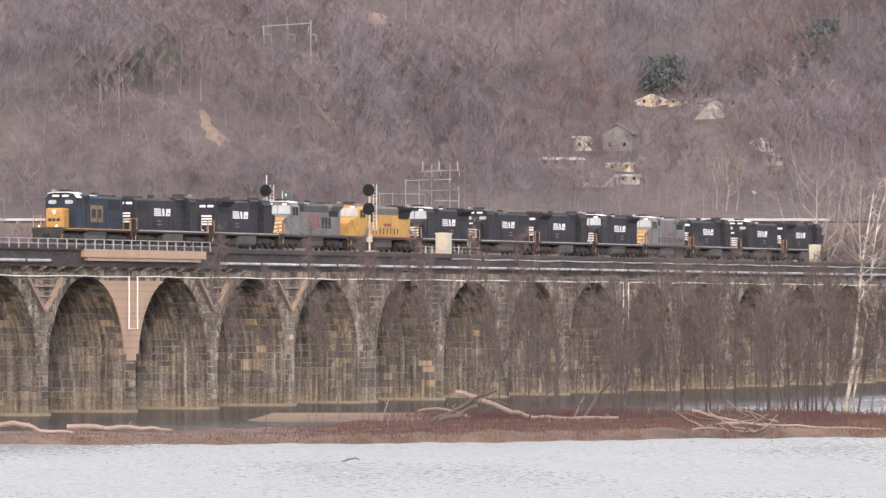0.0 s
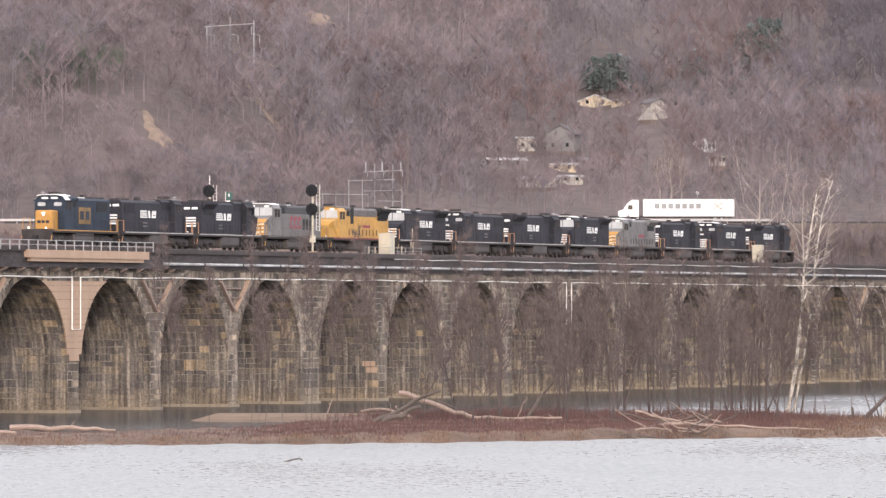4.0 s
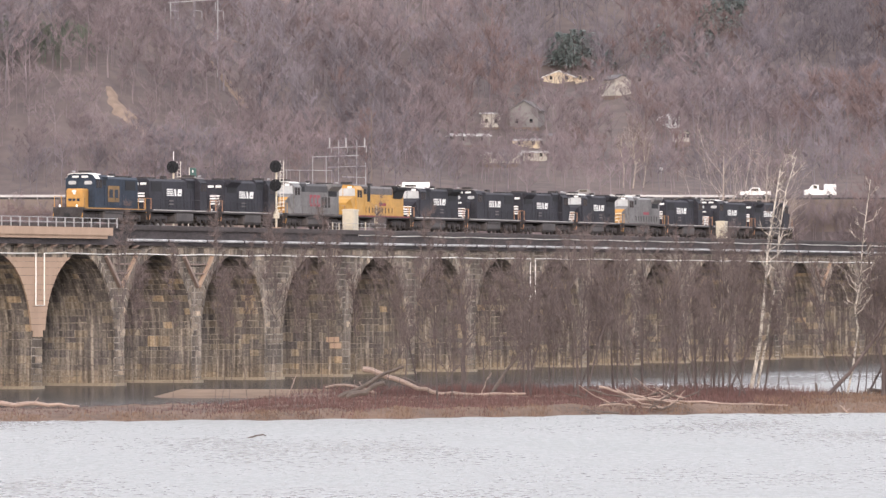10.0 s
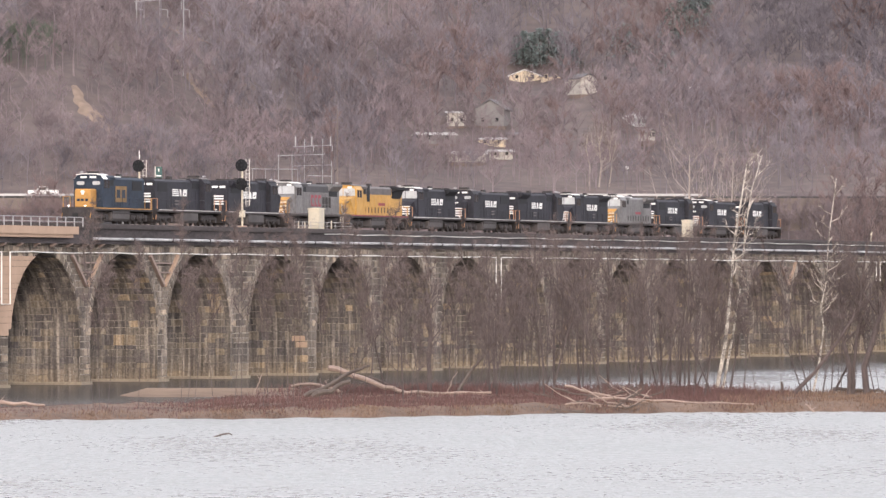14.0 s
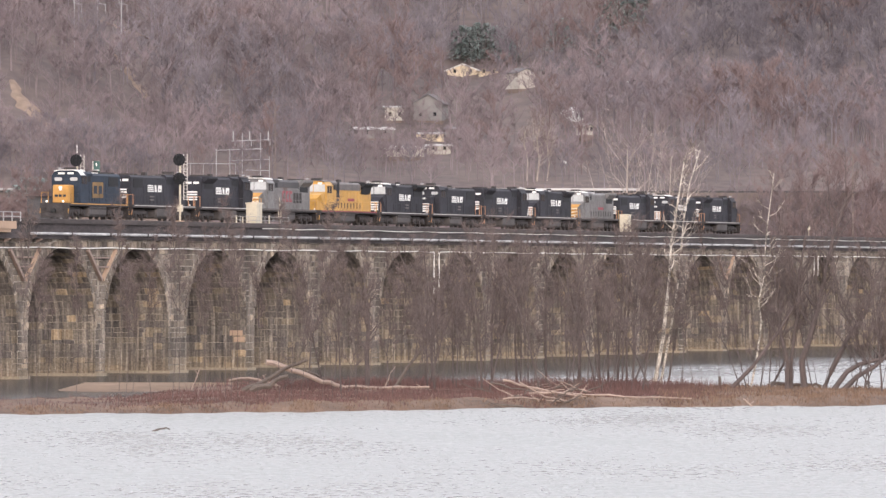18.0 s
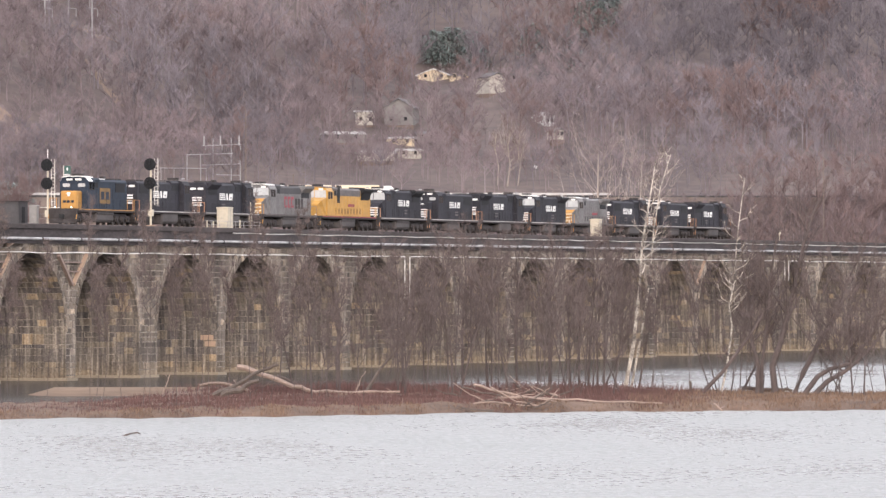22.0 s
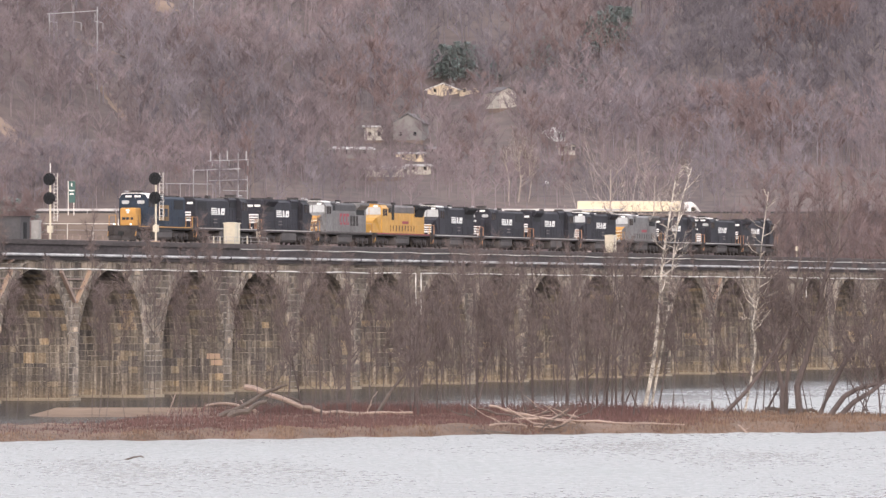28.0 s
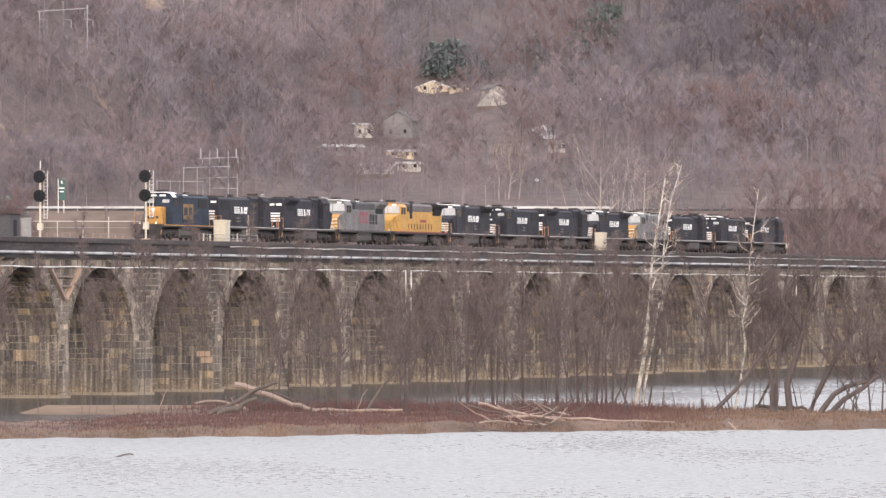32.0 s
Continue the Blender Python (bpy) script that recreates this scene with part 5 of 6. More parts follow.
for a, b, dd, lb in ((1846, 325, 1345, "bare grey utility pole on the bank"), (906, 356, 1438, "short pale post above the highway"), (925, 352, 1438, "short pale post above the highway")):
    p = sight(a, b, dd)
    zb = min(hill(p.x, dd), p.z - 1)
    frame_structure("utility_pole", lb, "utility pole", None, [("pole", p, (p.x, dd, zb - 0.3), 0.7), ("cap", p, p + Vector((0, 0, 0.15)), 1.3)], 0.11, m="wall")
p = sight(1335, 341, 1452)
lampf = thing("yard_lamp", "small bright lamp on a slim pole", "lamp")
part("pole", Geo().bar((p.x, p.y, hill(p.x, p.y) - 0.3), p, 0.07), M["galv"], lampf)
part("lamp_head", Geo().disc(p, (0, 1, 0), 0.35, 0.3, 10), M["white"], lampf, "white lamp head")

# ---- bare clay scars on the hill ----


def scar(pts, w, label):
    vs = []
    path = [land(a, b) for a, b in pts]
    fine = []
    for p, q in zip(path, path[1:]):
        fine += [p + (q - p) * i / 8 for i in range(8)]
    for i, p in enumerate(fine):
        k = w * (0.5 + 0.5 * math.sin(math.pi * (i + 0.5) / len(fine))) * (0.8 + 0.4 * noise.noise(p / 6))
        for s in (-1 - 0.5 * noise.noise(p / 2.3), -0.4, 0.3, 1 + 0.6 * noise.noise(p / 1.9)):
            x, y = p.x + s * k, p.y + s * k * 0.4
            vs.append((x, y, hill(x, y) + 0.3 - (0.55 if abs(s) > 0.41 else 0)))
    fs = [(i * 4 + j, i * 4 + j + 1, i * 4 + j + 5, i * 4 + j + 4) for i in range(len(fine) - 1) for j in range(3)]
    ob = new("bare_slope", mesh_np("bare_slope", np.array(vs), np.array(fs), M["scar"]))
    tagged(ob, label, "ground", kind="structure")
    return path


SCARS = [scar([(358, 205), (372, 228), (395, 262), (440, 292)], 2.5, "orange bare clay gully on the slope"), scar([(520, 95), (560, 112), (596, 124)], 3.6, "orange bare clay patch under the power line"), scar([(648, 22), (665, 40), (690, 52)], 3.4, "pale clay patch high on the hill"), scar([(540, 160), (580, 205), (610, 250)], 1.5, "thin reddish clay gully")]

# ---- woods ----


def twig_tree(seed, tall, spread, up=0.6, n1=10, n2=4, n3=8, trunk=0.16):
    """A small bare tree as arrays of triangles: trunk, limbs, branches and slivers for twigs."""
    r = random.Random(seed)
    V, F = [], []

    def cone(p, q, a, b, n=3):
        d = (q - p).normalized()
        s = d.orthogonal().normalized()
        t = d.cross(s)
        k = len(V)
        for c, w in ((p, a), (q, b)):
            for i in range(n):
                an = 2 * math.pi * i / n
                V.append(c + (s * math.cos(an) + t * math.sin(an)) * w)
        for i in range(n):
            j = (i + 1) % n
            F.extend([(k + i, k + j, k + n + j), (k + i, k + n + j, k + n + i)])

    def sliver(p, q, w):
        d = (q - p).normalized()
        s = d.cross(Vector((r.uniform(-1, 1), r.uniform(-1, 1), 0.3))).normalized() * w
        k = len(V)
        V.extend([p - s, p + s, q])
        F.append((k, k + 1, k + 2))

    pts = [Vector((0, 0, -1))]
    for i in range(1, 5):
        pts.append(Vector((r.uniform(-0.4, 0.4) * i * 0.5, r.uniform(-0.4, 0.4) * i * 0.5, tall * i / 4 * 0.92)))
    for i in range(4):
        cone(pts[i], pts[i + 1], trunk * (1 - i * 0.22), trunk * (1 - (i + 1) * 0.22), 5)
    for i in range(n1):
        t = r.uniform(0.3, 1.0)
        k = min(int(t * 4), 3)
        p = pts[k] + (pts[k + 1] - pts[k]) * (t * 4 - k)
        a = r.uniform(0, 6.283)
        ln = spread * (1.15 - 0.65 * t) * r.uniform(0.7, 1.2)
        q = p + Vector((math.cos(a) * ln, math.sin(a) * ln, ln * r.uniform(up, up + 0.7)))
        cone(p, q, trunk * 0.42, 0.03)
        for j in range(n2):
            u = r.uniform(0.3, 1)
            p2 = p + (q - p) * u
            a2 = a + r.uniform(-1.2, 1.2)
            l2 = ln * r.uniform(0.3, 0.55)
            q2 = p2 + Vector((math.cos(a2) * l2, math.sin(a2) * l2, l2 * r.uniform(0.3, 1.3)))
            sliver(p2, q2, 0.07)
            for m in range(n3):
                p3 = p2 + (q2 - p2) * r.uniform(0.2, 1)
                l3 = r.uniform(0.7, 1.7)
                sliver(p3, p3 + Vector((r.uniform(-0.75, 0.75), r.uniform(-0.75, 0.75), r.uniform(0.3, 1.35))) * l3, 0.042)
    return np.array([tuple(v) for v in V]), np.array(F)


def wood(name, label, spots, seeds, material, **how):
    """Many trees joined into one far wood: spots are x, y, z, size."""
    kinds = [twig_tree(s, 13, 4.0, **how) for s in seeds]
    rr = np.random.RandomState(seeds[0])
    vs, fs, n = [], [], 0
    for i, (x, y, z, k) in enumerate(spots):
        V, F = kinds[i % len(kinds)]
        a = rr.uniform(0, 6.283)
        c, s = math.cos(a) * k, math.sin(a) * k
        W = np.empty_like(V)
        W[:, 0], W[:, 1], W[:, 2] = V[:, 0] * c - V[:, 1] * s + x, V[:, 0] * s + V[:, 1] * c + y, V[:, 2] * k * rr.uniform(0.85, 1.15) + z
        vs.append(W)
        fs.append(F + n)
        n += len(V)
    ob = new(name, mesh_np(name, np.concatenate(vs), np.concatenate(fs), material))
    return tagged(ob, label, "woods", kind="stuff")


wr = random.Random(21)
GAPS = []  # plan strips that stay open: in front of the houses and scars
for i, (a, d, w) in enumerate(PLOTS):
    GAPS.append((a, d + 9, w / 2 + (2.0 if i < 2 else 0.8 if i == 2 else 0.2), 100 if i < 3 else 34 if i < 10 else 20))
for path, w, deep in zip(SCARS, (2.0, 3.4, 3.0, 0.8), (26, 55, 40, 20)):
    for p in path:
        GAPS.append((784 + p.x * 14000 / p.y, p.y + 3, w, deep))


def open_land(x, y):
    for a, d, w, deep in GAPS:
        if d - deep < y < d and abs(x - (a - 784) * y / 14000) < w * (0.2 if wr.random() < (0.2 if deep > 70 else 0.4) else 1):
            return True
    return False


for a, b in ((1402, 128), (1416, 122), (1430, 118), (1446, 112), (1462, 106), (1478, 98), (1318, 150), (1334, 148), (1398, 172), (1412, 180)):
    GAPS.append((a, land(a, b).y + 2, 1.3, 20))
spots = {"a": [], "b": [], "c": [], "d": []}
y = 1428.0
while y < 2080:
    x = (-160 - 784) * y / 14000
    xe = (2150 - 784) * y / 14000
    step = 5.2 if y < 1700 else 7.5
    while x < xe:
        px, py = x + wr.uniform(-2.6, 2.6), y + wr.uniform(-3, 3)
        x += step
        if open_land(px, py) or wr.random() < 0.1:
            continue
        f = fbm(px + 300, py, 40)
        red = fbm(px - 200, py + 50, 30)
        kind = "c" if red > 0.32 and px > -30 else ("b" if f > 0.05 else "a")
        ab = 784 + px * 14000 / py
        if ab + 90 * f > 1500 + 0.3 * (py - 1500) and py > 1520 or ab - 120 * f < 110 and py > 1540:
            kind = "d"
        small = 0.62 if py < 1470 else 1.0
        spots[kind].append((px, py, hill(px, py), wr.uniform(0.65, 1.15) * small))
    y += 6.0 if y < 1700 else 8.0
for a, b in ((1725, 145), (1745, 138), (1825, 122), (1845, 116), (1810, 118)):  # a few redder crowns
    p = land(a, b)
    spots["c"] += [(p.x + wr.uniform(-2, 2), p.y - 8 + wr.uniform(-2, 2), hill(p.x, p.y - 8), 1.1) for i in range(3)]
wood("mauve_brown_woods", "leafless mauve-brown woods on the hillside", spots["a"], [1, 2, 3, 4, 5], M["wood_a"])
wood("grey_woods", "leafless grey woods on the hillside", spots["b"], [11, 12, 13, 14], M["wood_b"])
wood("reddish_woods", "reddish leafless trees on the hillside", spots["c"], [21, 22, 23], M["wood_c"], n3=9)
wood("slate_woods", "dense slate-brown leafless woods in the hollows", spots["d"], [61, 62, 63], M["wood_d"])
# low brush fills the steep slope
low_brush = []
for i in range(900):
    a, dd = wr.uniform(-150, 2100), wr.uniform(1427, 1560)
    x = (a - 784) * dd / 14000
    if i % 3 == 0:
        x = x * 0.4 - 42
    if not open_land(x, dd):
        low_brush.append((x, dd, hill(x, dd), wr.uniform(0.35, 0.6)))
wood("slope_brush", "low bare mauve-brown brush on the slope", low_brush, [51, 52, 53], M["wood_a"])
green_spots, thick = [], []
for i in range(46):
    p = land(wr.uniform(135, 330), 143 + wr.gauss(0, 9))
    green_spots.append((p.x, p.y - 4, hill(p.x, p.y - 4), wr.uniform(0.3, 0.55)))
wood("olive_brush", "dull olive-green evergreen brush on the slope", green_spots, [71, 72], M["olive"], n3=14)
# brush about the houses, and a dark thicket above the road
yards = []
for a, d, w in PLOTS:
    for i in range(7):
        x, y = (a - 784) * d / 14000 + wr.uniform(-0.6, 0.6) * w, d - wr.uniform(2, 9)
        yards.append((x, y, hill(x, y), wr.uniform(0.22, 0.45)))
wood("yard_brush", "thin bare shrubs and saplings about the houses", yards, [81, 82], M["wood_a"], n1=7, n3=5)
for i in range(90):
    a, dd = wr.uniform(330, 600), wr.uniform(1426, 1450)
    x = (a - 784) * dd / 14000
    thick.append((x, dd, hill(x, dd), wr.uniform(0.3, 0.5)))
wood("dark_thicket", "dark slate-brown thicket above the highway", thick, [91, 92, 93], M["wood_d"])
# brush on the bank below the highway and right of the bridge's far end
brush = []
for i in range(420):
    a, dd = wr.uniform(-120, 2100), wr.uniform(1330, 1384)
    x = (a - 784) * dd / 14000
    tallness = 0.55 if a > 1600 else 0.4 if a > 1250 else 0.3
    brush.append((x, dd, hill(x, dd), wr.uniform(0.7, 1.2) * tallness))
for i in range(430):  # before the retaining wall, but for one open stretch
    a = wr.choice((wr.uniform(-140, 430), wr.uniform(650, 2100)))
    dd = wr.uniform(1362, 1378)
    x = (a - 784) * dd / 14000
    brush.append((x, dd, hill(x, dd), wr.uniform(0.34, 0.56) * (1.35 if a > 1400 else 1)))
red_brush = []
for i in range(150):
    a, dd = wr.uniform(-140, 420), wr.uniform(1358, 1378)
    x = (a - 784) * dd / 14000
    red_brush.append((x, dd, hill(x, dd), wr.uniform(0.36, 0.54)))
for i in range(34):
    a, dd = wr.uniform(300, 445), wr.uniform(1362, 1378)
    x = (a - 784) * dd / 14000
    red_brush.append((x, dd, hill(x, dd), wr.uniform(0.62, 0.86)))
wood("red_bank_brush", "reddish bare brush below the highway", red_brush, [35, 36, 37], M["wood_c"], n3=12)
wood("bank_brush", "bare brown brush on the river bank", brush, [31, 32, 33], M["wood_a"])
redbank = [((a - 784) * dd / 14000, dd, hill((a - 784) * dd / 14000, dd), wr.uniform(0.7, 1.1)) for a, dd in [(wr.uniform(1670, 2110), wr.uniform(1345, 1386)) for i in range(76)]]
wood("reddish_bank_trees", "reddish leafless trees on the far bank", redbank, [41, 42], M["wood_c"], n3=9)


def tree_parts(e, pts, r0, r1, bark, seed, limbs=9, reach=3.0, start=0.35, twig_m="twig", limb_m=None, subs=3, slivers=5, up=0.9, thin=0.014, twig_len=0.8):
    """A bare tree: bent trunk, limbs in one crown mesh, twigs in it too."""
    r = random.Random(seed)
    pts = [Vector(p) for p in pts]
    part("trunk", Geo().line(pts, r0, r1, 7), M[bark], e)
    g, tw = Geo(), Geo()
    k = len(pts) - 1
    total = sum((pts[i + 1] - pts[i]).length for i in range(k))
    for i in range(limbs):
        t = start + (1 - start) * (i + r.random()) / limbs
        j = min(int(t * k), k - 1)
        p = pts[j] + (pts[j + 1] - pts[j]) * (t * k - j)
        a = r.uniform(0, 6.283)
        ln = reach * (1.25 - 0.7 * t) * r.uniform(0.6, 1.2)
        rad = (r0 + (r1 - r0) * t) * 0.5
        m = p + Vector((math.cos(a) * ln * 0.55, math.sin(a) * ln * 0.55, ln * up * r.uniform(0.22, 0.5)))
        q = p + Vector((math.cos(a) * ln * 0.8, math.sin(a) * ln * 0.8, ln * r.uniform(up * 0.6, up * 1.4)))
        g.line([p, m, q], max(rad, 0.03), 0.018, 4)
        for s in range(subs):
            b0 = m + (q - m) * r.uniform(-0.3, 1)
            a2 = a + r.uniform(-1.3, 1.3)
            l2 = ln * r.uniform(0.25, 0.5)
            b1 = b0 + Vector((math.cos(a2) * l2, math.sin(a2) * l2, l2 * r.uniform(0.2, 1.4)))
            g.bar(b0, b1, 0.022, 0.01, 3)
            for w in range(slivers):
                c0 = b0 + (b1 - b0) * r.uniform(0.1, 1)
                c1 = c0 + Vector((r.uniform(-1, 1), r.uniform(-1, 1), r.uniform(0, 1.3))) * r.uniform(0.35, 1) * twig_len
                d = (c1 - c0).cross(Vector((r.uniform(-1, 1), r.uniform(-1, 1), 0.2))).normalized() * thin
                tw.add([c0 - d, c0 + d, c1], [(0, 1, 2)])
    tagged(part("crown", g, M[limb_m or bark], e), kind="stuff")
    if tw.v:
        me = bpy.data.meshes.new("spray")
        me.from_pydata(tw.v, [], tw.f)
        me.materials.append(M[twig_m])
        tagged(part("spray", me, None, e), kind="stuff")


def tree(name, label, pts, r0, r1, bark, seed, group="", **how):
    e = thing(name, label, "tree", Matrix.Translation(pts[0]), group)
    o = Vector(pts[0])
    tree_parts(e, [Vector(p) - o for p in pts], r0, r1, bark, seed, **how)
    return e


def conifer(a, d, tall, seed, n=420, wide=0.24, leaf=0.17):
    o = on_hill(a, d)
    e = thing("pine_tree", "dark green pine on the wooded hill", "tree", Matrix.Translation(o), "pines on the hill")
    r = random.Random(seed)
    part("trunk", Geo().bar((0, 0, -1), (0, 0, tall * 0.95), 0.22, 0.05, 6), M["bark"], e)
    g = Geo()
    for i in range(n):
        t = r.random() ** 0.8
        z = tall * (0.04 + 0.96 * t)
        rad = tall * wide * (1 - t) + 0.3
        an = r.uniform(0, 6.283)
        p = Vector((math.cos(an) * rad * r.uniform(0.2, 1), math.sin(an) * rad * r.uniform(0.2, 1), z))
        q = p + Vector((math.cos(an) * 0.9, math.sin(an) * 0.9, r.uniform(-0.5, 0.1)))
        s = Vector((-math.sin(an), math.cos(an), r.uniform(-0.3, 0.3))) * leaf
        g.add([p - s, p + s, q], [(0, 1, 2)])
    me = bpy.data.meshes.new("needles")
    me.from_pydata(g.v, [], g.f)
    me.materials.append(M["pine"])
    tagged(part("crown", me, None, e), kind="stuff")


for i, (a, d, h) in enumerate([(a, land(a, b).y, h) for a, b, h in ((1140, 170, 6), (1152, 168, 7), (1166, 168, 7.5), (1180, 166, 8), (1196, 166, 7.5), (1212, 167, 7.5), (1228, 168, 7), (1240, 170, 6))] + [] + [(a, land(a, b).y, h) for a, b, h in ((1402, 128, 7), (1416, 122, 8), (1430, 118, 9), (1446, 112, 9), (1462, 106, 8), (1478, 98, 7), (1318, 150, 6), (1334, 148, 6.5), (1398, 172, 6), (1412, 180, 5))]):
    conifer(a, d, h, 300 + i, 760, 0.32, 0.15)
for i, (a, d, h) in enumerate(((352, 1377, 8.0), (366, 1376, 9.0), (381, 1377, 10.0), (397, 1376, 10.4), (412, 1378, 9.6), (427, 1376, 8.6), (442, 1377, 7.2))):
    conifer(a, d, h * 1.05, 350 + i, 800, 0.3, 0.1)

# pale trees that stand out on the far bank and the hill: bearing, foot, top, distance, girth
PALE = [(1285, 372, 278, 1440, 0.16), (1268, 372, 285, 1441, 0.14), (1303, 372, 290, 1441, 0.12), (1450, 470, 318, 1335, 0.26), (1520, 440, 330, 1340, 0.16), (848, 175, 105, 1660, 0.15), (862, 180, 115, 1662, 0.12), (1122, 260, 225, 1570, 0.14), (1436, 52, 28, 1690, 0.2), (1500, 40, -20, 1700, 0.2), (1600, 130, 70, 1650, 0.18), (470, 185, 110, 1640, 0.15), (1640, 300, 205, 1560, 0.18), (1720, 250, 150, 1600, 0.2), (1800, 260, 160, 1600, 0.2), (925, 60, 30, 1690, 0.15), (1045, 150, 80, 1680, 0.14), (1560, 210, 130, 1640, 0.16)]
for i, (a, b0, b1, d, w) in enumerate(PALE):
    p, q = sight(a, b0, d), sight(a + (-1) ** i * 4, b1, d)
    p.z = min(p.z, hill(p.x, d)) - 0.3
    tree("pale_tree", "pale-barked leafless tree on the far bank", [p, p + (q - p) * 0.4 + Vector((0.3, 0, 0)), p + (q - p) * 0.75 + Vector((-0.2, 0.3, 0)), q], w, 0.06, "pale_far", 500 + i, "pale trees on the hill", limbs=26 if i in (0, 3, 4) else 14, reach=(q - p).length * (0.34 if i in (0, 3, 4) else 0.26), limb_m="pale_far", thin=0.024, start=0.22 if i in (0, 3, 4) else 0.35, up=1.25, subs=5, slivers=7)

# ---- island: trees, driftwood, brush ----


def isle(a, d):
    return Vector(((a - 784) * d / 14000, d, island_z(a, d)))


def trace(pts, d, lean=0.0):
    """A limb's line from bearings, leaning back with height; its foot goes into the ground."""
    out = [sight(a, b, d + lean * i) for i, (a, b) in enumerate(pts)]
    out[0].z = min(out[0].z, island_z(pts[0][0], d)) - 0.05
    return out


ITREES = [  # label, bark, girth at foot and top, distance, line, limbs, reach
    ("white-barked leaning birch on the island", "birch", 0.19, 0.04, 655, [(1492, 720), (1508, 660), (1519, 560), (1524, 480), (1537, 400), (1548, 330)], 7, 1.9),
    ("slim white-barked birch beside the larger one", "birch", 0.11, 0.03, 657, [(1503, 715), (1522, 640), (1535, 560), (1545, 450), (1556, 380), (1575, 318)], 7, 1.9),
    ("thin leaning grey trunk beside the birches", "bark", 0.1, 0.03, 660, [(1516, 720), (1528, 670), (1540, 610)], 4, 1.2),
    ("pale slender tree with a crooked stem", "birch", 0.1, 0.03, 640, [(1664, 742), (1675, 690), (1684, 624), (1678, 590), (1688, 545), (1692, 470), (1706, 360)], 12, 1.8),
    ("thick dark leaning tree at the water's edge", "bark", 0.3, 0.1, 640, [(1760, 744), (1755, 694), (1770, 650), (1785, 593), (1795, 545), (1812, 470), (1836, 400)], 20, 3.6),
    ("dark forked tree at the water's edge", "bark", 0.22, 0.07, 640, [(1729, 744), (1730, 694), (1719, 650), (1712, 593), (1707, 545), (1700, 470)], 14, 2.8),
    ("dark upright stem in a clump", "bark", 0.19, 0.06, 641, [(1735, 740), (1737, 690), (1748, 600), (1750, 545), (1764, 460)], 14, 2.8),
    ("fallen-back stem leaning over the water", "bark", 0.2, 0.07, 636, [(1629, 742), (1668, 703), (1712, 644), (1740, 600)], 5, 1.4),
    ("dark stem rising at a slant", "bark", 0.26, 0.07, 638, [(1794, 742), (1809, 708), (1836, 655), (1858, 624), (1874, 590), (1890, 540), (1925, 470)], 14, 2.8),
    ("low limb bowed over the water", "bark", 0.24, 0.08, 634, [(1809, 742), (1836, 712), (1858, 699), (1893, 690), (1906, 668), (1930, 648), (1960, 560)], 10, 2.2),
    ("low limb stretched over the water", "bark", 0.24, 0.07, 634, [(1827, 742), (1853, 721), (1884, 703), (1911, 681), (1930, 662), (1975, 600)], 9, 2.2),
    ("slim dark stem between leaning trunks", "bark", 0.13, 0.04, 645, [(1700, 742), (1722, 700), (1745, 640), (1785, 590)], 6, 1.4),
    ("slim bare tree on the island", "bark", 0.12, 0.03, 660, [(1206, 730), (1205, 640), (1212, 540), (1208, 470)], 11, 1.7),
    ("slim bare tree on the island", "bark", 0.1, 0.03, 662, [(1250, 730), (1246, 650), (1254, 560), (1262, 490)], 9, 1.5),
    ("slim dark bare tree on the island", "bark", 0.12, 0.03, 665, [(1302, 730), (1300, 640), (1304, 540), (1297, 460)], 10, 1.7),
    ("dark forked bare tree on the island", "bark", 0.16, 0.04, 660, [(1361, 728), (1360, 650), (1358, 600), (1366, 540), (1378, 470)], 12, 2.0),
    ("slim bare tree in a thicket", "bark", 0.1, 0.03, 662, [(1397, 726), (1394, 640), (1390, 560), (1382, 500)], 9, 1.6),
    ("slim bare tree in a thicket", "bark", 0.1, 0.03, 664, [(1412, 726), (1412, 640), (1420, 560), (1428, 480)], 9, 1.6),
    ("slim bare tree in a thicket", "bark", 0.12, 0.03, 663, [(1428, 726), (1432, 640), (1440, 560), (1448, 470)], 9, 1.7),
    ("slim bare tree in a thicket", "bark", 0.11, 0.03, 660, [(1445, 726), (1444, 640), (1452, 560), (1440, 480)], 9, 1.7),
    ("slim bare tree in a thicket", "bark", 0.1, 0.03, 661, [(1456, 726), (1458, 620), (1468, 520), (1464, 460)], 9, 1.5),
    ("short broken trunk on the island", "bark", 0.22, 0.12, 640, [(986, 745), (984, 680), (988, 620), (980, 560)], 10, 1.6),
    ("dark snag leaning over the driftwood", "drift_dark", 0.16, 0.06, 632, [(1030, 745), (1058, 702), (1086, 668), (1118, 634)], 5, 1.3),
    ("thin bare sapling on the island", "bark", 0.07, 0.02, 645, [(1100, 742), (1098, 680), (1104, 610), (1096, 560)], 7, 1.2),
    ("thin bare sapling on the island", "bark", 0.06, 0.02, 640, [(1142, 742), (1146, 660), (1140, 590)], 6, 1.2),
    ("thin bare sapling on the island", "bark", 0.06, 0.02, 640, [(1022, 742), (1020, 680), (1027, 610)], 6, 1.2),
    ("thin bare sapling on the island", "bark", 0.07, 0.02, 645, [(880, 742), (886, 660), (880, 590)], 7, 1.3),
    ("thin bare sapling on the island", "bark", 0.07, 0.02, 650, [(1340, 730), (1336, 640), (1342, 560), (1336, 500)], 8, 1.3),
]
for i, (lb, bark, r0, r1, d, pts, limbs, reach) in enumerate(ITREES):
    white = bark == "birch"
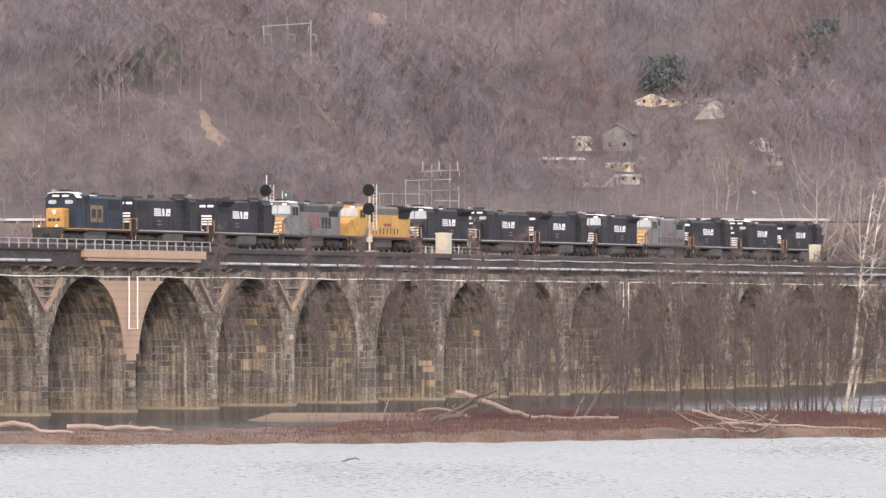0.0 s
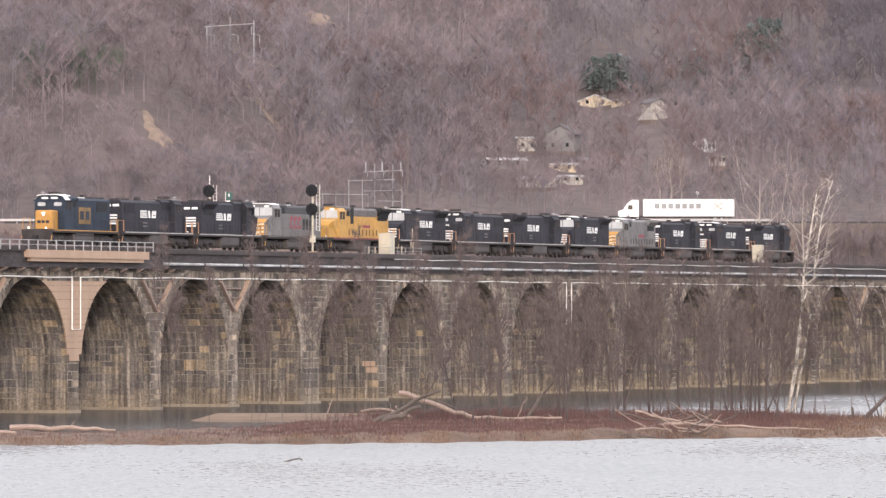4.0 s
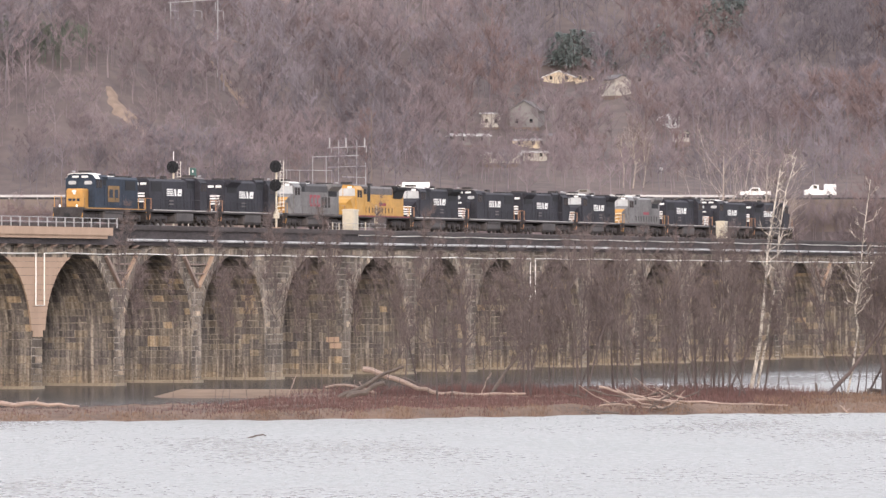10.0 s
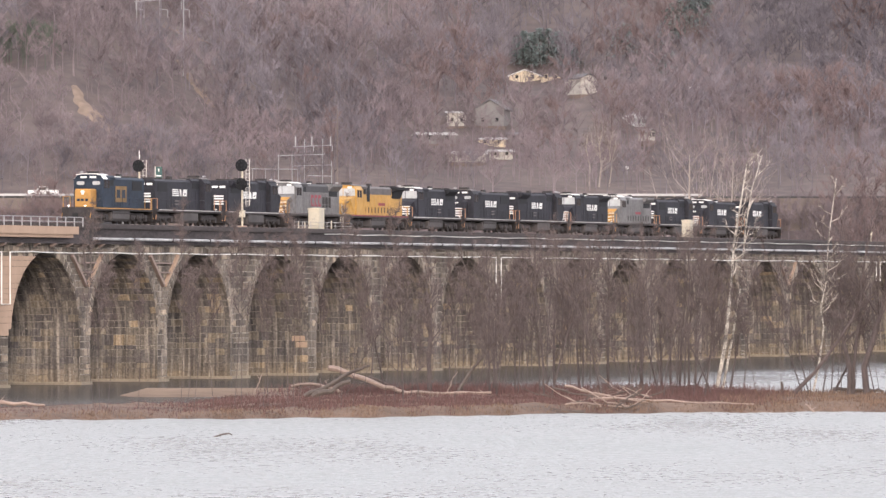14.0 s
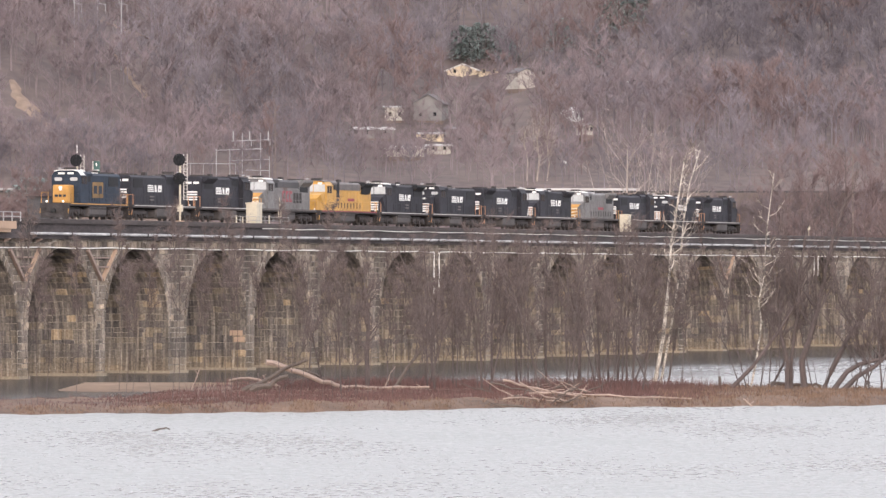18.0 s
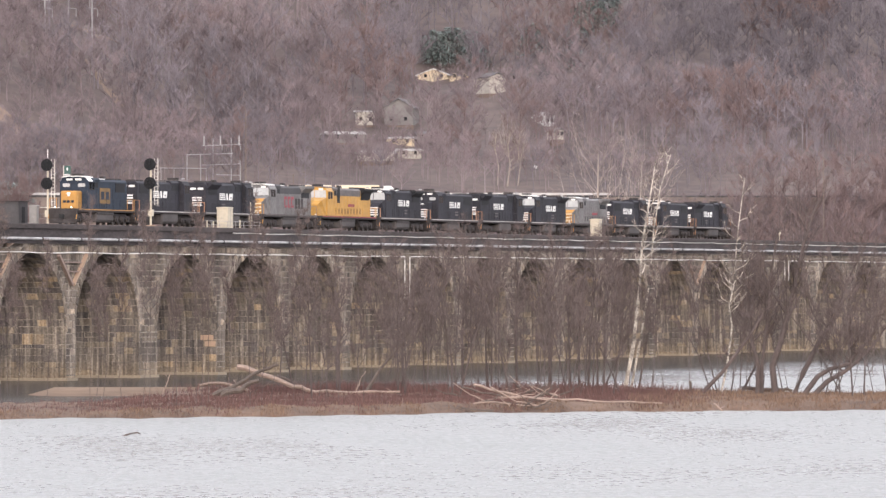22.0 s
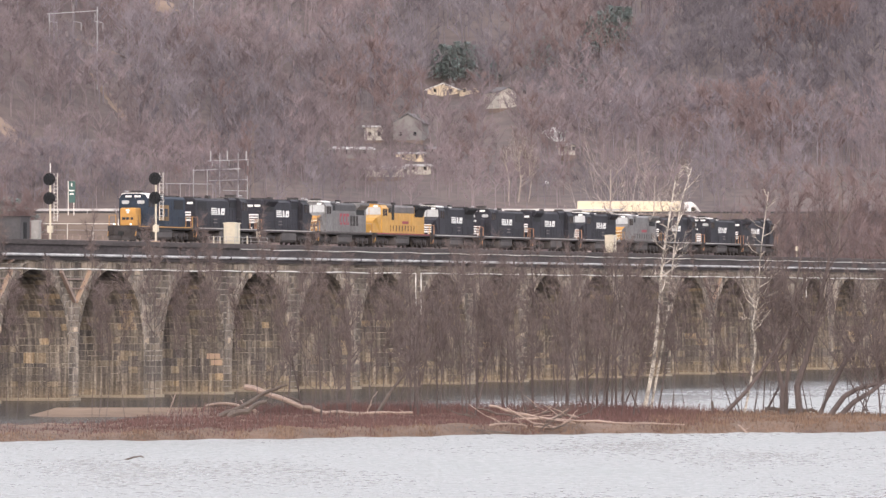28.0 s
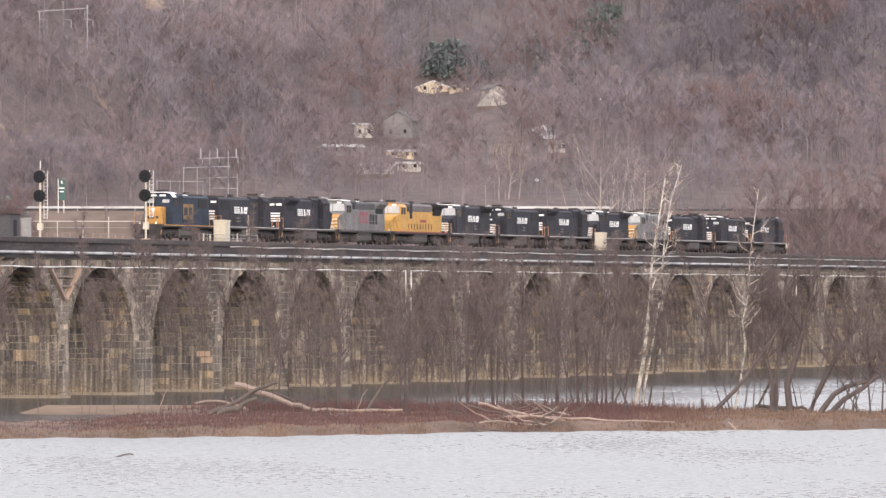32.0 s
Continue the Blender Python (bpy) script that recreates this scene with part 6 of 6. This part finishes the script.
    tree("birch_tree" if white else "bare_tree", lb, trace(pts, d, 0.25), r0, r1, bark, 700 + i, "trees on the island", limbs=limbs + (10 if white else 4), reach=reach * (1.1 if white else 0.85), limb_m=bark, slivers=6 if white else 13, subs=4 if white else 4, twig_m="twig", start=0.36 if not white else 0.45, up=0.9 if white else 1.75, thin=0.012, twig_len=0.9)

# a thicket of saplings between the larger trees
tr = random.Random(77)
for i in range(70):
    a = tr.choice([tr.choice((1098, 1112, 1190, 1252, 1300, 1348, 1402, 1440, 1468)) + tr.gauss(0, 12), tr.uniform(800, 1480), tr.uniform(1640, 1960)])
    d = tr.uniform(along(NEAR, a) + 30, along(FAR, a) - 6)
    foot, tall = isle(a, d), tr.uniform(6.5, 12.5)
    lean = Vector((tr.gauss(0, 1.1) if tr.random() < 0.8 else tr.choice((-2.6, 2.8)), tr.gauss(0, 0.5), 0))
    tree("sapling", "thin leafless sapling in the island thicket", [foot - Vector((0, 0, 0.1)), foot + lean * 0.4 + Vector((0, 0, tall * 0.35)), foot + lean + Vector((tr.uniform(-0.4, 0.4), 0, tall * 0.7)), foot + lean * 1.5 + Vector((0, 0, tall))], tr.choice((0.03, 0.04, 0.055, 0.08)), 0.02, "bark", 900 + i, "saplings on the island", limbs=12, reach=tall * 0.15, thin=0.01, slivers=10, subs=4, start=0.2, up=1.7, twig_len=1.0)

# tall wispy saplings that stand before the nearer arches
for i, a in enumerate((392, 402, 415, 470, 545, 556, 568, 604, 640, 652, 690, 700, 735, 744, 756, 790, 830, 850, 865, 905, 925, 940, 985, 1030)):
    d = min(along(NEAR, a) + 14 + 3 * (i % 4), along(FAR, a) - 5)
    foot, tall = isle(a, d), tr.choice((9.5, 10.5, 11.5, 12.3)) if i % 4 else 14.2
    sway = Vector((tr.gauss(0, 0.4), 0, 0))
    tree("wispy_sapling", "tall wispy leafless sapling with a fine crown", [foot - Vector((0, 0, 0.1)), foot + sway + Vector((0, 0, tall * 0.4)), foot + sway * 0.4 + Vector((0, 0, tall * 0.75)), foot + Vector((0, 0, tall))], 0.022, 0.01, "bark", 1200 + i, "wispy saplings on the island", limbs=16, reach=0.9, slivers=26, subs=4, start=0.42, thin=0.0065, up=2.2, twig_len=0.8)

# finer, hazier growth close before the farther arches
for i in range(32):
    a = tr.uniform(1040, 1560) if i < 22 else tr.uniform(1560, 1960)
    d = along(FAR, a) - tr.uniform(4, 16)
    foot, tall = isle(a, d), tr.uniform(8.8, 11.6)
    sway = Vector((tr.gauss(0, 0.9), 0, 0))
    tree("wispy_sapling", "tall wispy leafless sapling with a fine crown", [foot - Vector((0, 0, 0.1)), foot + sway * 0.5 + Vector((0, 0, tall * 0.4)), foot + sway + Vector((tr.gauss(0, 0.3), 0, tall * 0.75)), foot + sway * 1.4 + Vector((0, 0, tall))], 0.03, 0.01, "bark", 1300 + i, "wispy saplings on the island", limbs=17, reach=1.3, slivers=20, subs=4, start=0.3, thin=0.0075, up=1.7, twig_len=0.9)

# driftwood: bleached and dark logs lying on sand and on one another
LOGS = [  # line of bearings, distance, girth at both ends, wood, label
    ([(806, 697), (850, 711), (905, 732), (945, 742), (1010, 743), (1095, 741)], 612, 0.24, 0.1, "drift", "long bleached driftwood trunk with a raised end"),
    ([(735, 721), (770, 724), (812, 731)], 616, 0.28, 0.16, "drift_dark", "grey driftwood log in a heap"),
    ([(764, 748), (800, 733), (850, 704), (880, 694)], 613, 0.2, 0.1, "drift_dark", "dark driftwood limb propped on a log"),
    ([(780, 748), (812, 740), (845, 722)], 608, 0.26, 0.15, "drift_dark", "dark driftwood log in a heap"),
    ([(860, 702), (890, 718), (925, 735)], 618, 0.09, 0.05, "drift_dark", "dark driftwood branch in a heap"),
    ([(905, 730), (935, 715), (965, 702)], 617, 0.08, 0.03, "drift_dark", "thin dark driftwood branch"),
    ([(848, 712), (885, 690), (905, 668)], 620, 0.07, 0.03, "drift_dark", "thin branch rising from the driftwood"),
    ([(830, 742), (790, 728), (740, 730)], 609, 0.15, 0.09, "drift", "pale driftwood log in a heap"),
    ([(870, 714), (888, 700), (909, 684)], 619, 0.1, 0.05, "drift_dark", "dark branch rising from the driftwood"),
    ([(921, 718), (945, 700), (970, 684)], 619, 0.09, 0.04, "drift_dark", "dark branch rising from the driftwood"),
    ([(877, 713), (921, 732), (950, 738)], 616, 0.11, 0.06, "drift_dark", "dark limb lying over the bleached trunk"),
    ([(690, 706), (684, 722), (674, 745)], 606, 0.04, 0.06, "drift", "pale stick standing in the sand"),
    ([(800, 690), (812, 712), (822, 730)], 615, 0.04, 0.06, "drift", "pale broken stick in the heap"),
    ([(1016, 745), (1024, 720), (1035, 703)], 614, 0.06, 0.03, "drift", "pale stub of a branch"),
    ([(1105, 718), (1140, 723), (1190, 721), (1205, 717)], 690, 0.2, 0.1, "drift_dark", "dark log lying by the far shore"),
    ([(1225, 738), (1268, 750), (1320, 760), (1372, 768)], 604, 0.1, 0.04, "drift", "bleached branch sloping to the water"),
    ([(1205, 735), (1240, 745), (1290, 752)], 607, 0.08, 0.04, "drift_dark", "dark branch in a brush heap"),
    ([(1250, 758), (1300, 752), (1335, 747)], 604, 0.06, 0.03, "drift", "pale branch in a brush heap"),
    ([(1290, 760), (1380, 764), (1470, 768), (1560, 770)], 602, 0.1, 0.05, "drift", "long thin bleached trunk on the shore"),
    ([(1225, 768), (1260, 765), (1310, 771), (1340, 772)], 600, 0.07, 0.04, "drift", "pale branch at the waterline"),
    ([(1255, 742), (1300, 768), (1345, 775)], 603, 0.06, 0.03, "drift", "pale branch at the waterline"),
    ([(-40, 756), (0, 750), (40, 750), (70, 761), (130, 764)], 590, 0.24, 0.12, "drift", "bleached driftwood trunk on the sand"),
    ([(118, 754), (190, 757), (250, 757), (305, 759)], 594, 0.22, 0.1, "drift", "long bleached driftwood log on the sand"),
    ([(204, 743), (228, 748), (256, 756)], 593, 0.05, 0.08, "drift", "pale branch stub on a log"),
    ([(60, 760), (85, 766), (120, 764)], 588, 0.08, 0.05, "drift", "pale driftwood piece on the sand"),
    ([(1455, 724), (1490, 722), (1534, 724)], 655, 0.13, 0.1, "drift_dark", "dark log under the birches"),
    ([(1651, 750), (1662, 759), (1672, 769)], 606, 0.05, 0.08, "drift", "pale stick on the bank"),
    ([(1700, 735), (1730, 737), (1775, 738), (1790, 740)], 638, 0.16, 0.12, "drift_dark", "dark log among leaning trunks"),
]


def crooked(pts, seed, r0):
    """The same line with small knees and sags in it."""
    r, out = random.Random(seed), []
    for p, q in zip(pts, pts[1:]):
        for k in range(3):
            bend = Vector((r.uniform(-1, 1), r.uniform(-1, 1), r.uniform(-0.2, 1))) * min(0.16, r0 * 0.9)
            out.append(p + (q - p) * k / 3 + (bend if k else Vector()))
    return out + [pts[-1]]


hr = random.Random(5)
for a0, a1, b0, b1, d, n in ((742, 935, 705, 744, 614, 34), (1205, 1400, 738, 768, 604, 44)):
    for i in range(n):
        a, b, ln, rise = hr.uniform(a0, a1), hr.uniform(b0 + 8, b1), hr.uniform(18, 60) * hr.choice((-1, 1)), hr.uniform(-2, 34)
        LOGS.append(([(a, b), (a + ln * 0.5, b - rise * 0.4), (a + ln, b - rise)], d + hr.uniform(-4, 4), hr.uniform(0.04, 0.1), 0.02, hr.choice(("drift", "drift_dark", "drift_dark")), "thin driftwood branch in a heap"))
for lines, d, r0, r1, wood_m, lb in LOGS:
    # how far out the log lies if its lowest point rests on the island
    am, bm = max(lines, key=lambda p: p[1])
    d = min(max((EYE - 0.5 - r0) * 14000 / (bm - 543.8), along(NEAR, am) + 4), along(FAR, am) - 2)
    pts = [sight(a, b, d) for a, b in lines]
    # each log rests: its lowest point touches the ground beneath it
    gap = min(p.z - r0 - island_z(a, d) for p, (a, b) in zip(pts, lines))
    pts = [p - Vector((0, 0, gap)) for p in pts]
    e = thing("driftwood_log", lb, "driftwood", Matrix.Translation(pts[0]), "driftwood on the island")
    o = pts[0].copy()
    part("log", Geo().line(crooked([p - o for p in pts], len(lb) + int(o.x * 9), r0), r0, r1, 7), M[wood_m], e)
    rl = random.Random(len(lb) + int(d * 7))
    for i in range(2):
        j = rl.randrange(len(pts) - 1)
        p = pts[j] + (pts[j + 1] - pts[j]) * rl.random() - o
        part("branch_stub", Geo().bar(p, p + Vector((rl.uniform(-0.5, 0.5), rl.uniform(-0.4, 0.4), rl.uniform(0.1, 0.6))), r1 * 0.5, r1 * 0.2, 4), M[wood_m], e)
p0 = sight(594, 822, 497.6)
stick = thing("floating_stick", "dark bent stick in the river", "driftwood", Matrix.Translation((p0.x, 497, 0)))
part("stick", Geo().line([(0, 0, -0.15), (0.45, 0, 0.02), (0.9, 0.1, 0.16), (1.3, 0.1, 0.22), (1.5, 0.1, 0.12)], 0.07, 0.045, 6), M["drift_dark"], stick)
st = sight(1610, 730, 640)
stump = thing("tree_stump", "short dark stump on the island", "stump", Matrix.Translation((st.x, 640, island_z(1610, 640) - 0.1)))
part("trunk", Geo().line([(0, 0, 0), (0.02, 0, 0.5), (-0.05, 0, 1.1)], 0.18, 0.1, 7), M["drift_dark"], stump)


def blades(name, label, category, count, where, tall, width, material, seed):
    r = random.Random(seed)
    vs, fs = [], []
    for i in range(count):
        a, d = where(r)
        x, z = (a - 784) * d / 14000, island_z(a, d)
        if z < 0.02:
            continue
        h = tall * r.uniform(0.4, 1.2)
        an, bend = r.uniform(0, 3.14), r.uniform(-0.4, 0.4)
        c, s = math.cos(an) * width, math.sin(an) * width
        k = len(vs)
        vs += [(x - c, d - s, z - 0.05), (x + c, d + s, z - 0.05), (x + bend * h, d + r.uniform(-0.3, 0.3) * h, z + h)]
        fs.append((k, k + 1, k + 2))
    ob = new(name, mesh_np(name, np.array(vs), np.array(fs), material))
    return tagged(ob, label, category, kind="stuff")


def back_of(r):
    a = r.uniform(790, 1560) + r.gauss(0, 60)
    return a, r.uniform(637 if a < 1180 else 623, along(FAR, a) - 3)


def front_of(r):
    a = min(r.uniform(560, 1560) + r.gauss(0, 60), 1900)
    return a, r.uniform(along(NEAR, a) + 6 + 5 * math.sin(a / 43), 628)


def edge(r):
    a = r.uniform(-120, 2050)
    n = along(NEAR, a)
    return a, n + abs(r.gauss(0, 1)) * 4


def rightgrass(r):
    a = r.uniform(1500, 2050)
    return a, r.uniform(along(NEAR, a) + 3, along(FAR, a) - 2)


def leftgrass(r):
    a = r.uniform(-120, 700)
    return a, r.uniform(along(NEAR, a) + 3, along(FAR, a) - 2)


blades("red_brush", "knee-high red-brown stems on the island", "brush", 12000, back_of, 0.85, 0.03, M["shrub"], 1)
blades("low_red_brush", "low red-brown stems on the island", "brush", 22000, front_of, 0.34, 0.035, M["shrub"], 5)
blades("dry_grass", "short dry straw along the island's shore", "grass", 16000, edge, 0.24, 0.035, M["straw"], 2)
blades("bank_grass", "short brown grass on the island", "grass", 9000, rightgrass, 0.3, 0.04, M["straw"], 3)
blades("thin_brush", "sparse red-brown stems on the sand", "brush", 3500, leftgrass, 0.22, 0.03, M["shrub"], 4)

# ---- traffic on the far highway ----


def wheel(parent, x, y, r):
    w = part("wheel", Geo().disc((x, y, r), (0, 1, 0), r, 0.28, 14), M["rubber"], parent)
    part("rim", Geo().disc((x, y - 0.13 * (1 if y < 0 else -1), r), (0, 1, 0), r * 0.55, 0.06, 10), M["galv"], w)


def lorry(label, long, cab_m, box_m, trailers=1):
    """A tractor with box trailers, its front at x = 0, heading down x."""
    e = thing("lorry", label, "truck", group="vehicles on the highway")
    cab = part("cab", Geo().run([(0, 0.9), (0, 1.9), (0.9, 2.2), (1.5, 3.2), (2.4, 3.9), (3.6, 3.9), (3.6, 0.9)], -1.2, 1.2, "y", 0.04), M[cab_m], e)
    for s in (-1, 1):
        part("side_window", Geo().box(1.7, 2.5, s * 1.21 - 0.01, s * 1.21 + 0.01, 2.2, 2.95), M["glass"], cab)
    part("windscreen", Geo().add([(0.98, -1.0, 2.3), (0.98, 1.0, 2.3), (1.45, 1.0, 3.15), (1.45, -1.0, 3.15)], [(0, 1, 2, 3)]), M["glass"], cab)
    part("chassis", Geo().box(0.4, long - 0.5, -0.5, 0.5, 0.75, 1.0), M["under"], e)
    x = 4.4
    ln = (long - 4.4) / trailers
    for i in range(trailers):
        t = part("trailer", Geo().run([(-1.28, 1.05), (1.28, 1.05), (1.28, 4.05), (-1.28, 4.05)], x, x + ln - 0.7 * (trailers > 1), inset=0.05), M[box_m], e, "white box trailer")
        part("trailer_rail", Geo().box(x, x + ln - 0.7 * (trailers > 1), -1.3, 1.3, 0.95, 1.05), M["galv"], t)
        part("trailer_rail", Geo().box(x, x + ln - 0.7 * (trailers > 1), -1.3, 1.3, 3.98, 4.07), M["galv"], t)
        for a in (1.3, 2.5):
            for y in (-1.05, 1.05):
                wheel(e, x + ln - 0.9 - a, y, 0.5)
        x += ln
    for a in (0.9, 3.4):
        for y in (-1.05, 1.05):
            wheel(e, a, y, 0.5)
    return e


def small_vehicle(label, paint, shape, name="car"):
    e = thing(name, label, name.replace("_", " "), group="vehicles on the highway")
    if shape == "pickup":
        prof = [(0, 0.5), (0, 1.05), (1.5, 1.15), (2.1, 1.8), (3.4, 1.8), (3.6, 1.15), (5.4, 1.15), (5.4, 0.5)]
    elif shape == "suv":
        prof = [(0, 0.5), (0, 0.95), (0.2, 1.08), (1.2, 1.15), (1.8, 1.72), (4.6, 1.76), (4.95, 1.15), (5.0, 0.5)]
    elif shape == "box":
        prof = [(0, 0.5), (0, 1.4), (0.5, 1.6), (0.95, 2.2), (1.9, 2.25), (1.95, 2.75), (6.8, 2.75), (6.8, 0.5)]
    elif shape == "van":
        prof = [(0, 0.5), (0, 1.3), (0.8, 1.5), (1.4, 2.3), (2.4, 2.3), (2.5, 1.25), (3.5, 1.25), (3.55, 2.4), (5.6, 2.4), (5.6, 0.5)]
    else:
        prof = [(0, 0.45), (0, 0.9), (1.1, 1.0), (1.9, 1.5), (3.4, 1.5), (4.2, 1.0), (4.6, 0.95), (4.6, 0.45)]
    b = part("body", Geo().run(prof, -0.92, 0.92, "y", 0.05), M[paint], e)
    for s in (-1, 1):
        z0, z1 = (1.62, 2.2) if shape in ("van", "box") else (1.15, 1.62) if shape in ("pickup", "suv") else (1.02, 1.4)
        part("side_window", Geo().box(1.0 if shape == "box" else 1.5 if shape == "van" else 1.9, 1.7 if shape == "box" else 2.2 if shape == "van" else 3.2, s * 0.93 - 0.01, s * 0.93 + 0.01, z0, z1), M["glass"], b)
    for x in (0.95, prof[-1][0] - 1.0):
        for y in (-0.8, 0.8):
            wheel(e, x, y, 0.34)
    return e


# vehicle, lane distance, direction, bearing of the front at a time, speed in bearing steps per second
lettered = lorry("white long-haul lorry with one white trailer", 20.5, "white", "white")
for s in (-1, 1):  # the firm's name as plain bars, and its mark
    y0, y1 = sorted((s * 1.285, s * 1.3))
    for i in range(7):
        x = 6.4 + i * 1.22
        part("lettering_bar", Geo().box(x, x + 0.85, y0, y1, 2.35, 3.25), M["ink"], lettered)
    for k in (-1, 1):
        part("trailer_mark", Geo().add([(17.3 - 0.7 * k, s * 1.302, 2.2), (17.55 - 0.7 * k, s * 1.302, 2.2), (17.75 + 0.7 * k, s * 1.302, 3.4), (17.5 + 0.7 * k, s * 1.302, 3.4)], [(0, 1, 2, 3)]), M["mark_brown"], lettered, "brown mark on the trailer")
TRAFFIC = [
    (lettered, 1400, -1, 691, 6.0, 252),
    (small_vehicle("white box truck on the highway", "white", "box", "box_truck"), 1399, -1, 1169, 9.0, 312),
    (small_vehicle("white service truck with an open bed and a box", "white", "van", "service_truck"), 1398, -1, 1224, 11.0, 365),
    (small_vehicle("pale car on the highway", "siding", "car"), 1397, -1, 271, 13.0, 300),
    (small_vehicle("white pickup truck on the highway", "white", "pickup", "pickup_truck"), 1397, -1, 275, 14.0, 300),
    (lorry("white lorry pulling two cream trailers", 21.5, "white", "cream", 2), 1416, 1, 1250, 22.5, 297),
    (lorry("white lorry with a long cream trailer", 22.5, "white", "cream"), 1416, 1, 1319, 27.0, 292),
    (small_vehicle("white estate car on the river road", "white", "suv"), 1385, 1, 603, 31.0, 304),
]


# ---- what moves ----
def motions():
    for loco, u, length, turned in train:
        rows = []
        for t, s in RUN:
            m = BRIDGE @ (pose(u + s, TRACK, RAIL) if not turned else pose(u + s + length, TRACK, RAIL, 0, 0, 180))
            rows.append((t, m))
        walk(loco, rows)
    for vehicle, d, way, a, t0, speed in TRAFFIC:
        rows = []
        for t in (0.0, 8.0, 16.0, 24.0, 32.0):
            x = (a + way * speed * (t - t0) - 784) * d / 14000
            rows.append((t, pose(x, d, 22.3 if d < 1390 else 24.85 if d < 1407 else 22.9, 0, 0, 0 if way < 0 else 180)))
        walk(vehicle, rows)


motions()
